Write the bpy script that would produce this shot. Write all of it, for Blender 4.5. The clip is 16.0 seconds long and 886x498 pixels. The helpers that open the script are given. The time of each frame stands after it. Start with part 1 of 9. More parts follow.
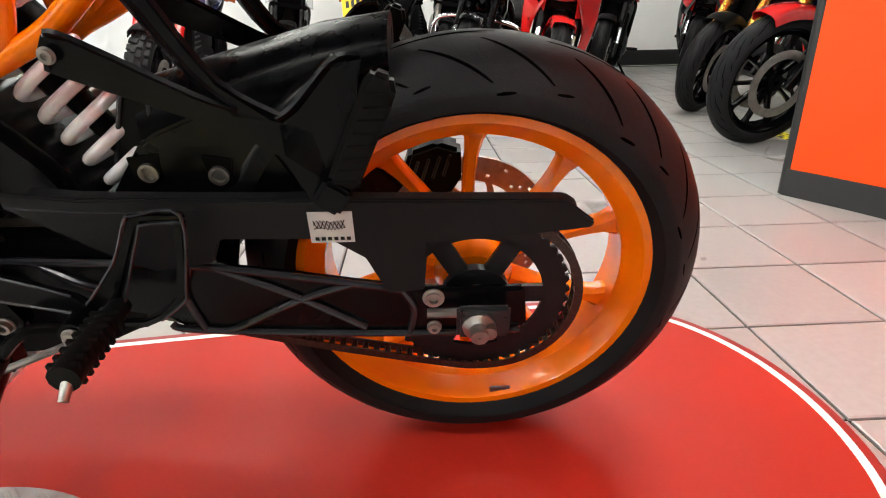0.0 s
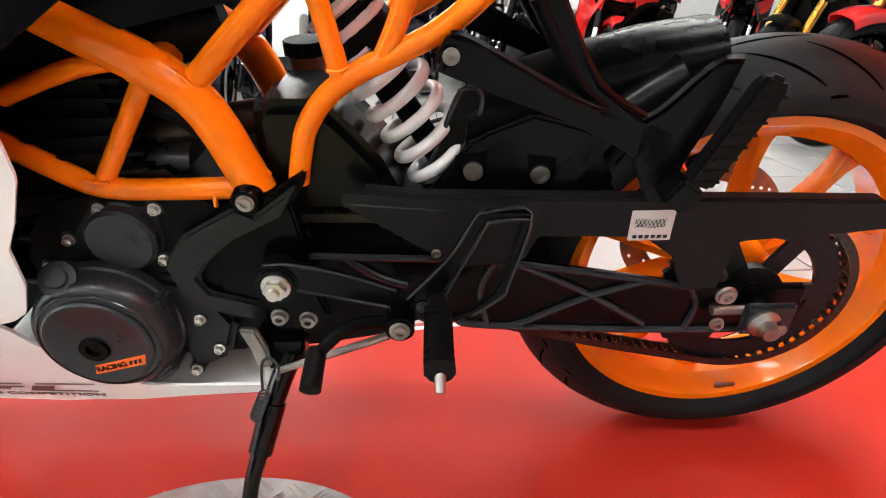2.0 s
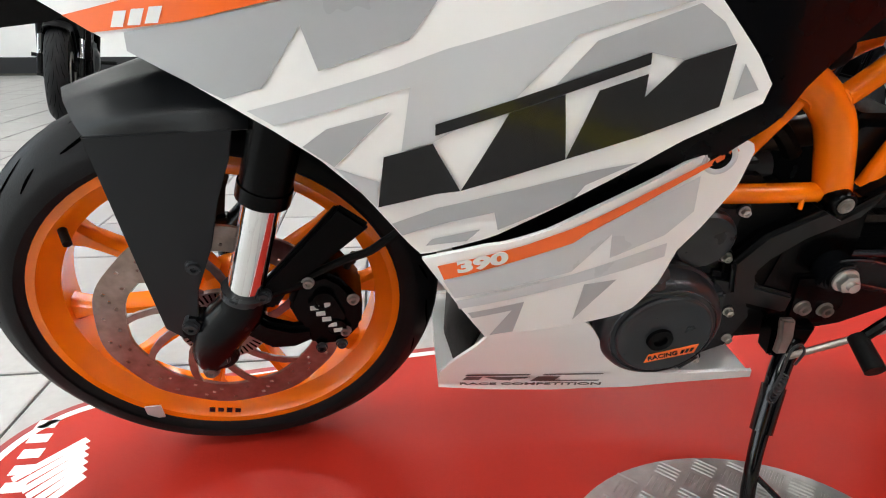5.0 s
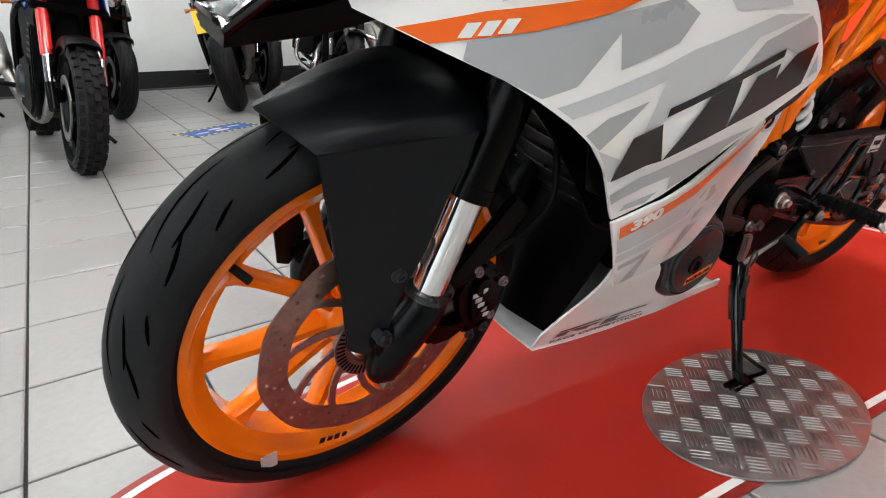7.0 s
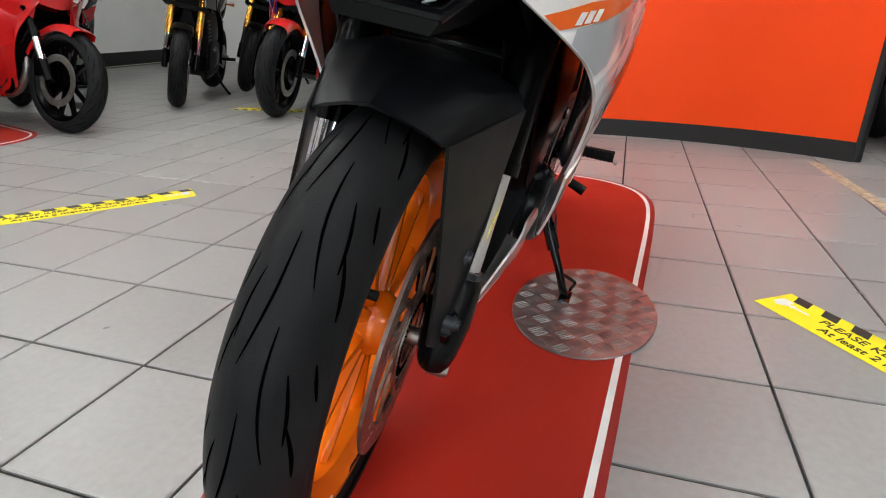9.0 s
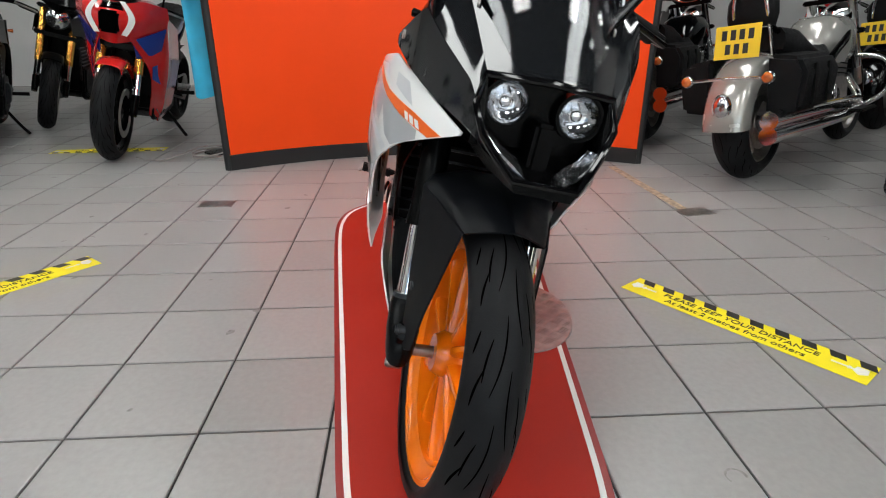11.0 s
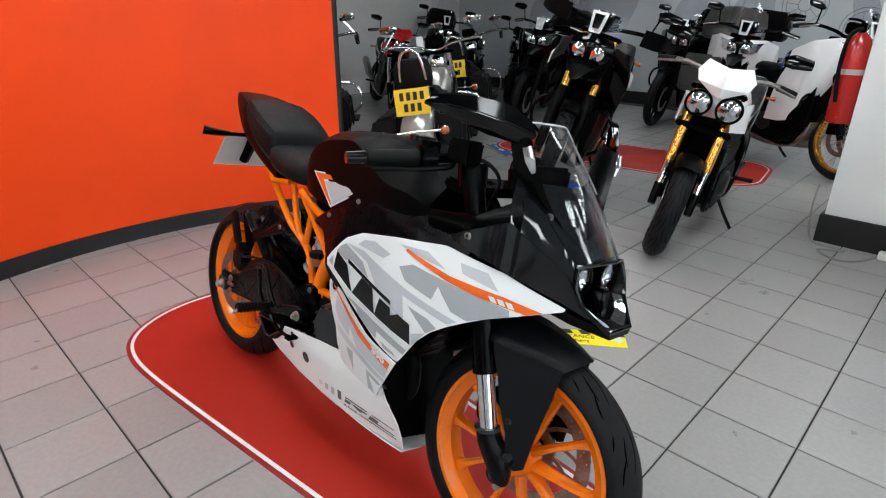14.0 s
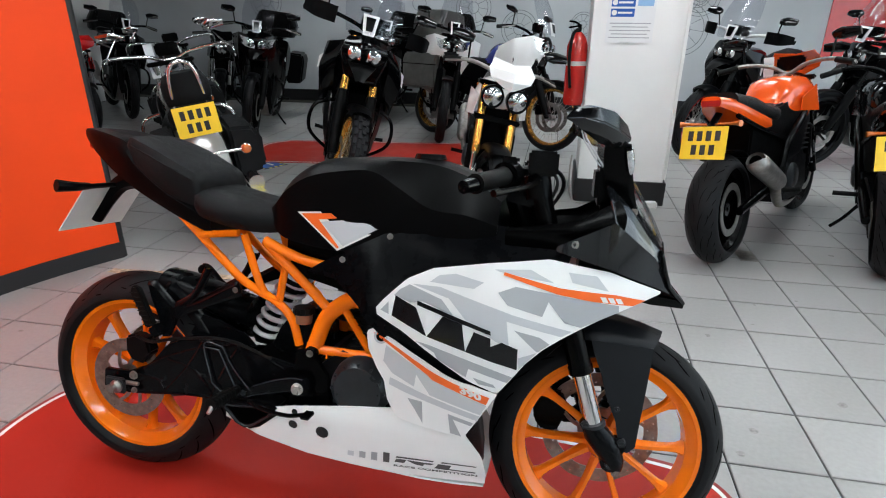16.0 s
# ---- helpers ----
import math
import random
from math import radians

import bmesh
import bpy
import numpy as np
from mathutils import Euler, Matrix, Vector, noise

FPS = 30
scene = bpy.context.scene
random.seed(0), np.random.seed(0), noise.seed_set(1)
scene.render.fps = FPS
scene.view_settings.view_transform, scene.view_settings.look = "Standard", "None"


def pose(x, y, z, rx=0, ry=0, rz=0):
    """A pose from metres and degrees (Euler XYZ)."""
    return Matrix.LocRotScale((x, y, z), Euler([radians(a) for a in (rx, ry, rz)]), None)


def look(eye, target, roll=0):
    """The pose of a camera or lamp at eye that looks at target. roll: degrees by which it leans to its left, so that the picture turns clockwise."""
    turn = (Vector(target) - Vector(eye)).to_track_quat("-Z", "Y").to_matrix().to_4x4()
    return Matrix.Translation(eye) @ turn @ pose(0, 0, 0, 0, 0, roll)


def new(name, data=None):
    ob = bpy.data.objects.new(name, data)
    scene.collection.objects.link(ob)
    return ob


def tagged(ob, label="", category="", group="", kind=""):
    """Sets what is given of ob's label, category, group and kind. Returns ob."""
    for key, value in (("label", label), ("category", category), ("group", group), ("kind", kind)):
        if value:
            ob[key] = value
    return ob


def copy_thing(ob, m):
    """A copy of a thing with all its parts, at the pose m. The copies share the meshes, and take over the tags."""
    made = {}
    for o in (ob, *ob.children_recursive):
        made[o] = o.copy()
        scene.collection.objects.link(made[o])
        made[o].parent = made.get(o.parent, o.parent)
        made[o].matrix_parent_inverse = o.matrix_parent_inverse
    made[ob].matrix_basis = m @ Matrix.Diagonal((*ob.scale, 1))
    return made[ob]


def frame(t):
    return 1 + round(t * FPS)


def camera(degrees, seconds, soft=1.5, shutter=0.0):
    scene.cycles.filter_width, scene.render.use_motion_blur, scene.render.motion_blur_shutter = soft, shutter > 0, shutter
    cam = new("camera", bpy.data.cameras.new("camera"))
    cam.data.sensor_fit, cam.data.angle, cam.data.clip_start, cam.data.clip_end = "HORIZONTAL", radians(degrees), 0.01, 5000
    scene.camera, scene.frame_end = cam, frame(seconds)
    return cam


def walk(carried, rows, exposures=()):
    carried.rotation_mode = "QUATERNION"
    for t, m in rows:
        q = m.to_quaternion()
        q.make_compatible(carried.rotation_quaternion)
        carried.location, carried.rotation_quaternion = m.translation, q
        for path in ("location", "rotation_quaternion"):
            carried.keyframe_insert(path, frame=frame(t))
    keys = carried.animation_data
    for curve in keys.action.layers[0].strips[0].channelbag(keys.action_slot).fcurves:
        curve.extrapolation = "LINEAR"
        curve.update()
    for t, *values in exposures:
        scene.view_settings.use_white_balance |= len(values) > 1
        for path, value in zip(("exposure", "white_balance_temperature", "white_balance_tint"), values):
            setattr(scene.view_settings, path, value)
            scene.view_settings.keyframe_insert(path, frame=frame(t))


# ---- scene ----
cam = camera(75.9, 16.0, soft=1.1)
PATH = [
    (0, (1.08, -0.114, 0.596), (1.156, 1.737, -0.158), -1.2),
    (0.5, (1.031, -0.133, 0.594), (1.109, 1.71, -0.178), -1.0),
    (1, (0.961, -0.153, 0.605), (1.054, 1.696, -0.151), -0.9),
    (1.5, (0.865, -0.156, 0.611), (0.929, 1.694, -0.146), -1.1),
    (2, (0.741, -0.112, 0.605), (0.819, 1.737, -0.152), -0.7),
    (2.5, (0.628, -0.092, 0.61), (0.708, 1.755, -0.154), -0.7),
    (3, (0.518, -0.094, 0.623), (0.613, 1.752, -0.142), -0.3),
    (3.5, (0.406, -0.106, 0.62), (0.498, 1.738, -0.149), -0.3),
    (4, (0.285, -0.123, 0.613), (0.381, 1.722, -0.153), -0.1),
    (4.5, (0.168, -0.129, 0.619), (0.256, 1.718, -0.142), -0.1),
    (5, (0.056, -0.119, 0.632), (0.251, 1.72, -0.129), 0.1),
    (5.2, (0.01, -0.113, 0.631), (0.267, 1.718, -0.131), 0.4),
    (7.3, (-0.495, 0.018, 0.633), (0.661, 1.468, -0.117), -0.3),
    (7.5, (-0.533, 0.055, 0.632), (0.697, 1.43, -0.14), -0.0),
    (8.1, (-0.613, 0.129, 0.627), (0.902, 1.181, -0.148), -0.1),
    (8.2, (-0.632, 0.152, 0.627), (0.927, 1.143, -0.146), -0.1),
    (10.3, (-0.871, 0.548, 0.689), (0.981, 0.607, -0.063), 0.0),
    (10.5, (-0.92, 0.588, 0.743), (0.932, 0.584, -0.012), 0.0),
    (11, (-1.043, 0.677, 0.859), (0.803, 0.566, 0.097), -0.1),
    (11.5, (-1.095, 0.774, 0.973), (0.737, 0.527, 0.21), 0.3),
    (12, (-1.135, 0.929, 1.064), (0.657, 0.479, 0.299), 0.5),
    (12.5, (-1.15, 1.094, 1.14), (0.579, 0.44, 0.377), 0.6),
    (13, (-1.035, 1.232, 1.209), (0.575, 0.328, 0.44), 0.7),
    (13.5, (-0.894, 1.375, 1.238), (0.592, 0.28, 0.469), 0.6),
    (14, (-0.758, 1.496, 1.252), (0.526, 0.168, 0.484), 0.5),
    (14.5, (-0.565, 1.552, 1.243), (0.531, 0.069, 0.47), 0.5),
    (15, (-0.379, 1.621, 1.258), (0.502, -0.006, 0.497), 0.6),
    (15.5, (-0.199, 1.739, 1.262), (0.394, -0.018, 0.512), 0.5),
    (16, (0.018, 1.805, 1.267), (0.376, -0.01, 0.508), 0.4),
]
walk(cam, [(r[0], look(r[1], r[2], r[3])) for r in PATH],
     exposures=[(0, 0.96, 6550, 4), (1.0, 0.93, 6500, 4), (2.0, 1.30, 6300, 5), (3.5, 1.39, 6250, 5), (4.5, 1.08, 6250, 5), (5.2, 0.76, 6250, 5), (7.3, 0.56, 6150, 5), (8.2, 0.49, 6150, 5), (10.3, 0.12, 6150, 5), (12.5, 0.08, 6050, 5), (14.5, 0.16, 5850, 4), (16, 0.24, 5800, 3)])

# ---- light ----
world = bpy.data.worlds.new("world")
scene.world = world
world.use_nodes = True
wn = world.node_tree.nodes
sky = wn.new("ShaderNodeTexSky")
sky.sky_type, sky.sun_disc = "NISHITA", False
sky.sun_elevation, sky.sun_rotation = radians(35), radians(250)
wn["Background"].inputs[1].default_value = 0.1
world.node_tree.links.new(sky.outputs[0], wn["Background"].inputs[0])

LAMP_POWER = 15.0        # emission of the ceiling panels
WINDOW_POWER = 70.0     # daylight through the shop front


def area_lamp(name, m, sx, sy, power, colour):
    la = bpy.data.lights.new(name, "AREA")
    la.shape, la.size, la.size_y, la.energy, la.color = "RECTANGLE", sx, sy, power, colour
    ob = new(name, la)
    ob.matrix_world = m
    return ob


# daylight enters by the shop front behind the bike's nose
area_lamp("window_daylight", look((-5.7, 0.4, 1.6), (0, 0.4, 0.9)), 6.5, 2.2, WINDOW_POWER, (0.93, 0.97, 1.0))


# ---- materials ----
def mat(name, colour, rough=0.5, metal=0.0, scale=30.0, vary=0.12, bump=0.05, coat=0.0, fine=220.0, rvary=0.12, emit=0.0, per_piece=0.0, spec=0.5, worldly=False):
    m = bpy.data.materials.new(name)
    m.use_nodes = True
    n, lk = m.node_tree.nodes, m.node_tree.links
    p = n["Principled BSDF"]
    p.inputs["Metallic"].default_value = metal
    p.inputs["Coat Weight"].default_value = coat
    p.inputs["Coat Roughness"].default_value = 0.06
    p.inputs["Specular IOR Level"].default_value = spec
    tc = n.new("ShaderNodeNewGeometry" if worldly else "ShaderNodeTexCoord")
    where = tc.outputs["Position" if worldly else "Object"]
    big = n.new("ShaderNodeTexNoise")
    big.inputs["Scale"].default_value, big.inputs["Detail"].default_value = scale, 5
    small = n.new("ShaderNodeTexNoise")
    small.inputs["Scale"].default_value, small.inputs["Detail"].default_value = fine, 2
    lk.new(where, big.inputs["Vector"])
    lk.new(where, small.inputs["Vector"])
    ramp = n.new("ShaderNodeMapRange")
    ramp.inputs["From Min"].default_value, ramp.inputs["From Max"].default_value = 0.3, 0.7
    ramp.inputs["To Min"].default_value, ramp.inputs["To Max"].default_value = 1 - vary, 1 + vary
    lk.new(big.outputs[0], ramp.inputs["Value"])
    col = n.new("ShaderNodeMix")
    col.data_type, col.blend_type = "RGBA", "MULTIPLY"
    col.inputs["Factor"].default_value = 1.0
    col.inputs["A"].default_value = (*colour, 1)
    value = ramp.outputs[0]
    if per_piece:
        info = n.new("ShaderNodeObjectInfo")
        r2 = n.new("ShaderNodeMapRange")
        r2.inputs["To Min"].default_value, r2.inputs["To Max"].default_value = 1 - per_piece, 1 + per_piece
        lk.new(info.outputs["Random"], r2.inputs["Value"])
        mul = n.new("ShaderNodeMath")
        mul.operation = "MULTIPLY"
        lk.new(value, mul.inputs[0])
        lk.new(r2.outputs[0], mul.inputs[1])
        value = mul.outputs[0]
    lk.new(value, col.inputs["B"])
    lk.new(col.outputs["Result"], p.inputs["Base Color"])
    rr = n.new("ShaderNodeMapRange")
    rr.inputs["From Min"].default_value, rr.inputs["From Max"].default_value = 0.3, 0.7
    rr.inputs["To Min"].default_value, rr.inputs["To Max"].default_value = max(0.02, rough * (1 - rvary)), min(1, rough * (1 + rvary))
    lk.new(big.outputs[0], rr.inputs["Value"])
    lk.new(rr.outputs[0], p.inputs["Roughness"])
    if bump:
        b = n.new("ShaderNodeBump")
        b.inputs["Strength"].default_value, b.inputs["Distance"].default_value = bump, 0.002
        lk.new(small.outputs[0], b.inputs["Height"])
        lk.new(b.outputs[0], p.inputs["Normal"])
    if emit:
        p.inputs["Emission Color"].default_value = (*colour, 1)
        p.inputs["Emission Strength"].default_value = emit
    return m


def glass(name, tint, rough=0.02, mixed=0.85):
    """Thin clear sheet: mostly see-through with a glossy skin."""
    m = bpy.data.materials.new(name)
    m.use_nodes = True
    n, lk = m.node_tree.nodes, m.node_tree.links
    n.remove(n["Principled BSDF"])
    tr, gl, mx = n.new("ShaderNodeBsdfTransparent"), n.new("ShaderNodeBsdfGlossy"), n.new("ShaderNodeMixShader")
    lw, pw, mr = n.new("ShaderNodeLayerWeight"), n.new("ShaderNodeMath"), n.new("ShaderNodeMapRange")
    tr.inputs[0].default_value = (*tint, 1)
    gl.inputs["Roughness"].default_value = rough
    pw.operation = "POWER"
    pw.inputs[1].default_value = 4.0
    mr.inputs["To Min"].default_value, mr.inputs["To Max"].default_value = 0.03, 0.75
    lk.new(lw.outputs["Facing"], pw.inputs[0])
    lk.new(pw.outputs[0], mr.inputs["Value"])
    lk.new(mr.outputs[0], mx.inputs[0])
    lk.new(tr.outputs[0], mx.inputs[1])
    lk.new(gl.outputs[0], mx.inputs[2])
    lk.new(mx.outputs[0], n["Material Output"].inputs[0])
    return m


TYRE = mat("tyre_rubber", (0.0105, 0.0105, 0.0115), 0.50, 0, 14, 0.2, 0.15, fine=500, spec=0.11)
# black that paints the shade inside grooves, slots and openings
SHADEBL = mat("hollow_shade_black", (0.001, 0.001, 0.001), 0.9, 0, 20, 0.1, 0, spec=0.0)
ORANGE = mat("orange_paint", (0.92, 0.20, 0.002), 0.24, 0, 9, 0.05, 0.02, coat=0.45, fine=500, spec=0.3)
FRAME_ORANGE = mat("orange_frame_paint", (0.92, 0.190, 0.001), 0.20, 0, 9, 0.06, 0.03, coat=0.1, fine=400, spec=0.2)
WHITE = mat("white_fairing_paint", (0.90, 0.90, 0.895), 0.22, 0, 6, 0.02, 0.01, coat=0.5)
GREY1 = mat("light_grey_decal", (0.56, 0.575, 0.60), 0.3, 0, 6, 0.02, 0, coat=0.4)
GREY2 = mat("mid_grey_decal", (0.40, 0.415, 0.435), 0.3, 0, 6, 0.03, 0, coat=0.4)
DARKDEC = mat("charcoal_decal", (0.07, 0.065, 0.065), 0.3, 0, 6, 0.05, 0, coat=0.4)
BLACKDEC = mat("black_decal", (0.004, 0.004, 0.005), 0.2, 0, 6, 0.05, 0, coat=0.2, spec=0.3)
ORANGEDEC = mat("orange_decal", (0.88, 0.14, 0.01), 0.3, 0, 6, 0.04, 0, coat=0.4)
BLACKPL = mat("satin_black_plastic", (0.0010, 0.0010, 0.0011), 0.24, 0, 25, 0.15, 0.05, fine=700, spec=0.09)
MATTE = mat("matte_black_plastic", (0.0011, 0.0011, 0.0013), 0.40, 0, 25, 0.12, 0.10, fine=900, spec=0.07)
FENDER = mat("dark_grey_plastic", (0.0042, 0.0048, 0.0062), 0.40, 0, 25, 0.1, 0.12, fine=900, spec=0.20)
GLOSSBL = mat("gloss_black_paint", (0.0012, 0.0012, 0.0015), 0.10, 0, 10, 0.1, 0.0, coat=0.25, spec=0.2)
NOSE = mat("gloss_charcoal_paint", (0.0075, 0.0082, 0.0095), 0.08, 0, 10, 0.06, 0.0, coat=0.35, fine=900, spec=0.3)
EDGE = mat("polished_acrylic_edge", (0.55, 0.57, 0.6), 0.15, 0, 20, 0.05, 0.0, coat=0.5)
GUN = mat("gunmetal_casting", (0.030, 0.033, 0.037), 0.30, 0.45, 30, 0.15, 0.12, fine=600, spec=0.4)
ENGGR = mat("dark_engine_casting", (0.010, 0.011, 0.013), 0.40, 0.3, 30, 0.2, 0.25, fine=500, spec=0.3)
SATINGR = mat("satin_dark_grey", (0.0055, 0.006, 0.0065), 0.34, 0, 30, 0.1, 0.12, fine=800, spec=0.3)
ENGBL = mat("black_engine_casting", (0.0022, 0.0022, 0.0026), 0.45, 0.1, 30, 0.2, 0.25, fine=500, spec=0.11)
STEEL = mat("bright_steel", (0.62, 0.60, 0.57), 0.3, 1, 40, 0.12, 0.05)
DULL = mat("dull_steel", (0.32, 0.30, 0.28), 0.42, 1, 40, 0.25, 0.15)
CHROME = mat("chrome", (0.82, 0.82, 0.82), 0.08, 1, 20, 0.03, 0.0)
DISC = mat("brake_disc_steel", (0.30, 0.24, 0.21), 0.35, 0.9, 60, 0.25, 0.08)
SATINBL = mat("satin_black_casting", (0.0024, 0.0026, 0.0032), 0.25, 0.0, 30, 0.15, 0.08, fine=600, spec=0.14)
SIDEBL = mat("satin_side_cover", (0.0016, 0.0018, 0.0024), 0.28, 0, 30, 0.1, 0.03, fine=900, spec=0.06)
GUARDBL = mat("grained_guard_plastic", (0.0065, 0.007, 0.008), 0.48, 0, 30, 0.1, 0.25, fine=1200, spec=0.17)
# paler than the castings: paints the glint along their rounded edges
RIBEDGE = mat("edge_glint_grey", (0.020, 0.022, 0.026), 0.22, 0.2, 40, 0.2, 0.05, spec=0.5)
CHAIN = mat("oily_chain", (0.060, 0.050, 0.044), 0.32, 0.8, 90, 0.3, 0.1)
SPRING = mat("white_spring_paint", (0.72, 0.70, 0.70), 0.3, 0, 20, 0.06, 0.03, coat=0.3)
GOLD = mat("gold_anodised", (0.80, 0.40, 0.07), 0.25, 0.85, 20, 0.08, 0.02)
SEAT = mat("seat_vinyl", (0.0065, 0.0065, 0.007), 0.5, 0, 40, 0.15, 0.4, fine=900, spec=0.12)
RUBBER = mat("black_rubber", (0.002, 0.002, 0.002), 0.55, 0, 40, 0.15, 0.2, spec=0.15)
LENS = mat("lamp_reflector", (0.62, 0.63, 0.65), 0.07, 0.97, 60, 0.3, 0.35, fine=70)
CLEAR = glass("clear_acrylic", (0.95, 0.955, 0.96))
SMOKE = glass("lamp_lens", (0.9, 0.9, 0.92))
AMBER = mat("amber_lens", (0.55, 0.13, 0.02), 0.12, 0.3, 60, 0.3, 0.3, coat=0.5, fine=120)
REDLENS = mat("red_lens", (0.45, 0.02, 0.02), 0.2, 0, 20, 0.05, 0, coat=0.5)
YELLOW = mat("yellow_plate", (0.85, 0.58, 0.02), 0.35, 0, 10, 0.04, 0)
YTAPE = mat("yellow_floor_tape", (0.86, 0.74, 0.012), 0.5, 0, 12, 0.06, 0.1, spec=0.3)
TAPEBLK = mat("black_print", (0.012, 0.012, 0.012), 0.5, 0, 12, 0.1, 0)
WHITEPR = mat("white_print", (0.78, 0.78, 0.76), 0.5, 0, 12, 0.05, 0)
BLUEPR = mat("blue_floor_sticker", (0.02, 0.10, 0.42), 0.5, 0, 12, 0.1, 0.1)
MATRED = mat("red_vinyl_mat", (0.36, 0.019, 0.0105), 0.5, 0, 5, 0.04, 0.10, fine=350, rvary=0.15, spec=0.20)
MATEDGE = mat("dark_red_border", (0.25, 0.012, 0.01), 0.4, 0, 5, 0.05, 0.1)
TILE = mat("grey_porcelain_tile", (0.302, 0.294, 0.286), 0.33, 0, 60, 0.055, 0.05, fine=160, rvary=0.14, per_piece=0.06, worldly=True)
GROUT = mat("dark_grout", (0.022, 0.021, 0.020), 0.85, 0, 30, 0.2, 0.3)
WALLOR = mat("orange_painted_wall", (0.90, 0.066, 0.003), 0.5, 0, 2.0, 0.05, 0.15, fine=150, spec=0.25)
BASEBL = mat("black_skirting", (0.010, 0.010, 0.011), 0.5, 0, 10, 0.15, 0.1)
WALLWH = mat("white_wall_paint", (0.82, 0.82, 0.81), 0.6, 0, 2.5, 0.04, 0.15, fine=150)
WALLGR = mat("pale_grey_wall_print", (0.46, 0.48, 0.50), 0.5, 0, 1.2, 0.08, 0.05)
MURAL = mat("mural_line_print", (0.16, 0.17, 0.18), 0.6, 0, 8, 0.1, 0)
CEIL = mat("dark_ceiling_board", (0.10, 0.10, 0.10), 0.8, 0, 4, 0.06, 0.1)
PANEL = mat("lit_diffuser", (1.0, 0.97, 0.93), 0.5, 0, 4, 0.0, 0, emit=LAMP_POWER)
PLATE_AL = mat("checker_plate_aluminium", (0.31, 0.305, 0.30), 0.36, 0.85, 25, 0.2, 0.2, fine=300)
REDPAINT = mat("red_paint", (0.55, 0.012, 0.012), 0.18, 0, 10, 0.05, 0, coat=0.7)
BLUEPAINT = mat("blue_paint", (0.02, 0.03, 0.22), 0.18, 0, 10, 0.05, 0, coat=0.7)
SILVER = mat("silver_paint", (0.40, 0.39, 0.36), 0.25, 0.5, 10, 0.06, 0, coat=0.6)
CLOTH = mat("cyan_cotton", (0.06, 0.48, 0.75), 0.85, 0, 9, 0.1, 0.4, fine=400)
PAPER = mat("white_paper", (0.78, 0.79, 0.80), 0.7, 0, 12, 0.02, 0)
CABLE = mat("grey_cable", (0.30, 0.28, 0.26), 0.6, 0, 30, 0.1, 0)
EXTRED = mat("extinguisher_red", (0.52, 0.02, 0.015), 0.25, 0, 10, 0.05, 0, coat=0.5)
STICKER = mat("pale_sticker", (0.50, 0.48, 0.46), 0.4, 0.1, 20, 0.06, 0)

SCUFF = mat("dark_scuff", (0.24, 0.23, 0.22), 0.6, 0, 90, 0.35, 0.1)


# ---- mesh helpers ----
class Geo:
    """Loose vertices and faces that become one mesh."""

    def __init__(self):
        self.v, self.f = [], []

    def add(self, v, f, m=None):
        k = len(self.v)
        self.v += [tuple(m @ Vector(p)) if m else tuple(p) for p in v]
        self.f += [tuple(i + k for i in q) for q in f]
        return self

    def join(self, *others):
        for o in others:
            self.add(o.v, o.f)
        return self

    def moved(self, m):
        return Geo().add(self.v, self.f, m)

    def mirrored(self):
        g = Geo()
        g.v = [(x, -y, z) for x, y, z in self.v]
        g.f = [tuple(reversed(q)) for q in self.f]
        return g


def box(cx, cy, cz, sx, sy, sz, m=None):
    v = [(cx + sx * a / 2, cy + sy * b / 2, cz + sz * c / 2) for a in (-1, 1) for b in (-1, 1) for c in (-1, 1)]
    f = [(0, 1, 3, 2), (4, 6, 7, 5), (0, 4, 5, 1), (2, 3, 7, 6), (0, 2, 6, 4), (1, 5, 7, 3)]
    return Geo().add(v, f, m)


def prism(poly, y0, y1, m=None):
    """Polygon in x and z, drawn out along y. y0 and y1: numbers or functions of (x, z)."""
    n = len(poly)
    fy0 = y0 if callable(y0) else (lambda x, z: y0)
    fy1 = y1 if callable(y1) else (lambda x, z: y1)
    v = [(x, fy0(x, z), z) for x, z in poly] + [(x, fy1(x, z), z) for x, z in poly]
    f = [tuple(range(n)), tuple(range(2 * n - 1, n - 1, -1))]
    f += [(i, i + n, (i + 1) % n + n, (i + 1) % n) for i in range(n)]
    return Geo().add(v, f, m)


def flat(poly, z0, z1, m=None):
    """Polygon in x and y, drawn out upwards."""
    n = len(poly)
    v = [(x, y, z0) for x, y in poly] + [(x, y, z1) for x, y in poly]
    f = [tuple(range(n - 1, -1, -1)), tuple(range(n, 2 * n))]
    f += [(i, (i + 1) % n, (i + 1) % n + n, i + n) for i in range(n)]
    return Geo().add(v, f, m)


def smooth_line(pts, n=6, closed=False):
    """Catmull-Rom line through the points."""
    p = [Vector(q) for q in pts]
    if len(p) < 3 and not closed:
        return p
    out, k = [], len(p)
    for i in range(k if closed else k - 1):
        if closed:
            a, b, c, d = p[i - 1], p[i], p[(i + 1) % k], p[(i + 2) % k]
        else:
            a, b, c, d = p[max(i - 1, 0)], p[i], p[i + 1], p[min(i + 2, k - 1)]
        for j in range(n):
            t = j / n
            out.append(0.5 * (2 * b + (c - a) * t + (2 * a - 5 * b + 4 * c - d) * t * t + (3 * b - a - 3 * c + d) * t ** 3))
    if not closed:
        out.append(p[-1])
    return out


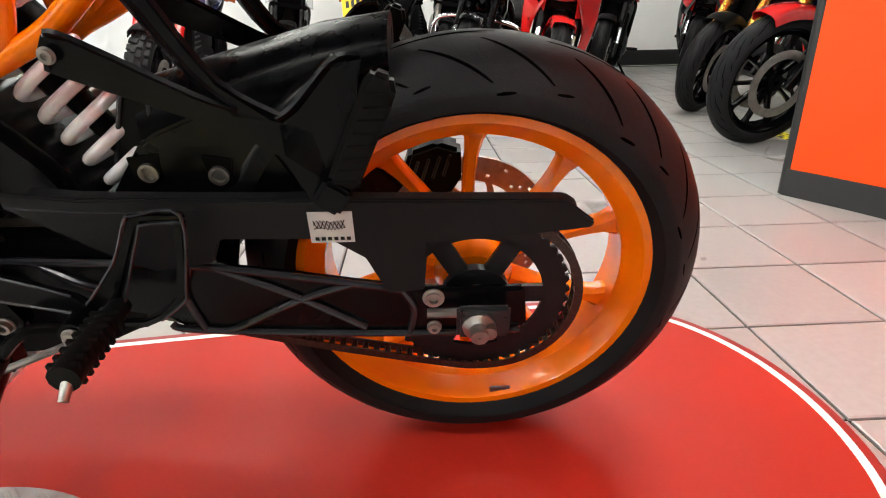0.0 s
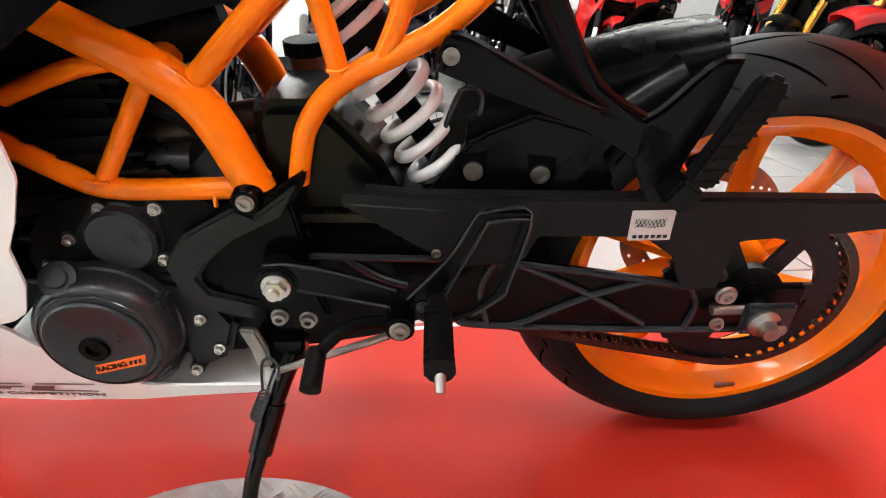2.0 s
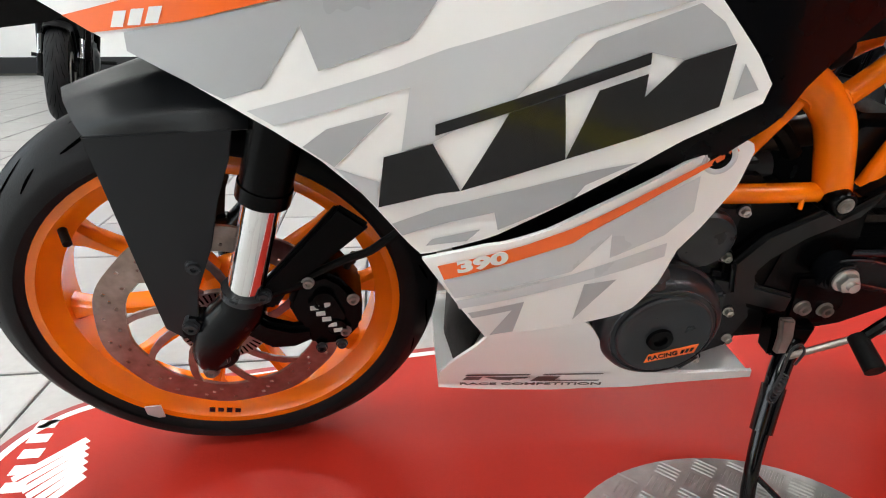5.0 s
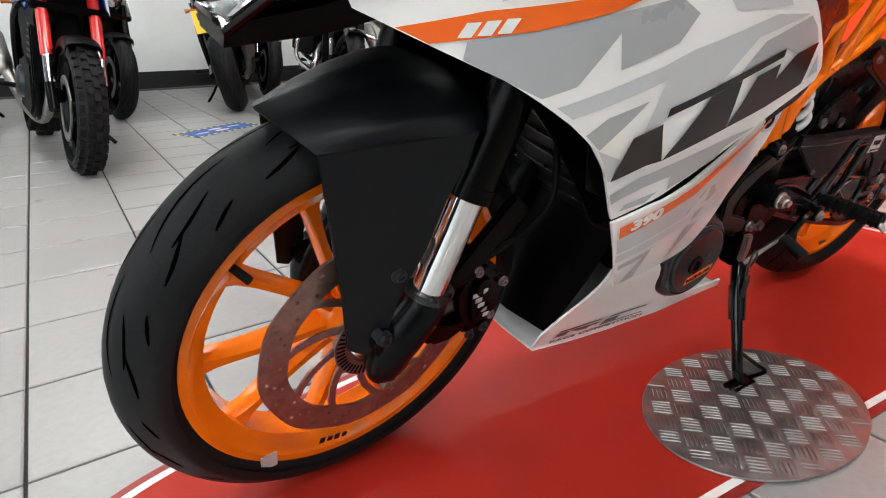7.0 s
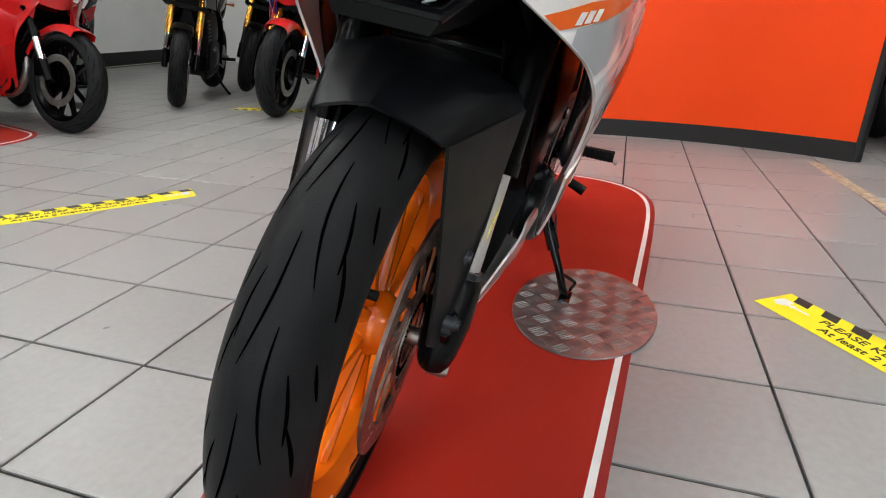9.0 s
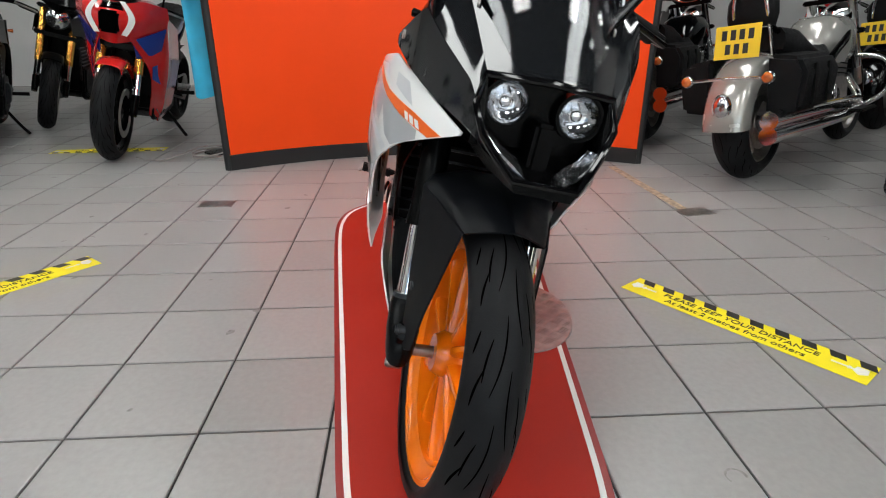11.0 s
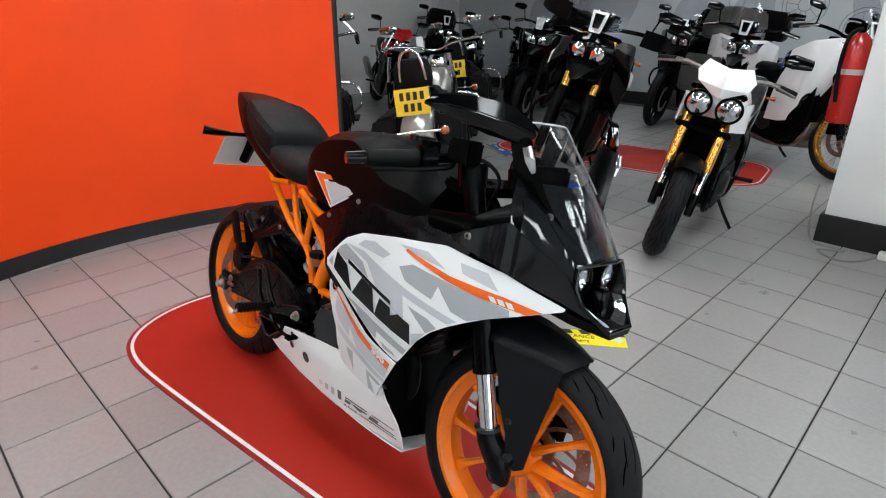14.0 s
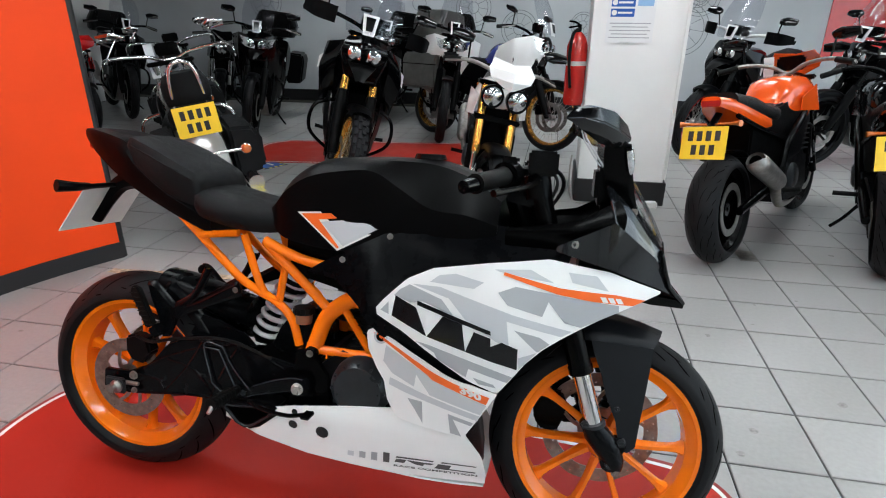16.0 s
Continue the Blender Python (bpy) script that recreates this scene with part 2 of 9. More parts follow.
def tube(pts, r, seg=8, n=5, closed=False, smooth=True, squash=1.0):
    """Round bar along a line. r: one radius or one per point."""
    line = smooth_line(pts, n, closed) if smooth else [Vector(q) for q in pts]
    k = len(line)
    if hasattr(r, "__len__"):
        rad = [float(np.interp(i / (k - 1) * (len(r) - 1), range(len(r)), r)) for i in range(k)]
    else:
        rad = [r] * k
    rings, up = [], None
    for i, q in enumerate(line):
        t = (line[(i + 1) % k] - line[i - 1]) if closed else (line[min(i + 1, k - 1)] - line[max(i - 1, 0)])
        t.normalize()
        if up is None:
            up = t.orthogonal().normalized()
        up = (up - t * up.dot(t)).normalized()
        side = t.cross(up)
        rings.append([q + (up * math.cos(a) + side * math.sin(a) * squash) * rad[i] for a in (2 * math.pi * j / seg for j in range(seg))])
    return loft(rings, not closed, closed)


def loft(rings, cap=True, closed=False):
    g, n, k = Geo(), len(rings[0]), len(rings)
    v = [p for r in rings for p in r]
    f = []
    for i in range(k if closed else k - 1):
        a, b = i * n, ((i + 1) % k) * n
        f += [(a + j, a + (j + 1) % n, b + (j + 1) % n, b + j) for j in range(n)]
    if cap:
        f += [tuple(range(n - 1, -1, -1)), tuple(range((k - 1) * n, k * n))]
    return g.add(v, f)


def cyl(p0, p1, r0, r1=None, seg=16):
    return tube([p0, p1], [r0, r0 if r1 is None else r1], seg, smooth=False)


def lathe(profile, seg=48, closed=True, m=None):
    """Profile of (y, radius) turned about the y axis."""
    rings = [[(r * math.cos(a), y, r * math.sin(a)) for y, r in profile] for a in (2 * math.pi * i / seg for i in range(seg))]
    g, n = Geo(), len(profile)
    v = [p for r in rings for p in r]
    f = []
    for i in range(seg):
        a, b = i * n, ((i + 1) % seg) * n
        f += [(a + j, b + j, b + (j + 1) % n, a + (j + 1) % n) for j in range(n if closed else n - 1)]
    return g.add(v, f, m)


def puck(c, r, y0, y1, seg=24, edge=0.15):
    """Turned disc or boss on the y axis, with a rounded rim."""
    e = min(abs(y1 - y0), r) * edge * (1 if y1 > y0 else -1)
    k = abs(e)
    return lathe([(y0, 0.0005), (y0, r - k), (y0 + e, r), (y1 - e, r), (y1, r - k), (y1, 0.0005)], seg, True, Matrix.Translation(c))


def ball(c, rx, ry, rz, seg=16):
    prof = [(math.sin(a), max(0.001, math.cos(a))) for a in (math.pi * (i / 10 - 0.5) for i in range(11))]
    return lathe(prof, seg, False, Matrix.Translation(c) @ Matrix.Diagonal((rx, ry, rz, 1)))


def resample(pts, n):
    p = np.array(pts, float)
    d = np.r_[0, np.cumsum(np.linalg.norm(np.diff(p, axis=0), axis=1))]
    s = np.linspace(0, d[-1], n)
    return np.stack([np.interp(s, d, p[:, i]) for i in range(p.shape[1])], 1)


def surf(rows, nu=24, nv=8, thick=0.004, rounded=False):
    """Shell through rows of points; thick is laid inwards (towards y = 0)."""
    rows = [resample(smooth_line(r, 6) if rounded else r, nu) for r in rows]
    cols = []
    for j in range(nu):
        line = smooth_line([tuple(r[j]) for r in rows], 6) if len(rows) > 2 else [tuple(r[j]) for r in rows]
        cols.append(resample(line, nv))
    v = [tuple(p) for c in cols for p in c]
    f = [(i * nv + j, i * nv + j + 1, (i + 1) * nv + j + 1, (i + 1) * nv + j) for i in range(nu - 1) for j in range(nv - 1)]
    return shell(v, f, thick)


def shell(v, f, thick):
    bm = bmesh.new()
    bv = [bm.verts.new(p) for p in v]
    for q in f:
        try:
            bm.faces.new([bv[i] for i in q])
        except ValueError:
            pass
    bmesh.ops.remove_doubles(bm, verts=bm.verts, dist=1e-5)
    bmesh.ops.recalc_face_normals(bm, faces=bm.faces)
    bm.normal_update()
    out = sum(fc.normal.y * fc.calc_center_median().y * fc.calc_area() for fc in bm.faces)
    if out < 0:
        bmesh.ops.reverse_faces(bm, faces=bm.faces)
        bm.normal_update()
    bm.verts.index_update()
    n = len(bm.verts)
    vv = [tuple(p.co) for p in bm.verts] + [tuple(p.co - p.normal * thick) for p in bm.verts]
    ff = [tuple(p.index for p in fc.verts) for fc in bm.faces]
    ff += [tuple(p.index + n for p in reversed(fc.verts)) for fc in bm.faces]
    for e in bm.edges:
        if e.is_boundary:
            lp = e.link_loops[0]
            a, b = lp.vert.index, lp.link_loop_next.vert.index
            ff.append((b, a, a + n, b + n))
    bm.free()
    return Geo().add(vv, ff)


def decal(poly, yf, off=0.0012, sgn=1, step=0.03):
    """Thin skin on a curved flank: a polygon in x and z laid at y = yf(x, z)."""
    bm = bmesh.new()
    bm.faces.new([bm.verts.new((x, 0, z)) for x, z in poly])
    bmesh.ops.triangulate(bm, faces=bm.faces)
    xs, zs = [p[0] for p in poly], [p[1] for p in poly]
    for k in range(1, int((max(xs) - min(xs)) / step) + 1):
        bmesh.ops.bisect_plane(bm, geom=bm.verts[:] + bm.edges[:] + bm.faces[:], plane_co=(min(xs) + k * step, 0, 0), plane_no=(1, 0, 0))
    for k in range(1, int((max(zs) - min(zs)) / step) + 1):
        bmesh.ops.bisect_plane(bm, geom=bm.verts[:] + bm.edges[:] + bm.faces[:], plane_co=(0, 0, min(zs) + k * step), plane_no=(0, 0, 1))
    bmesh.ops.triangulate(bm, faces=bm.faces)
    bm.verts.index_update()
    v = [(p.co.x, sgn * (yf(p.co.x, p.co.z) + off), p.co.z) for p in bm.verts]
    f = [tuple(p.index for p in fc.verts) for fc in bm.faces]
    bm.free()
    return Geo().add(v, f)


MESHES = {}


def make_mesh(name, g, material, bevel=0.0, angle=38, key=None):
    if key and key in MESHES:
        return MESHES[key]
    me = bpy.data.meshes.new(name)
    me.from_pydata(g.v, [], g.f)
    bm = bmesh.new()
    bm.from_mesh(me)
    bmesh.ops.recalc_face_normals(bm, faces=bm.faces)
    if bevel:
        ed = [e for e in bm.edges if len(e.link_faces) == 2 and e.calc_face_angle(0) > 0.6]
        bmesh.ops.bevel(bm, geom=ed, offset=bevel, segments=2, affect="EDGES", clamp_overlap=True)
    bm.to_mesh(me)
    bm.free()
    me.materials.append(material)
    me.shade_smooth()
    me.set_sharp_from_angle(angle=radians(angle))
    if key:
        MESHES[key] = me
    return me


def part(name, g, material, parent, label="", bevel=0.0, angle=38, key=None, kind=""):
    """One mesh object under a thing or a part."""
    ob = new(name, make_mesh(name, g, material, bevel, angle, key))
    ob.parent = parent
    return tagged(ob, label=label, kind=kind)


def thing(name, m, label, category, group="", kind=""):
    ob = new(name)
    ob.matrix_basis = m
    ob.empty_display_size = 0.05
    return tagged(ob, label, category, group, kind)


def single(name, g, material, label, category, group="", kind="", bevel=0.0, m=None, angle=38):
    ob = new(name, make_mesh(name, g, material, bevel, angle))
    if m is not None:
        ob.matrix_basis = m
    return tagged(ob, label, category, group, kind)


def words(text, size, m, material, name, parent, depth=0.0006, bold=0.0):
    """Raised print in the built-in font."""
    cu = bpy.data.curves.new(name, "FONT")
    cu.body, cu.size, cu.extrude, cu.offset, cu.align_x, cu.align_y = text, size, depth, bold, "CENTER", "CENTER"
    tmp = bpy.data.objects.new(name, cu)
    scene.collection.objects.link(tmp)
    me = bpy.data.meshes.new_from_object(tmp.evaluated_get(bpy.context.evaluated_depsgraph_get()))
    bpy.data.objects.remove(tmp)
    me.materials.clear()
    me.materials.append(material)
    ob = new(name, me)
    ob.parent = parent
    ob.matrix_basis = m
    return ob


# ---- the showroom ----
T = 0.29                                  # tile pitch
X0, X1, Y0, Y1, H = -6.0, 7.0, -6.9, 7.2, 3.1

floor = single("floor", box((X0 + X1) / 2, (Y0 + Y1) / 2, -0.056, X1 - X0, Y1 - Y0, 0.1), GROUT,
               "grey porcelain tiled showroom floor with dark joints", "floor", kind="structure")


def wall(name, cx, cy, sx, sy, material, label, z0=0.0, z1=H):
    return single(name, box(cx, cy, (z0 + z1) / 2, sx, sy, z1 - z0), material, label, "wall", kind="structure")


wall("wall_south", 0.5, Y0 - 0.1, X1 - X0 + 0.4, 0.2, WALLGR, "pale grey wall printed with line drawings of machines")
wall("wall_north", 0.5, Y1 + 0.1, X1 - X0 + 0.4, 0.2, WALLWH, "plain white painted showroom wall")
wall("wall_east", X1 + 0.1, 0.15, 0.2, Y1 - Y0, WALLWH, "plain white painted showroom wall")
# shop front with a wide opening
wall("wall_west", X0 - 0.1, 0.15, 0.2, Y1 - Y0, WALLWH, "white wall above the shop window", 2.75, H)
wall("wall_west_sill", X0 - 0.1, 0.15, 0.2, Y1 - Y0, WALLWH, "low white wall under the shop window", 0.0, 0.45)
for k, y in enumerate((Y0 + 0.8, Y1 - 0.8)):
    wall("wall_west_pier", X0 - 0.1, y, 0.2, 1.6, WALLWH, "white pier beside the shop window", 0.45, 2.75)
pane = single("window_1", box(X0 - 0.1, 0.15, 1.6, 0.012, Y1 - Y0 - 3.2, 2.3), CLEAR, "wide clear shop window", "window", kind="structure")
pane.visible_shadow = False
for k in range(5):
    y = Y0 + 1.6 + k * (Y1 - Y0 - 3.2) / 4
    part("window_frame", box(X0 - 0.1, y, 1.6, 0.09, 0.06, 2.3), MATTE, pane)
ceiling = single("ceiling", box(0.5, 0.15, H + 0.06, X1 - X0 + 0.4, Y1 - Y0 + 0.4, 0.12), CEIL, "grey suspended showroom ceiling", "ceiling", kind="structure")
for y in (Y0, Y1):
    s = 1 if y < 0 else -1
    single("baseboard", box(0.5, y + s * 0.012, 0.09, X1 - X0, 0.024, 0.18), BASEBL, "black skirting along the wall", "skirting", kind="structure", bevel=0.003)

# ceiling panels
lamp0 = thing("ceiling_light", pose(-0.6, -1.2, H), "flat white lit ceiling panel", "ceiling light", "ceiling panels")
part("frame", Geo().join(*[box(a * 0.62, b * 0.27, -0.02, 0.03 if a else 1.27, 0.03 if b else 0.51, 0.04) for a, b in ((1, 0), (-1, 0), (0, 1), (0, -1))]), WHITEPR, lamp0)
part("diffuser", box(0, 0, -0.012, 1.2, 0.50, 0.012), PANEL, lamp0)
for x in (-3.6, -0.6, 2.4, 5.2):
    for y in (-3.3, -1.2, 0.9, 3.0, 5.1):
        if (x, y) != (2.4, 0.9) and (x, y) != (-0.6, -1.2) and not (y < -3 and x > 0) and not (y < -1 and x > 3) and not (y > 2 and x > 3):
            copy_thing(lamp0, pose(x, y, H))
# unseen extra panels, added to brighten the south wall and its bikes
for x in (-0.6, 2.4):
    copy_thing(lamp0, pose(x, -5.4, H))
# unseen panel set closer in to brighten the orange partition
copy_thing(lamp0, pose(1.75, 0.9, H, 0, 0, 90))
# another unseen panel, added to brighten the side beyond the pillar
copy_thing(lamp0, pose(-2.6, -4.5, H))

# curved orange partition: an arc about (CX, CY)
CX, CY, RW = 0.42, 0.505, 2.29
A0, A1 = math.atan2(-1.235, 1.93), math.atan2(1.235, 1.93)


def arc_wall(r0, r1, z0, z1, n=40, a0=A0, a1=A1):
    rings = []
    for i in range(n + 1):
        a = a0 + (a1 - a0) * i / n
        c, s = math.cos(a), math.sin(a)
        rings.append([(CX + r0 * c, CY + r0 * s, z0), (CX + r1 * c, CY + r1 * s, z0), (CX + r1 * c, CY + r1 * s, z1), (CX + r0 * c, CY + r0 * s, z1)])
    return loft(rings)


single("wall_partition", arc_wall(RW, RW + 0.05, 0.0, 2.4), WALLOR, "tall curved orange painted partition panel", "partition", kind="structure", angle=30)
single("baseboard", arc_wall(RW - 0.008, RW, 0.0, 0.092), BASEBL, "black skirting along the orange partition", "skirting", kind="structure", angle=30)
# the worn pale end edges of the panel
for a in (A0, A1):
    single("trim", cyl((CX + (RW + 0.025) * math.cos(a), CY + (RW + 0.025) * math.sin(a), 0.0), (CX + (RW + 0.025) * math.cos(a), CY + (RW + 0.025) * math.sin(a), 2.4), 0.027, seg=10), BASEBL, "dark end edge of the orange partition", "trim", kind="structure")

# white pillar with its dark plinth
single("pillar", box(-0.46, -2.68, H / 2, 0.6, 0.6, H), WALLWH, "square white painted pillar", "pillar", kind="structure", bevel=0.006)
single("baseboard", Geo().join(box(-0.46, -2.37, 0.085, 0.64, 0.02, 0.17), box(-0.15, -2.68, 0.085, 0.02, 0.6, 0.17), box(-0.77, -2.68, 0.085, 0.02, 0.6, 0.17)), BASEBL, "black plinth round the white pillar", "skirting", kind="structure", bevel=0.003)

# printed line drawings on the far wall
rng = random.Random(5)
lines = Geo()


def wall_line(pts, w=0.006):
    p = [Vector(q) for q in pts]
    for a, b in zip(p, p[1:]):
        d = (b - a)
        if d.length < 1e-5:
            continue
        n = Vector((-d.z, 0, d.x)).normalized() * w
        lines.add([a - n, b - n, b + n, a + n], [(0, 1, 2, 3)])


YM = Y0 + 0.004
for k in range(46):
    cx, cz = rng.uniform(-5, 6.5), rng.uniform(0.5, 2.6)
    r = rng.choice((0.06, 0.1, 0.16, 0.25, 0.34))
    if k % 3 < 2:
        for q in ((1, 0.82, 0.3) if r > 0.1 else (1,)):
            wall_line([(cx + r * q * math.cos(a), YM, cz + r * q * math.sin(a)) for a in (2 * math.pi * i / 28 for i in range(29))], 0.004)
        if r > 0.15:
            for i in range(10):
                a = math.pi * i / 5
                wall_line([(cx + 0.3 * r * math.cos(a), YM, cz + 0.3 * r * math.sin(a)), (cx + 0.8 * r * math.cos(a + 0.1), YM, cz + 0.8 * r * math.sin(a + 0.1))], 0.003)
    else:
        p = [(cx + rng.uniform(-0.7, 0.7), YM, cz + rng.uniform(-0.4, 0.4)) for i in range(6)]
        wall_line(smooth_line(p, 7), 0.0045)
        wall_line([(q[0] + 0.05, YM, q[2] - 0.04) for q in smooth_line(p, 7)], 0.003)
single("wall_print", lines, MURAL, "thin dark line drawings printed on the grey wall", "wall print", kind="structure")
single("wall_banner", box(-4.6, Y0 + 0.012, 1.9, 2.6, 0.02, 2.2), REDPAINT, "plain red banner panel on the far wall", "banner", kind="structure")


# ---- the sports motorcycle on the mat ----
LEAN, YAW = 11.98, -1.69
BIKE = Matrix.Translation((1.159, 0.640, 0.006)) @ pose(0, 0, 0, 0, 0, YAW) @ pose(0, 0, 0, LEAN, 0, 0)
hero = thing("motorcycle", BIKE, "white, grey and orange sports motorcycle on its side stand", "motorcycle")
XF, ZF, ZR = -1.328, 0.287, 0.298
# steering, a few degrees to the bike's left
RAKE = radians(22)
AX = Vector((math.sin(RAKE), 0, math.cos(RAKE)))
PIV = Vector((XF + 0.03, 0, ZF))
STEER = Matrix.Translation((0.012, -0.014, 0)) @ Matrix.Translation(PIV) @ Matrix.Rotation(radians(6.0), 4, AX) @ Matrix.Translation(-PIV)


def hp(name, g, material, parent=None, label="", bevel=0.0, angle=38, steer=False, kind=""):
    return part(name, g.moved(STEER) if steer else g, material, parent or hero, label, bevel, angle, kind=kind)


def bolt(p, s, r=0.008, h=0.007):
    """Flanged hexagon head facing sideways (s: -1 left, 1 right)."""
    g = puck(p, r * 1.25, 0, s * h * 0.4, 16)
    g.join(lathe([(0, 0.0005), (0, r), (s * h, r * 0.95), (s * h, r * 0.5), (s * h * 0.3, r * 0.45), (s * h * 0.3, 0.0005)], 12, True, Matrix.Translation(p)))
    return g


def tyre_profile(R, W, rim, rw, drop):
    prof = [(W / 2 * s, R - drop * abs(s) ** 2.2) for s in np.linspace(-1, 1, 25)]
    side = [(W / 2 * 0.985, R - drop - 0.012), (W / 2 * 0.93, rim + 0.022), (rw / 2 + 0.004, rim + 0.006), (rw / 2 - 0.004, rim - 0.004)]
    return [(-y, r) for y, r in reversed(side)] + prof + side


def tread(R, W, drop, n):
    """Curved slanting grooves: a long one by the crown and shorter ones towards each shoulder, their shade painted as
    narrow black strips.
    """
    g = Geo()

    def pt(a, y, up=0.0004):
        r = R - drop * abs(2 * y / W) ** 2.2 + up
        return (r * math.cos(a), y, r * math.sin(a))
    for i in range(n):
        for s in (-1, 1):
            a0 = 2 * math.pi * (i + (0.5 if s > 0 else 0)) / n
            for off, da, y0, y1, bow, wd in ((0.0, 0.40, 0.06, 0.19, -0.05, 0.0013), (0.12, 0.22, 0.22, 0.30, 0.02, 0.0013), (0.27, 0.20, 0.29, 0.39, 0.02, 0.0014), (0.08, 0.12, 0.37, 0.43, 0.0, 0.0012)):
                left, right = [], []
                for k in range(13):
                    t = k / 12
                    y = s * W * (y0 + (y1 - y0) * t + bow * math.sin(math.pi * t))
                    h = wd * (math.sin(math.pi * (0.05 + 0.9 * t)) ** 0.6)
                    left.append(pt(a0 + off + da * t, y - h))
                    right.append(pt(a0 + off + da * t, y + h))
                g.add(left + right, [(k, k + 1, 13 + k + 1, 13 + k) for k in range(12)])
    return g


def slashes(R, W, drop, n, first):
    """Straight slanting slots in pairs, a long one by the crown and short nicks at the shoulder, their shade painted as
    black strips.
    """
    g = Geo()
    for i in range(n):
        for s in (-1, 1):
            a0 = radians(first) + 2 * math.pi * (i + (0.5 if s > 0 else 0)) / n
            for off, da, y0, y1, hw in ((0, -15, 0.027, 0.062, 0.0024), (-13, -16, 0.020, 0.058, 0.0024), (6, -22, 0.012, 0.004, 0.0022), (-16, -4.5, 0.069, 0.067, 0.0022), (-30, -4, 0.063, 0.061, 0.0020)):
                left, right = [], []
                for k in range(9):
                    t = k / 8
                    y = s * (y0 + (y1 - y0) * t)
                    a = a0 + radians(off + da * t)
                    h = hw * (0.25 + 0.75 * math.sin(math.pi * (0.06 + 0.9 * t)) ** 0.6) / (0.35 if y0 > 0.015 and abs(da) > 10 else 1) * (0.55 if y0 > 0.015 else 1)
                    dy = h * 0.9 if (y0 < 0.015 or abs(da) < 10) else 0.0
                    da2 = 0.0 if dy else h / R
                    ra, rb = R - drop * abs(2 * (y - dy) / W) ** 2.2 + 0.0004, R - drop * abs(2 * (y + dy) / W) ** 2.2 + 0.0004
                    left.append((ra * math.cos(a - da2), y - dy, ra * math.sin(a - da2)))
                    right.append((rb * math.cos(a + da2), y + dy, rb * math.sin(a + da2)))
                g.add(left + right, [(k, k + 1, 9 + k + 1, 9 + k) for k in range(8)])
    return g


def rim_geo(rim, rw, hub_r, hub_w, seg=72, barrel=0.02):
    o = rw / 2
    prof = [(-o, rim), (-o, rim - 0.010), (-o + 0.008, rim - 0.016), (-o * 0.55, rim - barrel - 0.012), (o * 0.55, rim - barrel - 0.012), (o - 0.008, rim - 0.016), (o, rim - 0.010), (o, rim),
            (o - 0.006, rim + 0.001), (o * 0.6, rim - barrel), (-o * 0.6, rim - barrel), (-o + 0.006, rim + 0.001)]
    g = lathe(prof, seg)
    g.join(lathe([(-hub_w / 2, 0.012), (-hub_w / 2, hub_r * 0.8), (-hub_w * 0.3, hub_r), (hub_w * 0.3, hub_r), (hub_w / 2, hub_r * 0.8), (hub_w / 2, 0.012)], 32))
    return g


def spoke_geo(rim, hub_r, barrel=0.02, lean=0.07):
    """One cast spoke along +x, leaning where it leaves the hub."""
    rings = []
    for t in np.linspace(0, 1, 9):
        r = hub_r * 0.85 + (rim - barrel - 0.008 - hub_r * 0.85) * t
        aa = lean * (1 - t)
        hw = 0.0105 - 0.003 * math.sin(math.pi * t) + (0.010 * max(0, t - 0.85) / 0.15)
        hd = 0.020 - 0.007 * t
        c, s = math.cos(aa), math.sin(aa)
        rings.append([(r * c - u * hw * s, v * hd, r * s + u * hw * c) for u, v in ((-1, -0.55), (-0.6, -1), (0.6, -1), (1, -0.55), (1, 0.55), (0.6, 1), (-0.6, 1), (-1, 0.55))])
    return loft(rings)


def add_spokes(wheel, m, rim, hub_r, material, count=10, lean0=0.07):
    for i in range(count):
        lean = lean0 if i % 2 else -lean0
        o = part("spoke", spoke_geo(rim, hub_r, lean=lean), material, wheel, key=("spoke", rim, hub_r, lean, material.name))
        o.matrix_basis = m @ Matrix.Rotation(-2 * math.pi * i / count, 4, "Y")


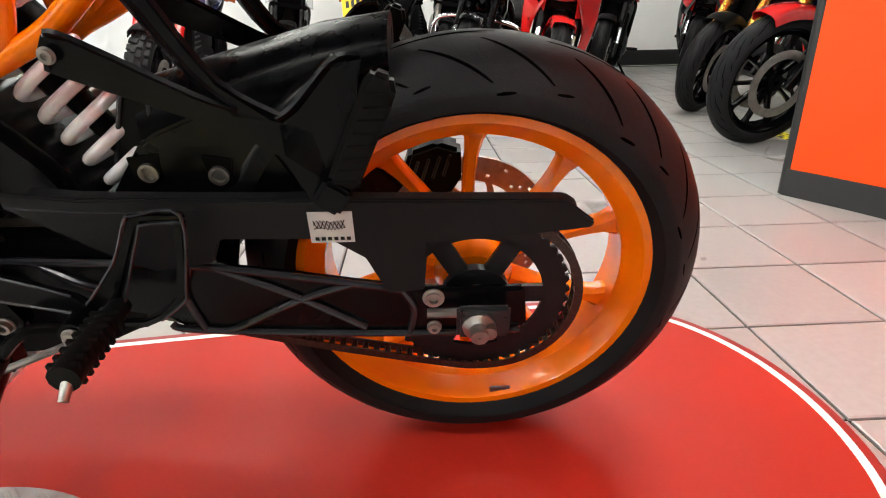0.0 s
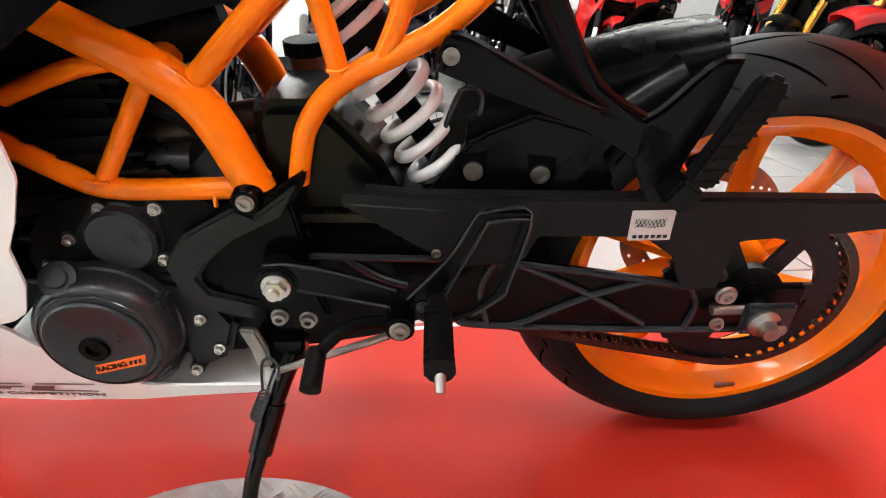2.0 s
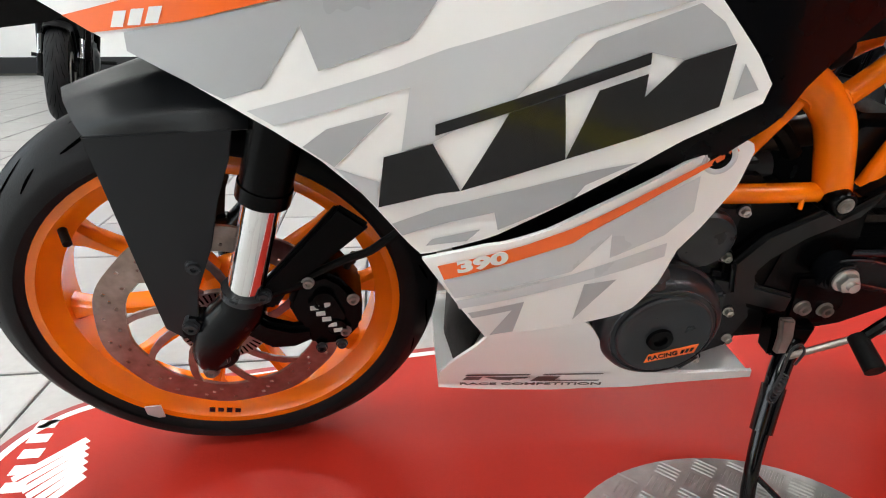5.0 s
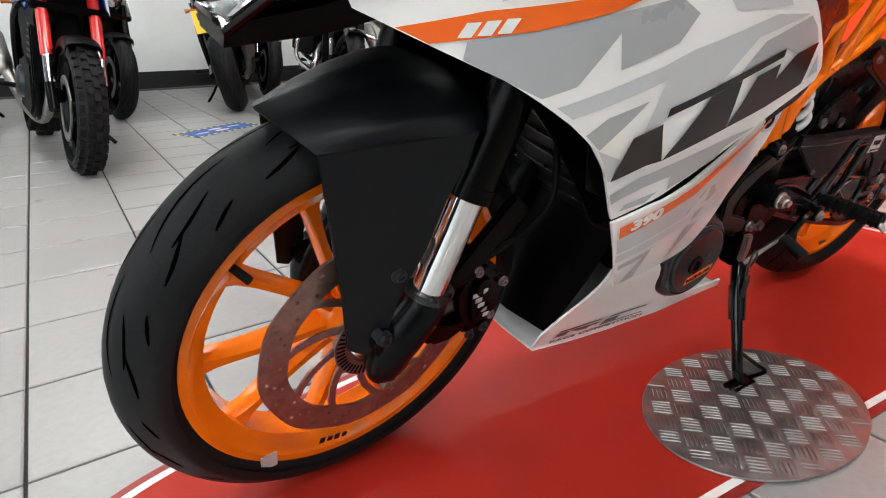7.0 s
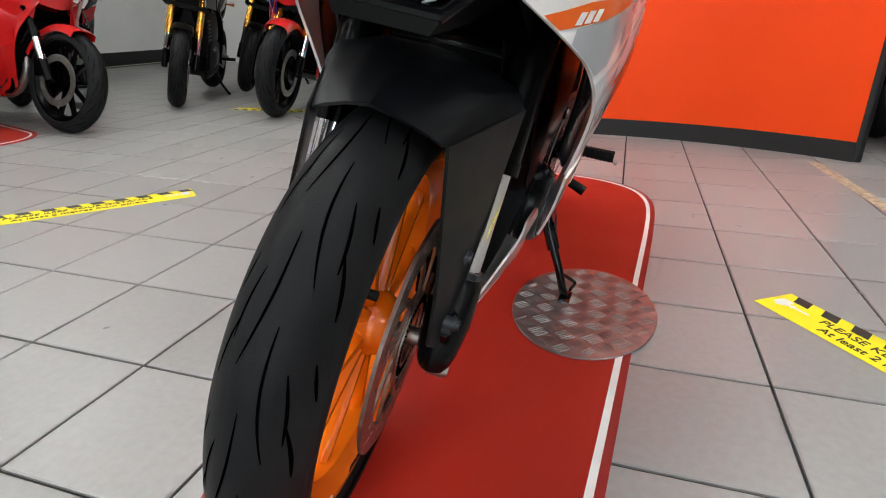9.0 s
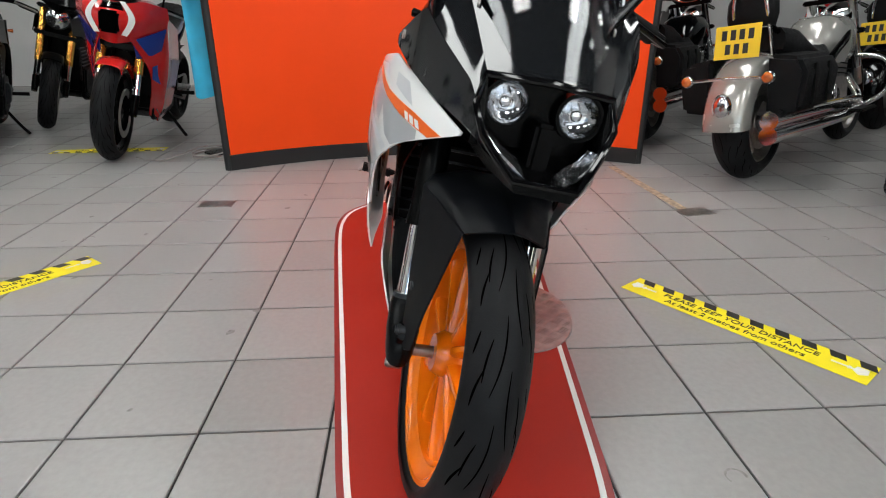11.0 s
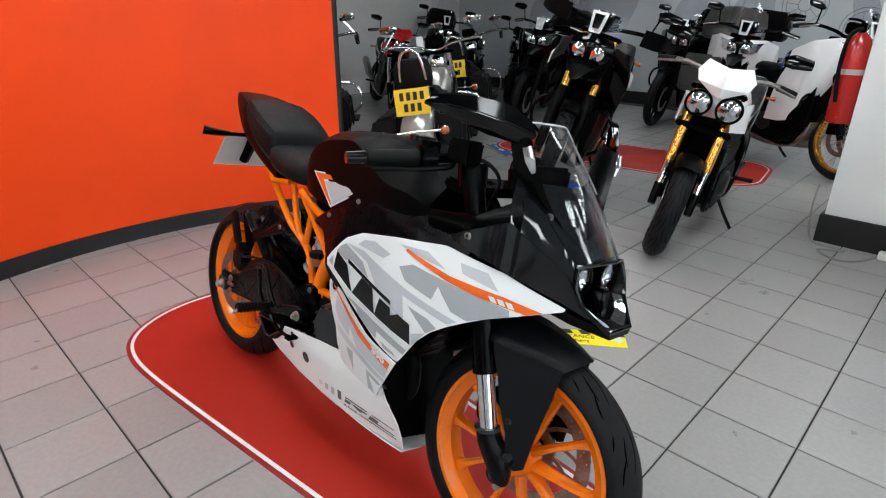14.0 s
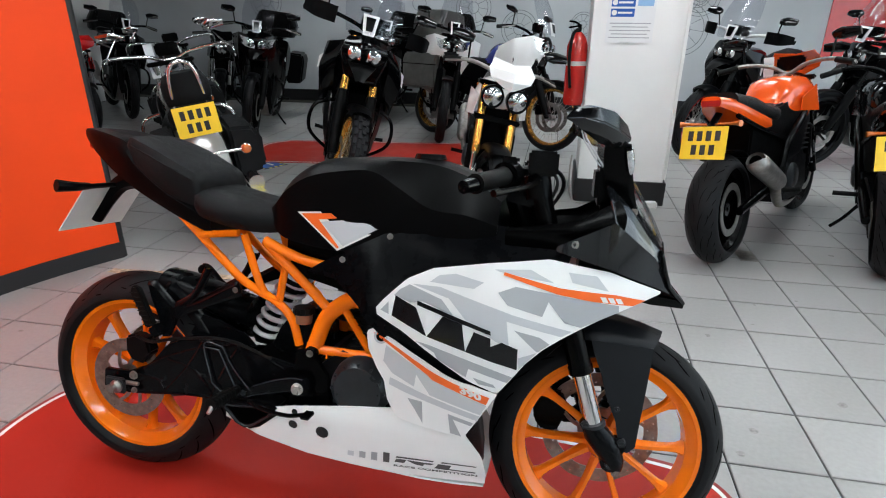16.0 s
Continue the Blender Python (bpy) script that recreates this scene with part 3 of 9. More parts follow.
def drilled(r0, r1, th, y, hub, cells, step, wavy=0.0):
    """Brake ring with through holes, left out of a fine polar grid, and its hub."""
    rows = 9
    hole = lambda k, q: (q in (2, 6)) and ((k + (step // 2 if q == 6 else 0)) % step == 0) or (q == 4 and (k + step // 4) % (step * 2) == 0)
    rs = [r0 + (r1 - r0) * q / rows for q in range(rows + 1)]
    g = Geo()
    v, f = [], []
    for yy in (y - th / 2, y + th / 2):
        for k in range(cells):
            a = 2 * math.pi * k / cells
            for r in rs:
                rr = r * (1 + wavy * math.sin(10 * a))
                v.append((rr * math.cos(a), yy, rr * math.sin(a)))
    ix = lambda side, k, q: side * cells * (rows + 1) + (k % cells) * (rows + 1) + q
    for k in range(cells):
        for q in range(rows):
            if hole(k, q):
                f += [(ix(0, k, q), ix(0, k + 1, q), ix(1, k + 1, q), ix(1, k, q)), (ix(0, k + 1, q + 1), ix(0, k, q + 1), ix(1, k, q + 1), ix(1, k + 1, q + 1)),
                      (ix(0, k, q + 1), ix(0, k, q), ix(1, k, q), ix(1, k, q + 1)), (ix(0, k + 1, q), ix(0, k + 1, q + 1), ix(1, k + 1, q + 1), ix(1, k + 1, q))]
            else:
                f += [(ix(0, k, q), ix(0, k + 1, q), ix(0, k + 1, q + 1), ix(0, k, q + 1)), (ix(1, k, q + 1), ix(1, k + 1, q + 1), ix(1, k + 1, q), ix(1, k, q))]
        f += [(ix(1, k, 0), ix(1, k + 1, 0), ix(0, k + 1, 0), ix(0, k, 0)), (ix(0, k, rows), ix(0, k + 1, rows), ix(1, k + 1, rows), ix(1, k, rows))]
    g.add(v, f)
    g.join(lathe([(y - th * 0.6, hub * 0.6), (y - th * 0.6, hub), (y + th * 0.6, hub), (y + th * 0.6, hub * 0.6)], 32))
    return g


def disc_arms(wheel, m, r0, th, y, count, hub, material):
    rings = []
    for t in np.linspace(0, 1, 5):
        r = hub * 0.9 + (r0 + 0.004 - hub * 0.9) * t
        c, s = math.cos(0.5 * t), math.sin(0.5 * t)
        rings.append([(r * c - u * 0.0055 * s, y + v * th * 0.4, r * s + u * 0.0055 * c) for u, v in ((-1, -1), (1, -1), (1, 1), (-1, 1))])
    for i in range(count):
        o = part("disc_arm", loft(rings), material, wheel, key=("disc_arm", r0, y))
        o.matrix_basis = m @ Matrix.Rotation(2 * math.pi * i / count, 4, "Y")


# wheels
MR, MF = Matrix.Translation((-0.011, 0, ZR)), Matrix.Translation((XF, 0, ZF))
rw = hp("rear_wheel", rim_geo(0.221, 0.104, 0.05, 0.10).moved(MR), ORANGE, label="orange ten-spoke cast rear rim")
add_spokes(rw, MR @ Matrix.Rotation(radians(-17), 4, "Y"), 0.221, 0.05, ORANGE, lean0=-0.13)
disc_arms(rw, MR, 0.082, 0.004, 0.075, 8, 0.04, DISC)
hp("tyre", lathe(tyre_profile(0.2925, 0.144, 0.221, 0.104, 0.050), 120, False).moved(MR), TYRE, rw, "black rear road tyre", angle=50)
hp("tread_pattern", slashes(0.2925, 0.144, 0.050, 11, 102).moved(MR), SHADEBL, rw, kind="stuff")
hp("brake_disc", drilled(0.080, 0.115, 0.004, 0.075, 0.04, 120, 8).moved(MR), DISC, rw, "drilled steel rear brake disc")
hp("balance_weight", box(0.03, -0.045, ZR - 0.206, 0.03, 0.004, 0.02), DULL, rw, bevel=0.001)
fw = hp("front_wheel", rim_geo(0.2265, 0.080, 0.042, 0.085).moved(MF), ORANGE, label="orange ten-spoke cast front rim", steer=True)
add_spokes(fw, STEER @ MF, 0.2265, 0.042, ORANGE)
disc_arms(fw, STEER @ MF, 0.116, 0.0045, -0.062, 10, 0.055, DISC)
hp("tyre", lathe(tyre_profile(0.286, 0.102, 0.2265, 0.080, 0.039), 120, False).moved(MF), TYRE, fw, "black front road tyre", angle=50, steer=True)
hp("tread_pattern", tread(0.286, 0.102, 0.039, 12).moved(MF), SHADEBL, fw, kind="stuff", steer=True)
hp("brake_disc", drilled(0.114, 0.149, 0.0045, -0.062, 0.055, 180, 8, wavy=0.008).moved(MF), DISC, fw, "drilled steel front brake disc", steer=True)
abs_ring = lathe([(-0.068, 0.036), (-0.068, 0.056), (-0.066, 0.056), (-0.066, 0.036)], 48)
hp("sensor_ring", abs_ring.moved(MF), DULL, fw, "slotted steel sensor ring", steer=True)
hp("slotting", Geo().join(*[box(0, -0.0684, 0.048, 0.0022, 0.0006, 0.012, Matrix.Rotation(2 * math.pi * k / 48, 4, "Y")) for k in range(48)]).moved(MF), SHADEBL, fw, kind="stuff", steer=True)
hp("valve", cyl((XF - 0.16, -0.02, ZF + 0.14), (XF - 0.145, -0.05, ZF + 0.13), 0.005), RUBBER, fw, steer=True)
hp("axle", cyl((XF, -0.112, ZF), (XF, 0.112, ZF), 0.011), DULL, fw, steer=True)
hp("rim_print", Geo().join(*[box(-0.010 + 0.012 * k, -0.0432, -0.196, 0.008, 0.001, 0.010 - 0.002 * (k % 2)) for k in range(4)]).moved(MF @ Matrix.Rotation(radians(14), 4, "Y")), BLACKDEC, fw, "dark bars printed on the rim", steer=True)
hp("wheel_sticker", box(XF - 0.135, -0.043, ZF - 0.178, 0.022, 0.002, 0.026, None), STICKER, fw, "small pale label on the rim", steer=True)

# sprocket and chain
sp = Geo()
ring = []
teeth = 45
prof = []
for i in range(teeth * 4):
    r = 0.110 + (0.0045 if i % 4 in (1, 2) else 0.0)
    a = 2 * math.pi * i / (teeth * 4)
    prof.append((r * math.cos(a), r * math.sin(a)))
n = len(prof)
inner = [(0.082 * math.cos(2 * math.pi * i / n), 0.082 * math.sin(2 * math.pi * i / n)) for i in range(n)]
v = [(x, -0.076, z) for x, z in prof] + [(x, -0.076, z) for x, z in inner] + [(x, -0.070, z) for x, z in prof] + [(x, -0.070, z) for x, z in inner]
f = []
for i in range(n):
    j = (i + 1) % n
    f += [(i, j, n + j, n + i), (2 * n + i, 3 * n + i, 3 * n + j, 2 * n + j), (i, 2 * n + i, 2 * n + j, j), (n + i, n + j, 3 * n + j, 3 * n + i)]
sp.add(v, f)
sp.join(lathe([(-0.080, 0.02), (-0.080, 0.042), (-0.068, 0.042), (-0.068, 0.02)], 24))
hp("sprocket", sp.moved(MR), ENGGR, rw, "dark steel rear sprocket")
for i in range(6):
    o = part("sprocket_arm", box(0.062, -0.073, 0, 0.05, 0.006, 0.024), ENGGR, rw, key="sprocket_arm")
    o.matrix_basis = MR @ Matrix.Rotation(2 * math.pi * i / 6, 4, "Y")
chain = hp("chain", cyl((-0.57, -0.08, 0.385), (-0.57, -0.066, 0.385), 0.035, seg=20), CHAIN, label="oily black drive chain")
link_me = make_mesh("link", Geo().join(box(0, -0.0085, 0, 0.0155, 0.0025, 0.0105), box(0, 0.0085, 0, 0.0155, 0.0025, 0.0105), cyl((0, -0.0075, 0), (0, 0.0075, 0), 0.0042, seg=8)), CHAIN, bevel=0.0)
# closed run round both sprockets
RS, RF2, PX, PZ = 0.1135, 0.036, -0.57, 0.385
run = []
dx, dz = PX, PZ - ZR
base = math.atan2(dz, dx)
L = math.hypot(dx, dz)
off = math.acos((RS - RF2) / L)
a_up, a_dn = base - off, base + off
for k in range(25):
    a = a_dn + (a_up + 2 * math.pi - a_dn) * k / 24
    run.append((RS * math.cos(a), ZR + RS * math.sin(a)))
for k in range(9):
    a = a_up + (a_dn - a_up) * k / 8
    run.append((PX + RF2 * math.cos(a), PZ + RF2 * math.sin(a)))
run.append(run[0])
sag = []
for x, z in resample(run, 320):
    low = z < ZR + (x / PX) * (PZ - ZR) and PX < x < 0
    sag.append((x, z - (0.014 * math.sin(math.pi * x / PX) if low else 0)))
tot = resample(sag, 113)
for (x, z), (x2, z2) in zip(tot[:-1], tot[1:]):
    ob = new("link", link_me)
    ob.parent = chain
    ob.matrix_basis = Matrix.Translation(((x + x2) / 2, -0.073, (z + z2) / 2)) @ Matrix.Rotation(-math.atan2(z2 - z, x2 - x), 4, "Y")

# swingarm: two arms with ribs and a cross piece
ARM = [(-0.590, 0.372), (-0.569, 0.388), (-0.533, 0.384), (-0.450, 0.380), (-0.341, 0.374), (-0.220, 0.354), (-0.098, 0.331), (-0.030, 0.326), (0.045, 0.326), (0.050, 0.264), (-0.060, 0.261), (-0.200, 0.266), (-0.308, 0.273), (-0.362, 0.279), (-0.374, 0.290), (-0.500, 0.325), (-0.590, 0.350)]
sw = hp("swingarm", box(-0.42, 0, 0.365, 0.10, 0.176, 0.07), ENGBL, label="black cast swingarm with crossed ribs", bevel=0.004)
ARM_R = [(-0.57, 0.41), (-0.45, 0.43), (-0.36, 0.462), (-0.25, 0.465), (-0.16, 0.425), (-0.10, 0.36), (-0.03, 0.33), (0.045, 0.33), (0.05, 0.275), (-0.06, 0.272), (-0.2, 0.288), (-0.36, 0.296), (-0.5, 0.335), (-0.59, 0.36)]
hp("arm", prism(ARM, -0.099, -0.0875), SATINBL, sw, "straight ribbed arm", bevel=0.004)
RIBS_L = (((-0.583, 0.384), (-0.569, 0.387), (-0.533, 0.383), (-0.45, 0.379), (-0.341, 0.373), (-0.22, 0.353), (-0.098, 0.330)), ((-0.372, 0.287), (-0.362, 0.280), (-0.308, 0.274), (-0.20, 0.267), (-0.06, 0.263), (0.04, 0.265)),
          ((-0.308, 0.369), (-0.262, 0.346), (-0.211, 0.318), (-0.144, 0.274)), ((-0.150, 0.341), (-0.217, 0.318), (-0.29, 0.281), (-0.31, 0.275)), ((-0.33, 0.371), (-0.345, 0.330), (-0.335, 0.278)), ((-0.098, 0.330), (-0.085, 0.300), (-0.092, 0.263)), ((-0.50, 0.381), (-0.46, 0.352), (-0.43, 0.340)))
hp("arm", prism(ARM_R, 0.0875, 0.104), SATINBL, sw, "arched ribbed arm", bevel=0.004)
for s in (-1, 1):
    for pts in (((-0.50, 0.400), (-0.36, 0.398), (-0.16, 0.372), (-0.085, 0.343)), ((-0.50, 0.336), (-0.36, 0.298), (-0.20, 0.290), (-0.06, 0.274), (0.03, 0.276)),
                ((-0.37, 0.392), (-0.33, 0.345), (-0.29, 0.296)), ((-0.30, 0.300), (-0.24, 0.340), (-0.16, 0.368)), ((-0.27, 0.386), (-0.22, 0.345), (-0.15, 0.291)), ((-0.15, 0.292), (-0.13, 0.318), (-0.06, 0.330), (-0.04, 0.322))) if s > 0 else RIBS_L:
        if s > 0:
            pts = [(x, z + 0.075 * max(0.0, (z - 0.30) / 0.1) * math.exp(-((x + 0.29) / 0.13) ** 2)) for x, z in pts]
        # only the left ribs take the painted glint colour
        hp("rib", tube([(x, s * 0.102, z) for x, z in pts], 0.0044, 8, 4, squash=1.0), RIBEDGE if s < 0 else SATINBL, sw)
    hp("axle_nut", lathe([(s * 0.112, 0.006), (s * 0.112, 0.019), (s * 0.128, 0.019), (s * 0.134, 0.012), (s * 0.146, 0.010), (s * 0.146, 0.001)], 12, True, MR @ Matrix.Translation((0, 0, -0.006))), DULL, sw, "worn steel axle nut")
    hp("adjuster_plate", box(-0.005, s * 0.119, ZR - 0.004, 0.062, 0.01, 0.046), GUN, sw, bevel=0.004)
    hp("adjuster_bolt", cyl((-0.07, s * 0.112, 0.302), (-0.03, s * 0.112, 0.302), 0.006, seg=8), DULL, sw)
    hp("bolt", bolt((-0.062, s * 0.116, 0.329), s, 0.010), DULL, sw)
    hp("bolt", bolt((-0.062, s * 0.116, 0.286), s, 0.007), DULL, sw)
hp("axle", cyl((0, -0.14, ZR - 0.006), (0, 0.14, ZR - 0.006), 0.009), DULL, sw)

rc = hp("rear_caliper", prism([(-0.102, 0.389), (-0.09, 0.426), (-0.053, 0.439), (-0.022, 0.429), (-0.022, 0.387), (-0.038, 0.361), (-0.077, 0.355)], 0.058, 0.098), ENGBL, sw, "small black rear brake caliper", bevel=0.006)
for k in range(4):
    hp("fin", tube([(-0.088 + 0.014 * k, 0.0565, 0.385 + 0.003 * k), (-0.078 + 0.014 * k, 0.0565, 0.415 + 0.003 * k)], 0.0022, 6, 1, smooth=False), GUN, rc)
hp("hose", tube([(-0.06, 0.085, 0.43), (-0.11, 0.10, 0.425), (-0.20, 0.11, 0.45), (-0.34, 0.11, 0.465), (-0.47, 0.11, 0.43)], 0.0045, 8), RUBBER, sw)
# chain guard with its sticker
GUARD = [(-0.491, 0.471), (-0.417, 0.461), (-0.294, 0.457), (0.044, 0.447), (0.079, 0.447), (0.110, 0.422), (0.108, 0.414), (0.045, 0.407), (-0.066, 0.399), (-0.072, 0.335), (-0.113, 0.333), (-0.134, 0.381), (-0.17, 0.407), (-0.285, 0.410), (-0.298, 0.380), (-0.362, 0.371), (-0.392, 0.383), (-0.493, 0.453)]
gd = hp("chain_guard", Geo().join(prism(GUARD, -0.112, -0.106), prism([(-0.47, 0.468), (-0.417, 0.461), (-0.294, 0.457), (0.079, 0.4465), (0.092, 0.437), (-0.294, 0.450), (-0.417, 0.454)], -0.108, -0.090)), GUARDBL, label="matte black plastic chain guard", bevel=0.002)
hp("guard_lip", prism([(-0.490, 0.456), (-0.40, 0.447), (-0.300, 0.446), (-0.300, 0.4445), (-0.40, 0.4455), (-0.490, 0.4535)], -0.1128, -0.1115), RIBEDGE, gd)
hp("guard_screw", bolt((-0.396, -0.112, 0.391), -1, 0.0045, 0.003), DULL, gd)
st_k = hp("guard_sticker", box(-0.166, -0.1125, 0.423, 0.046, 0.001, 0.037), STICKER, gd, "pale warning label with a small chain drawing")
hp("sticker_print", Geo().join(*[tube([(-0.184 + 0.0004 * k, -0.1134, 0.426 + 0.006 * math.sin(k * 0.9 + q)) for k in range(0, 90, 9)], 0.0005, 4, 1, smooth=False) for q in (0, 2, 4)],
   *[box(-0.182 + 0.0066 * k, -0.1134, 0.4095, 0.0042, 0.0006, 0.004) for k in range(6)]), BLACKDEC, st_k, kind="stuff")
# hugger mudguard and inner cover
rows = []
for y in (-0.078, -0.070, -0.04, 0, 0.04, 0.070, 0.078):
    rr = 0.328 - (0.035 if abs(y) > 0.075 else 0.010 if abs(y) > 0.06 else 0)
    rows.append([(rr * math.cos(radians(a)), y, ZR + rr * math.sin(radians(a))) for a in range(118, 180, 5)])
hp("rear_hugger", surf(rows, 24, 16, 0.004), SATINBL, label="satin black rear mudguard")
for s in (-1, 1):
    side_shape = [(-0.405, 0.443), (-0.360, 0.501), (-0.341, 0.513), (-0.293, 0.532), (-0.233, 0.515), (-0.192, 0.441)] if s < 0 else [(-0.405, 0.440), (-0.375, 0.470), (-0.30, 0.500), (-0.243, 0.510), (-0.205, 0.450)]
    hs = hp("hugger_side", prism(side_shape, s * 0.060, s * 0.072), SATINBL, label="satin black mudguard side piece", bevel=0.004)
    if s > 0:
        continue
    hp("recess", prism([(-0.375, 0.489), (-0.340, 0.493), (-0.345, 0.462), (-0.358, 0.453), (-0.372, 0.460)], s * 0.0715, s * 0.0735), MATTE, hs, bevel=0.001)
    hp("recess", prism([(-0.298, 0.490), (-0.266, 0.485), (-0.272, 0.454), (-0.292, 0.450)], s * 0.0715, s * 0.0735), MATTE, hs, bevel=0.001)
    for x, z in ((-0.355, 0.472), (-0.283, 0.467)):
        hp("bolt", Geo().join(lathe([(s * 0.072, 0.0005), (s * 0.072, 0.0105), (s * 0.078, 0.0105), (s * 0.078, 0.0075), (s * 0.074, 0.0065), (s * 0.074, 0.0005)], 20, True, Matrix.Translation((x, 0, z)))), DULL, hs)
MOUTH = [(-0.400, 0.466), (-0.384, 0.512), (-0.370, 0.547), (-0.357, 0.553), (-0.346, 0.545), (-0.349, 0.521), (-0.362, 0.493), (-0.385, 0.465)]
cb = hp("shock_shroud", loft([[(x, yc + ry * math.cos(a), zc + rz * math.sin(a)) for a in (2 * math.pi * k / 28 for k in range(28))] for x, yc, zc, ry, rz in ((-0.362, -0.006, 0.505, 0.050, 0.046), (-0.320, -0.004, 0.517, 0.056, 0.045), (-0.25, 0.0, 0.538, 0.060, 0.042), (-0.17, 0.0, 0.563, 0.060, 0.038), (-0.10, 0.0, 0.58, 0.055, 0.030))]), SIDEBL, label="satin black shroud behind the shock", angle=60)
hp("mouth", prism(MOUTH, -0.050, -0.034), RUBBER, cb)
hp("mouth_rim", tube([(x, -0.051, z) for x, z in MOUTH], 0.0030, 8, 6, closed=True), RIBEDGE, cb)

# shock absorber
sh0, sh1 = Vector((-0.382, -0.022, 0.450)), Vector((-0.508, -0.022, 0.668))
d = (sh1 - sh0).normalized()
shk = hp("shock_absorber", Geo().join(cyl(sh0, sh0 + d * 0.10, 0.014), cyl(sh0 + d * 0.10, sh1, 0.021), cyl(sh0 + d * 0.165, sh0 + d * 0.20, 0.041, 0.036), cyl(sh0 - d * 0.012, sh0 + d * 0.006, 0.036)), MATTE, label="black shock absorber with a white coil spring")
side = d.orthogonal().normalized()
up2 = d.cross(side)
coil = [sh0 + d * (0.004 + 0.158 * k / 132) + (side * math.cos(k * 0.27) + up2 * math.sin(k * 0.27)) * 0.037 for k in range(133)]
hp("spring", tube(coil, 0.0070, 10, 1, smooth=False), SPRING, shk, "white painted coil spring")
coil2 = [sh0 + d * (0.172 + 0.05 * k / 48) + (side * math.cos(k * 0.29) + up2 * math.sin(k * 0.29)) * 0.034 for k in range(49)]
hp("spring", tube(coil2, 0.0065, 8, 1, smooth=False), SPRING, shk, "white painted coil spring")
hp("damper_rod", cyl(sh0 + d * 0.02, sh0 + d * 0.12, 0.011), GOLD, shk)

# trellis frame, mirrored
FT = []  # (points, radius)
FT += [([(-0.88, 0.098, 0.735), (-0.80, 0.097, 0.682), (-0.704, 0.096, 0.623), (-0.652, 0.096, 0.590), (-0.622, 0.096, 0.563), (-0.606, 0.096, 0.535), (-0.594, 0.096, 0.502), (-0.580, 0.096, 0.462)], 0.0205)]
FT += [([(-0.622, 0.096, 0.574), (-0.570, 0.096, 0.622), (-0.510, 0.096, 0.676), (-0.45, 0.096, 0.732)], 0.0122)]
FT += [([(-0.660, 0.096, 0.586), (-0.736, 0.097, 0.474)], 0.0098)]
FT += [([(-0.80, 0.096, 0.566), (-0.757, 0.096, 0.582), (-0.715, 0.096, 0.594), (-0.672, 0.096, 0.600)], 0.0095)]
FT += [([(-0.85, 0.098, 0.542), (-0.815, 0.098, 0.519), (-0.780, 0.098, 0.496), (-0.748, 0.098, 0.476), (-0.715, 0.098, 0.469), (-0.675, 0.098, 0.468), (-0.635, 0.098, 0.468), (-0.595, 0.097, 0.468)], 0.0118)]
FT += [([(-0.538, 0.089, 0.470), (-0.532, 0.090, 0.496), (-0.521, 0.090, 0.530), (-0.498, 0.090, 0.561), (-0.466, 0.090, 0.583), (-0.431, 0.090, 0.599), (-0.388, 0.091, 0.621), (-0.345, 0.091, 0.655), (-0.27, 0.090, 0.724), (-0.17, 0.086, 0.812), (-0.09, 0.080, 0.88)], 0.0110)]
FT += [([(-0.482, 0.090, 0.575), (-0.494, 0.091, 0.640), (-0.512, 0.094, 0.715)], 0.0100)]
FT += [([(-0.442, 0.090, 0.596), (-0.421, 0.092, 0.642), (-0.388, 0.094, 0.745)], 0.0100)]
FT += [([(-0.275, 0.090, 0.722), (-0.268, 0.090, 0.79)], 0.0095)]
FT += [([(-0.270, 0.098, 0.735), (-0.375, 0.098, 0.748)], 0.0095)]
FT += [([(-0.45, 0.10, 0.735), (-0.55, 0.108, 0.70), (-0.66, 0.112, 0.684)], 0.0125)]
fr_ob = hp("frame", cyl((-0.5, -0.095, 0.70), (-0.5, 0.095, 0.70), 0.012), FRAME_ORANGE, label="orange painted steel trellis frame")
hp("cross_tube", cyl((-0.12, -0.08, 0.85), (-0.12, 0.08, 0.85), 0.01), FRAME_ORANGE, fr_ob)
hp("cross_tube", cyl((-0.65, -0.09, 0.595), (-0.65, 0.09, 0.595), 0.014), FRAME_ORANGE, fr_ob)
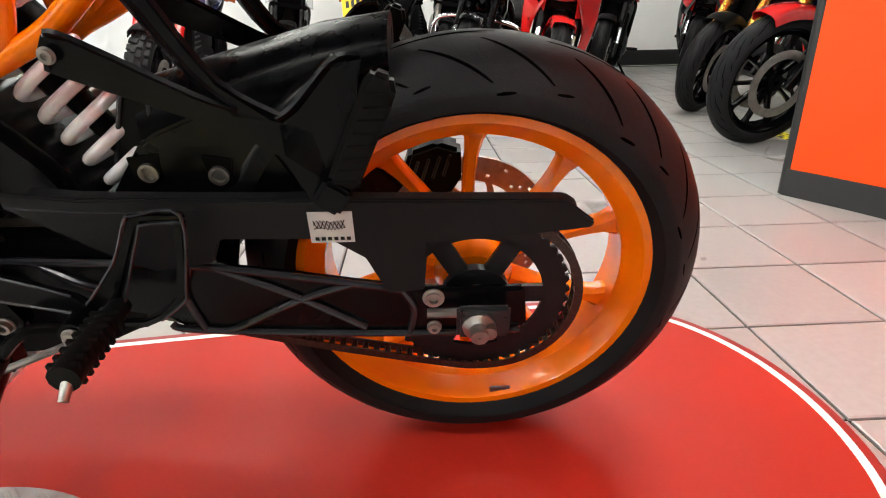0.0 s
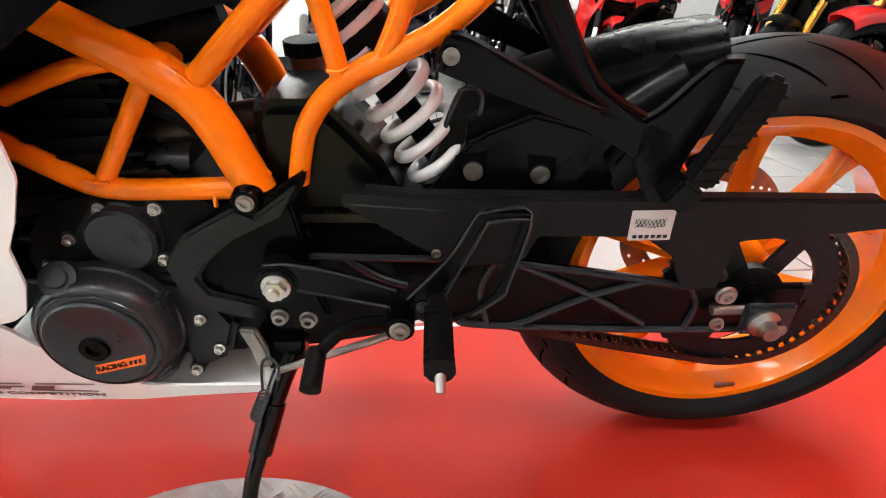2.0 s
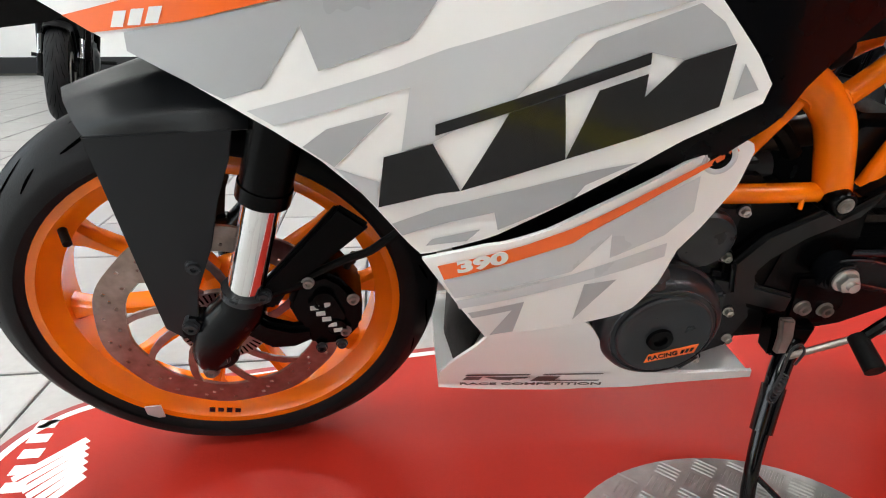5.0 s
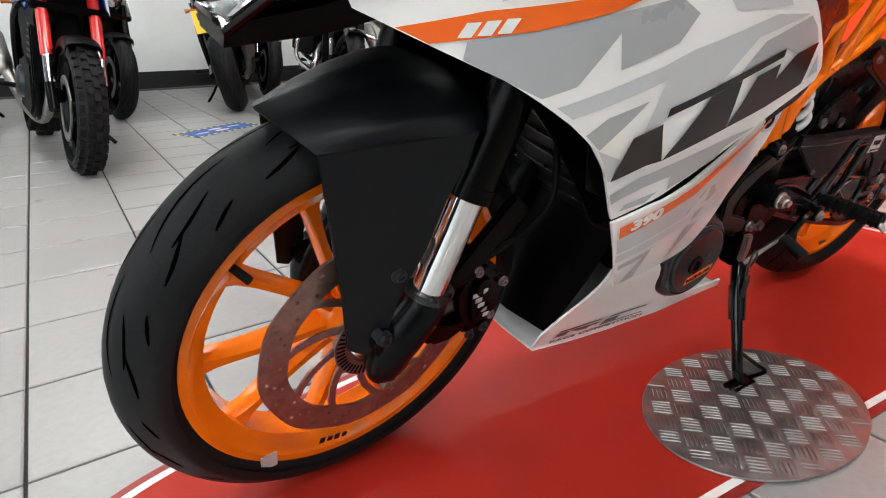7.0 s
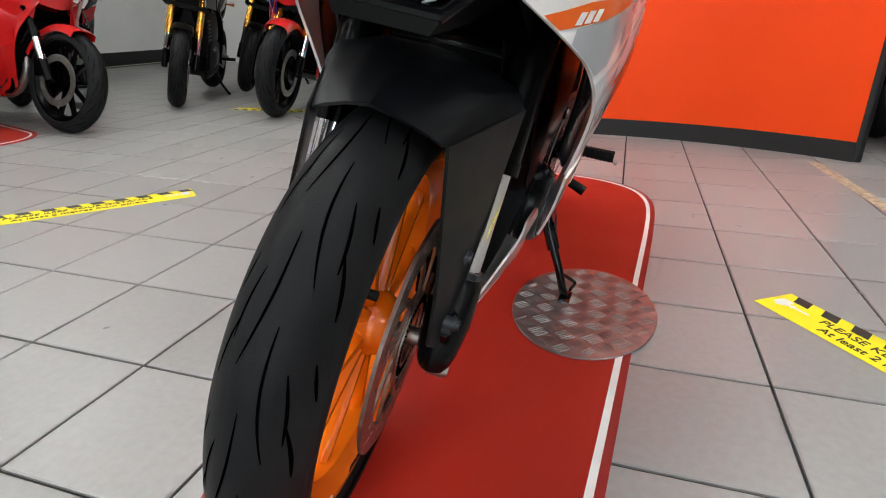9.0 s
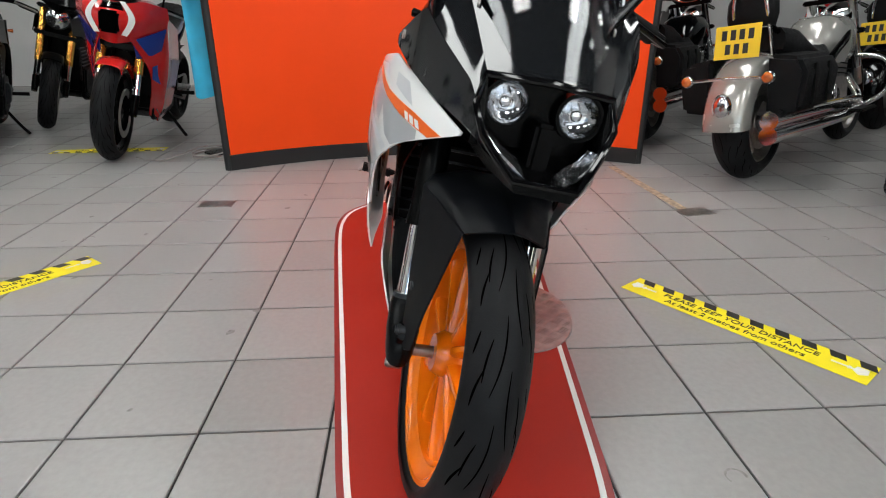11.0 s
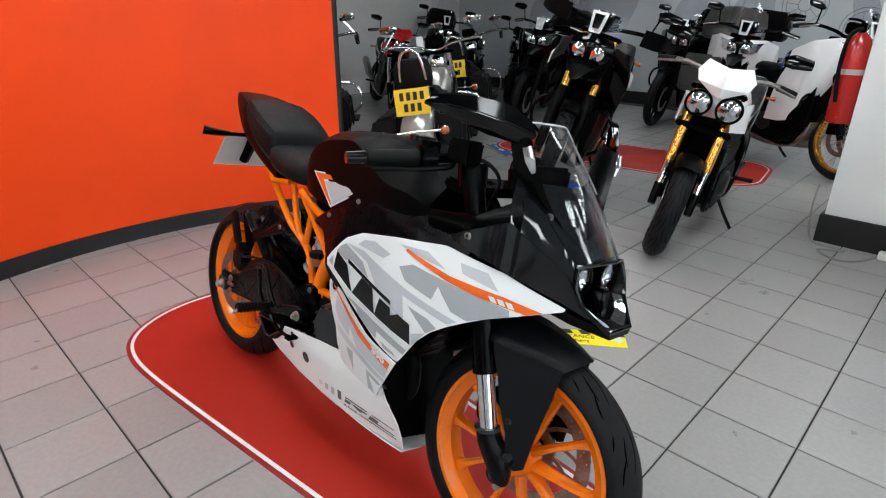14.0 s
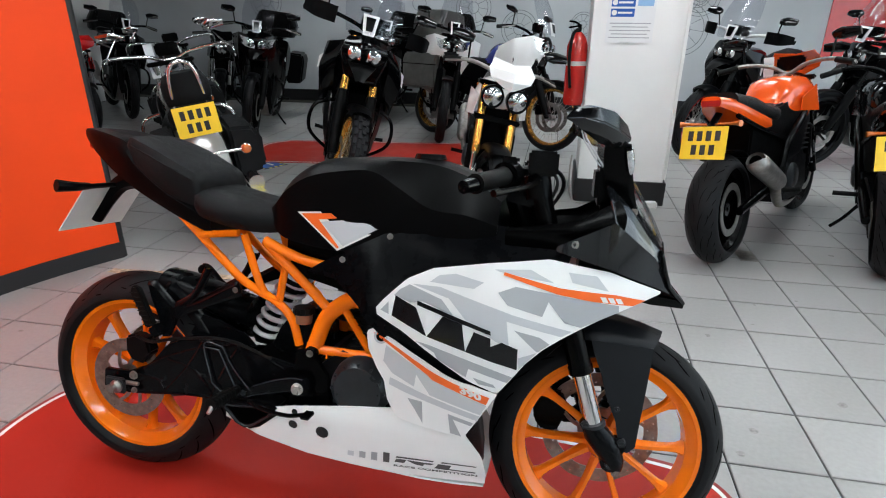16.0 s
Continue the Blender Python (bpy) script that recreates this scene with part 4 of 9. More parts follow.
for s in (-1, 1):
    for pts, r in FT:
        hp("frame_tube", tube([(x, s * y, z) for x, y, z in pts], r, 18, 6), FRAME_ORANGE, fr_ob, angle=60)
    hp("gusset", prism([(-0.606, 0.470), (-0.598, 0.500), (-0.575, 0.498), (-0.561, 0.478), (-0.573, 0.455), (-0.598, 0.455)], s * 0.088, s * 0.104), FRAME_ORANGE, fr_ob, bevel=0.004, angle=30)
    for a, b, c in (((-0.628, 0.592), (-0.618, 0.582), (-0.612, 0.568)), ((-0.672, 0.585), (-0.662, 0.580), (-0.655, 0.572)), ((-0.746, 0.485), (-0.735, 0.482), (-0.724, 0.481)), ((-0.492, 0.590), (-0.482, 0.589), (-0.472, 0.592))):
        hp("weld", tube([(a[0], s * 0.107, a[1]), (b[0], s * 0.109, b[1]), (c[0], s * 0.106, c[1])], 0.0022, 6), FRAME_ORANGE, fr_ob)
    hp("cable_tie_stub", cyl((-0.622, s * 0.106, 0.470), (-0.622, s * 0.108, 0.452), 0.0028, seg=8), FRAME_ORANGE, fr_ob)
    hp("frame_bolt", lathe([(s * 0.090, 0.0005), (s * 0.090, 0.0165), (s * 0.124, 0.0155), (s * 0.127, 0.013), (s * 0.127, 0.0005)], 24, True, Matrix.Translation((-0.585, 0, 0.466))), BLACKPL, fr_ob)
    hp("bolt_head", bolt((-0.585, s * 0.127, 0.466), s, 0.0075, 0.004), DULL, fr_ob)

# engine
eng = hp("engine", Geo().join(
    prism([(-0.86, 0.26), (-0.85, 0.40), (-0.79, 0.47), (-0.66, 0.49), (-0.58, 0.43), (-0.57, 0.27), (-0.64, 0.235), (-0.80, 0.225)], -0.104, 0.108),
    prism([(-0.88, 0.42), (-0.93, 0.60), (-0.80, 0.66), (-0.70, 0.60), (-0.69, 0.46)], -0.09, 0.09)), ENGBL, label="black and gunmetal single-cylinder engine", bevel=0.012)
for k in range(7):
    hp("cooling_fin", prism([(-0.895 - 0.004 * k, 0.45 + 0.022 * k), (-0.685, 0.47 + 0.018 * k), (-0.685, 0.474 + 0.018 * k), (-0.895 - 0.004 * k, 0.454 + 0.022 * k)], -0.098, 0.098), ENGBL, eng)
CC = (-0.769, 0, 0.309)
hp("clutch_cover", lathe([(-0.112, 0.0005), (-0.112, 0.081), (-0.124, 0.081), (-0.126, 0.078), (-0.138, 0.0775), (-0.148, 0.074), (-0.154, 0.068), (-0.1555, 0.060), (-0.1555, 0.0005)], 56, True, Matrix.Translation(CC)), GUN, eng, "gunmetal round engine cover")
hp("cover_ring", lathe([(-0.1545, 0.0595), (-0.1585, 0.0590), (-0.1605, 0.0565), (-0.1605, 0.0520), (-0.1595, 0.0500), (-0.1595, 0.0005), (-0.1545, 0.0005)], 56, True, Matrix.Translation(CC)), GUN, eng)
hp("rim_line", lathe([(-0.1538, 0.0665), (-0.1556, 0.0655), (-0.1560, 0.0640), (-0.1538, 0.0630)], 56, True, Matrix.Translation(CC)), RIBEDGE, eng)
hp("filler_plug", lathe([(-0.1590, 0.0005), (-0.1590, 0.0165), (-0.1635, 0.0155), (-0.1635, 0.0085), (-0.160, 0.0075), (-0.160, 0.0005)], 24, True, Matrix.Translation((-0.774, 0, 0.304))), BLACKPL, eng)
hp("cover_decal", prism([(-0.785, 0.2655), (-0.782, 0.2785), (-0.722, 0.2940), (-0.725, 0.2800)], -0.1606, -0.1590), ORANGEDEC, eng, "small orange printed band")
words("RACING", 0.0095, Matrix.Translation((-0.764, -0.1608, 0.2768)) @ Matrix.Rotation(radians(90), 4, "X") @ Matrix.Rotation(radians(14), 4, "Z") @ Matrix.Diagonal((1.05, 1.0, 1.0, 1.0)), BLACKDEC, "print", eng, bold=0.00025)
hp("decal_mark", Geo().join(*[prism([(-0.7425 + 0.0055 * k, 0.2795 + 0.0014 * k), (-0.7415 + 0.0055 * k, 0.2855 + 0.0014 * k), (-0.7380 + 0.0055 * k, 0.2862 + 0.0014 * k), (-0.7395 + 0.0055 * k, 0.2803 + 0.0014 * k)], -0.1614, -0.1604) for k in range(3)]), BLACKDEC, eng)
hp("cover_lug", prism([(-0.716, 0.352), (-0.694, 0.356), (-0.690, 0.316), (-0.700, 0.305), (-0.722, 0.303)], -0.140, -0.105), GUN, eng, bevel=0.004)
hp("cover_lug", prism([(-0.735, 0.236), (-0.708, 0.262), (-0.700, 0.255), (-0.725, 0.232)], -0.146, -0.105), GUN, eng, bevel=0.004)
hp("upper_cover", lathe([(-0.09, 0.0005), (-0.09, 0.042), (-0.104, 0.041), (-0.106, 0.0385), (-0.1155, 0.0375), (-0.1195, 0.0335), (-0.1195, 0.0005)], 44, True, Matrix.Translation((-0.729, 0, 0.416))), GUN, eng, "small round gunmetal cover")
hp("upper_casing", prism([(-0.803, 0.409), (-0.760, 0.462), (-0.676, 0.462), (-0.682, 0.383), (-0.704, 0.33), (-0.777, 0.33), (-0.84, 0.367)], -0.106, -0.085), ENGGR, eng, bevel=0.010)
hp("lower_casing", prism([(-0.71, 0.37), (-0.66, 0.36), (-0.63, 0.30), (-0.65, 0.245), (-0.70, 0.222), (-0.70, 0.30)], -0.119, -0.09), ENGGR, eng, bevel=0.008)
for x, yy, z in ((-0.744, 0.106, 0.451), (-0.687, 0.106, 0.450), (-0.788, 0.106, 0.414), (-0.823, 0.106, 0.378), (-0.692, 0.110, 0.389), (-0.710, 0.112, 0.344), (-0.670, 0.119, 0.310), (-0.658, 0.119, 0.264), (-0.693, 0.119, 0.230)):
    hp("bolt_boss", lathe([(-0.088, 0.0005), (-0.088, 0.0105), (-yy - 0.001, 0.0092), (-yy - 0.001, 0.0005)], 16, True, Matrix.Translation((x, 0, z))), ENGGR, eng)
    hp("bolt", Geo().join(puck((x, -yy - 0.001, z), 0.0068, 0, -0.0015, 16), lathe([(-yy - 0.002, 0.0005), (-yy - 0.002, 0.0054), (-yy - 0.008, 0.0052), (-yy - 0.0085, 0.0036), (-yy - 0.006, 0.0030), (-yy - 0.006, 0.0005)], 6, True, Matrix.Translation((x, 0, z)))), STEEL, eng)
hp("filler_spout", Geo().join(tube([(-0.800, -0.100, 0.352), (-0.796, -0.128, 0.376), (-0.793, -0.138, 0.384)], [0.024, 0.020, 0.017], 20)), GUN, eng)
hp("filler_cap", Geo().join(cyl((-0.7932, -0.1375, 0.3835), (-0.7915, -0.1435, 0.3895), 0.0185, seg=24), cyl((-0.7918, -0.1430, 0.3890), (-0.7906, -0.1465, 0.3925), 0.0115, 0.010, seg=20)), GUN, eng, "worn round filler cap")
hp("right_cover", lathe([(0.11, 0.0005), (0.11, 0.078), (0.135, 0.074), (0.150, 0.060), (0.152, 0.0005)], 40, True, Matrix.Translation((-0.72, 0, 0.395))), GUN, eng, "black round clutch cover with ribs")
for k in range(12):
    a = 2 * math.pi * k / 12
    hp("rib", box(-0.72 + 0.066 * math.cos(a), 0.142, 0.395 + 0.066 * math.sin(a), 0.006, 0.016, 0.006), GUN, eng)
SC = [(-0.694, 0.382), (-0.684, 0.397), (-0.663, 0.423), (-0.602, 0.458), (-0.583, 0.453), (-0.526, 0.491), (-0.525, 0.482), (-0.550, 0.444), (-0.578, 0.411), (-0.594, 0.383), (-0.598, 0.359), (-0.593, 0.293), (-0.657, 0.314), (-0.684, 0.332)]
spc = hp("sprocket_cover", prism(SC, -0.116, -0.095), MATTE, label="black angular sprocket cover", bevel=0.004)
hp("raised_edge", prism([(-0.689, 0.388), (-0.660, 0.426), (-0.599, 0.459), (-0.580, 0.449), (-0.532, 0.484), (-0.555, 0.446), (-0.609, 0.419), (-0.643, 0.390), (-0.656, 0.370), (-0.648, 0.352), (-0.592, 0.334), (-0.594, 0.305), (-0.654, 0.324), (-0.679, 0.342)], -0.125, -0.115), SATINGR, spc, "raised satin rim of the cover", bevel=0.004)
BRONZE = mat("heat_browned_pipe", (0.030, 0.020, 0.015), 0.35, 0.6, 25, 0.3, 0.1, spec=0.4)
RUST = mat("amber_fluid_bottle", (0.26, 0.10, 0.05), 0.35, 0, 25, 0.15, 0.05)
hp("intake_pipe", tube([(-0.796, -0.045, 0.472), (-0.729, -0.045, 0.500), (-0.679, -0.045, 0.512), (-0.631, -0.045, 0.518), (-0.578, -0.045, 0.525)], 0.019, 16), BRONZE, label="heat-browned metal pipe behind the frame")
hp("starter_motor", cyl((-0.695, -0.06, 0.484), (-0.651, -0.06, 0.483), 0.021, seg=20), GUN, label="grey cylinder behind the lower frame tube")
bot = hp("brake_reservoir", cyl((-0.549, 0.085, 0.529), (-0.549, 0.085, 0.554), 0.020, 0.022, 24), RUST, label="small amber brake fluid bottle with a ribbed black cap")
cap = hp("cap", cyl((-0.549, 0.085, 0.554), (-0.549, 0.085, 0.571), 0.025, seg=24), RUBBER, bot)
for k in range(12):
    hp("cap_rib", box(-0.549 + 0.025 * math.cos(k * 0.524), 0.085 + 0.025 * math.sin(k * 0.524), 0.562, 0.004, 0.004, 0.015), RUBBER, cap)
# inner dark bodies that close the middle of the bike
hp("airbox", loft([[(-0.50, y, z) for y, z in ((-0.085, 0.66), (0.085, 0.66), (0.075, 0.80), (-0.075, 0.80))], [(-0.70, y, z) for y, z in ((-0.10, 0.62), (0.10, 0.62), (0.10, 0.82), (-0.10, 0.82))], [(-0.95, y, z) for y, z in ((-0.12, 0.64), (0.12, 0.64), (0.12, 0.84), (-0.12, 0.84))]]), BLACKPL, label="black airbox under the tank")
hp("battery_box", prism([(-0.585, 0.42), (-0.580, 0.535), (-0.572, 0.548), (-0.560, 0.551), (-0.515, 0.550), (-0.502, 0.543), (-0.480, 0.520), (-0.452, 0.485), (-0.434, 0.445), (-0.430, 0.42)], -0.078, 0.040), SATINBL, label="rounded black battery box", bevel=0.014)
hp("exhaust_chamber", prism([(-0.62, 0.222), (-0.55, 0.226), (-0.47, 0.240), (-0.41, 0.268), (-0.375, 0.315), (-0.40, 0.405), (-0.62, 0.405)], -0.085, 0.085), ENGBL, label="black exhaust chamber under the pivot", bevel=0.01)
hp("throttle_body", Geo().join(cyl((-0.69, -0.05, 0.60), (-0.60, -0.03, 0.62), 0.03), cyl((-0.68, -0.065, 0.555), (-0.76, -0.065, 0.565), 0.016), tube([(-0.78, -0.070, 0.55), (-0.72, -0.070, 0.56), (-0.66, -0.066, 0.54), (-0.62, -0.060, 0.50)], 0.011, 8)), RUBBER)
for s in (-1, 1):
    hp("swingarm_pivot", prism([(-0.63, 0.41), (-0.585, 0.47), (-0.545, 0.47), (-0.535, 0.40), (-0.53, 0.30), (-0.60, 0.28), (-0.64, 0.33)], s * 0.095, s * 0.118), BLACKPL, bevel=0.003)

# rider peg brackets
for s in (-1, 1):
    yb = s * 0.140
    br = hp("foot_bracket", Geo().join(prism([(-0.590, 0.366), (-0.588, 0.392), (-0.572, 0.405), (-0.545, 0.404), (-0.497, 0.391), (-0.436, 0.365), (-0.424, 0.352), (-0.400, 0.345), (-0.398, 0.327), (-0.412, 0.320), (-0.437, 0.337), (-0.540, 0.366), (-0.565, 0.354)], yb - 0.005, yb + 0.005),
                                       cyl((-0.564, s * 0.118, 0.380), (-0.564, s * 0.150, 0.380), 0.0215, seg=24)), SATINBL, label="black cast rider foot bracket", bevel=0.003)
    hp("heel_guard", Geo().join(prism([(-0.432, 0.350), (-0.382, 0.410), (-0.358, 0.455), (-0.347, 0.463), (-0.299, 0.462), (-0.299, 0.453), (-0.340, 0.452), (-0.350, 0.440), (-0.400, 0.343)], yb - 0.004, yb + 0.004),
                                prism([(-0.310, 0.455), (-0.299, 0.455), (-0.317, 0.372), (-0.323, 0.354), (-0.355, 0.328), (-0.380, 0.316), (-0.408, 0.322), (-0.402, 0.330), (-0.376, 0.330), (-0.358, 0.338), (-0.336, 0.360), (-0.328, 0.376)], yb - 0.004, yb + 0.004)), SATINBL, br, "cut-out heel guard", bevel=0.003)
    for pts in (((-0.575, 0.402), (-0.545, 0.402), (-0.497, 0.389), (-0.440, 0.366)), ((-0.545, 0.369), (-0.437, 0.340), (-0.412, 0.324), (-0.400, 0.331), (-0.350, 0.436), (-0.340, 0.450), (-0.302, 0.452)), ((-0.428, 0.354), (-0.382, 0.408), (-0.357, 0.454), (-0.346, 0.461), (-0.301, 0.460), (-0.319, 0.372), (-0.325, 0.355), (-0.356, 0.330))):
        hp("rim_edge", tube([(a, s * 0.1445, c) for a, c in pts], 0.0019, 6, 4), RIBEDGE, br)
    hp("guard_bolt", bolt((-0.411, s * 0.145, 0.343), s, 0.0065, 0.003), GUN, br)
    hp("lower_web", prism([(-0.600, 0.365), (-0.535, 0.365), (-0.518, 0.315), (-0.535, 0.285), (-0.590, 0.290)], s * 0.110, s * 0.124), BLACKPL, br, bevel=0.004)
    hp("pivot_bolt", Geo().join(puck((-0.564, s * 0.150, 0.379), 0.0155, 0, s * 0.003, 24), lathe([(s * 0.152, 0.0005), (s * 0.152, 0.0125), (s * 0.161, 0.0122), (s * 0.162, 0.0085), (s * 0.162, 0.0005)], 6, True, Matrix.Translation((-0.564, 0, 0.379))), cyl((-0.564, s * 0.160, 0.379), (-0.564, s * 0.168, 0.379), 0.0065, seg=16)), STEEL, br, "zinc hexagon pivot nut")
    for x, z in ((-0.576, 0.316), (-0.544, 0.311)):
        hp("bolt", bolt((x, s * 0.122, z), s, 0.0085, 0.010), DULL, br)
    peg = hp("rider_peg", tube([(-0.395, s * 0.140, 0.350), (-0.395, s * 0.203, 0.354), (-0.394, s * 0.254, 0.357)], [0.011, 0.0140, 0.0150], 12, 4), RUBBER, label="ribbed black rider foot peg")
    for k in range(8):
        t = k / 7
        hp("rubber_rib", box(-0.395, s * (0.170 + 0.076 * t), 0.3525 + 0.004 * t, 0.029, 0.0058, 0.025), RUBBER, peg, bevel=0.001)
    hp("peg_feeler", cyl((-0.394, s * 0.250, 0.351), (-0.394, s * 0.266, 0.341), 0.006, 0.0045), DULL, peg)

# passenger peg brackets
for s in (-1, 1):
    y = s * 0.113
    pb = hp("passenger_bracket", Geo().join(
        prism([(-0.393, 0.606), (-0.383, 0.622), (-0.360, 0.616), (-0.27, 0.566), (-0.235, 0.553), (-0.168, 0.532), (-0.156, 0.471), (-0.224, 0.525), (-0.371, 0.588)], y - 0.005, y + 0.005),
        prism([(-0.310, 0.652), (-0.288, 0.650), (-0.247, 0.576), (-0.200, 0.540), (-0.240, 0.545)], y - 0.005, y + 0.005),
        prism([(-0.200, 0.538), (-0.180, 0.552), (-0.142, 0.594), (-0.118, 0.597), (-0.128, 0.556), (-0.150, 0.498), (-0.158, 0.452), (-0.180, 0.456), (-0.200, 0.500)], y - 0.005, y + 0.005)), SATINBL, label="black cast passenger peg bracket", bevel=0.0015)
    for pts in (((-0.380, 0.619), (-0.360, 0.613), (-0.27, 0.563), (-0.235, 0.550)), ((-0.388, 0.598), (-0.371, 0.590), (-0.224, 0.528), (-0.160, 0.474)), ((-0.308, 0.650), (-0.270, 0.585), (-0.238, 0.552)), ((-0.290, 0.650), (-0.249, 0.578), (-0.198, 0.543)),
                ((-0.198, 0.541), (-0.180, 0.553), (-0.142, 0.592), (-0.120, 0.595))):
        hp("flange", tube([(a, y, c) for a, c in pts], 0.0042, 6, 4, squash=2.2), SATINBL, pb)
    hp("bracket_bolt", bolt((-0.380, s * 0.124, 0.606), s, 0.0062, 0.004), DULL, pb, "bright bracket bolt")
    hp("folded_peg", prism([(-0.157, 0.492), (-0.130, 0.480), (-0.088, 0.573), (-0.090, 0.588), (-0.106, 0.594), (-0.116, 0.584)], s * 0.130, s * 0.147), RUBBER, pb, "folded black passenger peg", bevel=0.004)
    for k in range(8):
        t = k / 7
        hp("peg_rib", box(-0.138 + 0.038 * t, s * 0.1475, 0.492 + 0.082 * t, 0.024, 0.003, 0.003), RUBBER, pb, bevel=0.0008)
    hp("peg_hinge", box(-0.155, s * 0.132, 0.474, 0.030, 0.030, 0.030, Matrix.Translation((-0.155, 0, 0.474)) @ Matrix.Rotation(radians(35), 4, "Y") @ Matrix.Translation((0.155, 0, -0.474))), SATINBL, pb, bevel=0.004)

# gear lever, side stand
gl = hp("gear_lever", Geo().join(tube([(-0.436, -0.160, 0.334), (-0.470, -0.166, 0.341), (-0.496, -0.170, 0.333), (-0.528, -0.173, 0.302)], 0.007, 8), cyl((-0.436, -0.14, 0.334), (-0.436, -0.171, 0.334), 0.016, seg=20)), BLACKPL, label="black gear lever with a rubber toe piece")
hp("toe_rubber", tube([(-0.528, -0.168, 0.304), (-0.530, -0.213, 0.290)], [0.011, 0.012], 10), RUBBER, gl)
hp("lever_bolt", bolt((-0.436, -0.172, 0.334), -1, 0.009, 0.006), DULL, gl)
hp("link_rod", tube([(-0.585, -0.146, 0.250), (-0.45, -0.156, 0.312)], 0.0045, 8), DULL, gl, "thin steel link rod")
hp("selector_arm", Geo().join(prism([(-0.618, 0.318), (-0.598, 0.316), (-0.590, 0.286), (-0.590, 0.258), (-0.606, 0.258), (-0.609, 0.286)], -0.150, -0.140)), DULL, gl, "worn cast selector arm", bevel=0.003)
stn = hp("side_stand", Geo().join(tube([(-0.570, -0.126, 0.262), (-0.590, -0.152, 0.220), (-0.611, -0.188, 0.162), (-0.624, -0.214, 0.122), (-0.630, -0.236, 0.080), (-0.628, -0.250, 0.054)], [0.014, 0.0135, 0.0105, 0.0095, 0.0095, 0.010], 14, 6), tube([(-0.594, -0.158, 0.210), (-0.612, -0.190, 0.158)], [0.0155, 0.0145], 14)), GLOSSBL, label="black steel side stand, folded down")
hp("foot", prism([(-0.665, 0.048), (-0.60, 0.048), (-0.595, 0.060), (-0.66, 0.060)], -0.266, -0.236), GLOSSBL, stn, bevel=0.003)
hp("tang", tube([(-0.622, -0.222, 0.110), (-0.592, -0.25, 0.088), (-0.578, -0.262, 0.076), (-0.615, -0.256, 0.072)], 0.004, 6), GLOSSBL, stn)
hp("stand_bracket", prism([(-0.61, 0.29), (-0.55, 0.29), (-0.555, 0.245), (-0.60, 0.238)], -0.135, -0.105), BLACKPL, stn, bevel=0.004)
hp("return_spring", Geo().join(tube([(-0.598 - 0.0002 * k + 0.0062 * math.cos(k * 0.7), -0.170 - 0.00015 * k + 0.003 * math.sin(k * 0.7), 0.236 - 0.00042 * k + 0.0062 * math.sin(k * 0.7)) for k in range(64)], 0.0014, 6, 1, smooth=False), tube([(-0.600, -0.166, 0.240), (-0.596, -0.160, 0.275), (-0.586, -0.158, 0.283), (-0.578, -0.160, 0.272), (-0.582, -0.160, 0.250)], 0.0019, 6)), GUN, stn)

# ---- bodywork ----
_wx = ([-1.45, -1.40, -1.337, -1.25, -1.15, -1.05, -0.95, -0.78, -0.6], [0.055, 0.085, 0.122, 0.163, 0.195, 0.214, 0.220, 0.219, 0.20])
_sz = ([0.18, 0.30, 0.38, 0.45, 0.52, 0.60, 0.70, 0.80], [0.60, 0.74, 0.83, 0.89, 0.945, 1.0, 1.0, 0.93])


def ease(x, xs, ys):
    """Smooth curve through given stations."""
    x = min(max(x, xs[0]), xs[-1])
    i = min(max(int(np.searchsorted(xs, x)) - 1, 0), len(xs) - 2)
    h = xs[i + 1] - xs[i]
    t = (x - xs[i]) / h

    def slope(k):
        if k in (0, len(xs) - 1):
            return 0.0 if k else (ys[1] - ys[0]) / (xs[1] - xs[0])
        return (ys[k + 1] - ys[k - 1]) / (xs[k + 1] - xs[k - 1])
    return (2 * t ** 3 - 3 * t * t + 1) * ys[i] + (t ** 3 - 2 * t * t + t) * h * slope(i) + (3 * t * t - 2 * t ** 3) * ys[i + 1] + (t ** 3 - t * t) * h * slope(i + 1)


def flank(x, z):
    return ease(x, *_wx) * ease(z, *_sz)


def panel(top, bot, yf, nu=48, nv=14, thick=0.004, s=1):
    a, b = resample(top, nu), resample(bot, nu)
    v = []
    for i in range(nu):
        for j in range(nv):
            q = a[i] + (b[i] - a[i]) * j / (nv - 1)
            v.append((q[0], s * yf(q[0], q[1]), q[1]))
    f = [(i * nv + j, i * nv + j + 1, (i + 1) * nv + j + 1, (i + 1) * nv + j) for i in range(nu - 1) for j in range(nv - 1)]
    return shell(v, f, thick)


UP_TOP = [(-1.427, 0.700), (-1.30, 0.746), (-1.161, 0.771), (-1.03, 0.756), (-0.91, 0.735), (-0.855, 0.708), (-0.806, 0.660), (-0.786, 0.636)]
UP_BOT = [(-1.424, 0.694), (-1.361, 0.670), (-1.282, 0.641), (-1.243, 0.622), (-1.202, 0.600), (-1.163, 0.575), (-1.123, 0.538), (-1.078, 0.478), (-1.062, 0.460), (-0.996, 0.485), (-0.938, 0.522), (-0.890, 0.556), (-0.849, 0.587), (-0.788, 0.620)]
LO_TOP = [(-1.062, 0.458), (-1.003, 0.475), (-0.985, 0.477), (-0.967, 0.482), (-0.941, 0.491), (-0.900, 0.513), (-0.853, 0.536), (-0.812, 0.558), (-0.779, 0.573), (-0.769, 0.574), (-0.757, 0.568)]
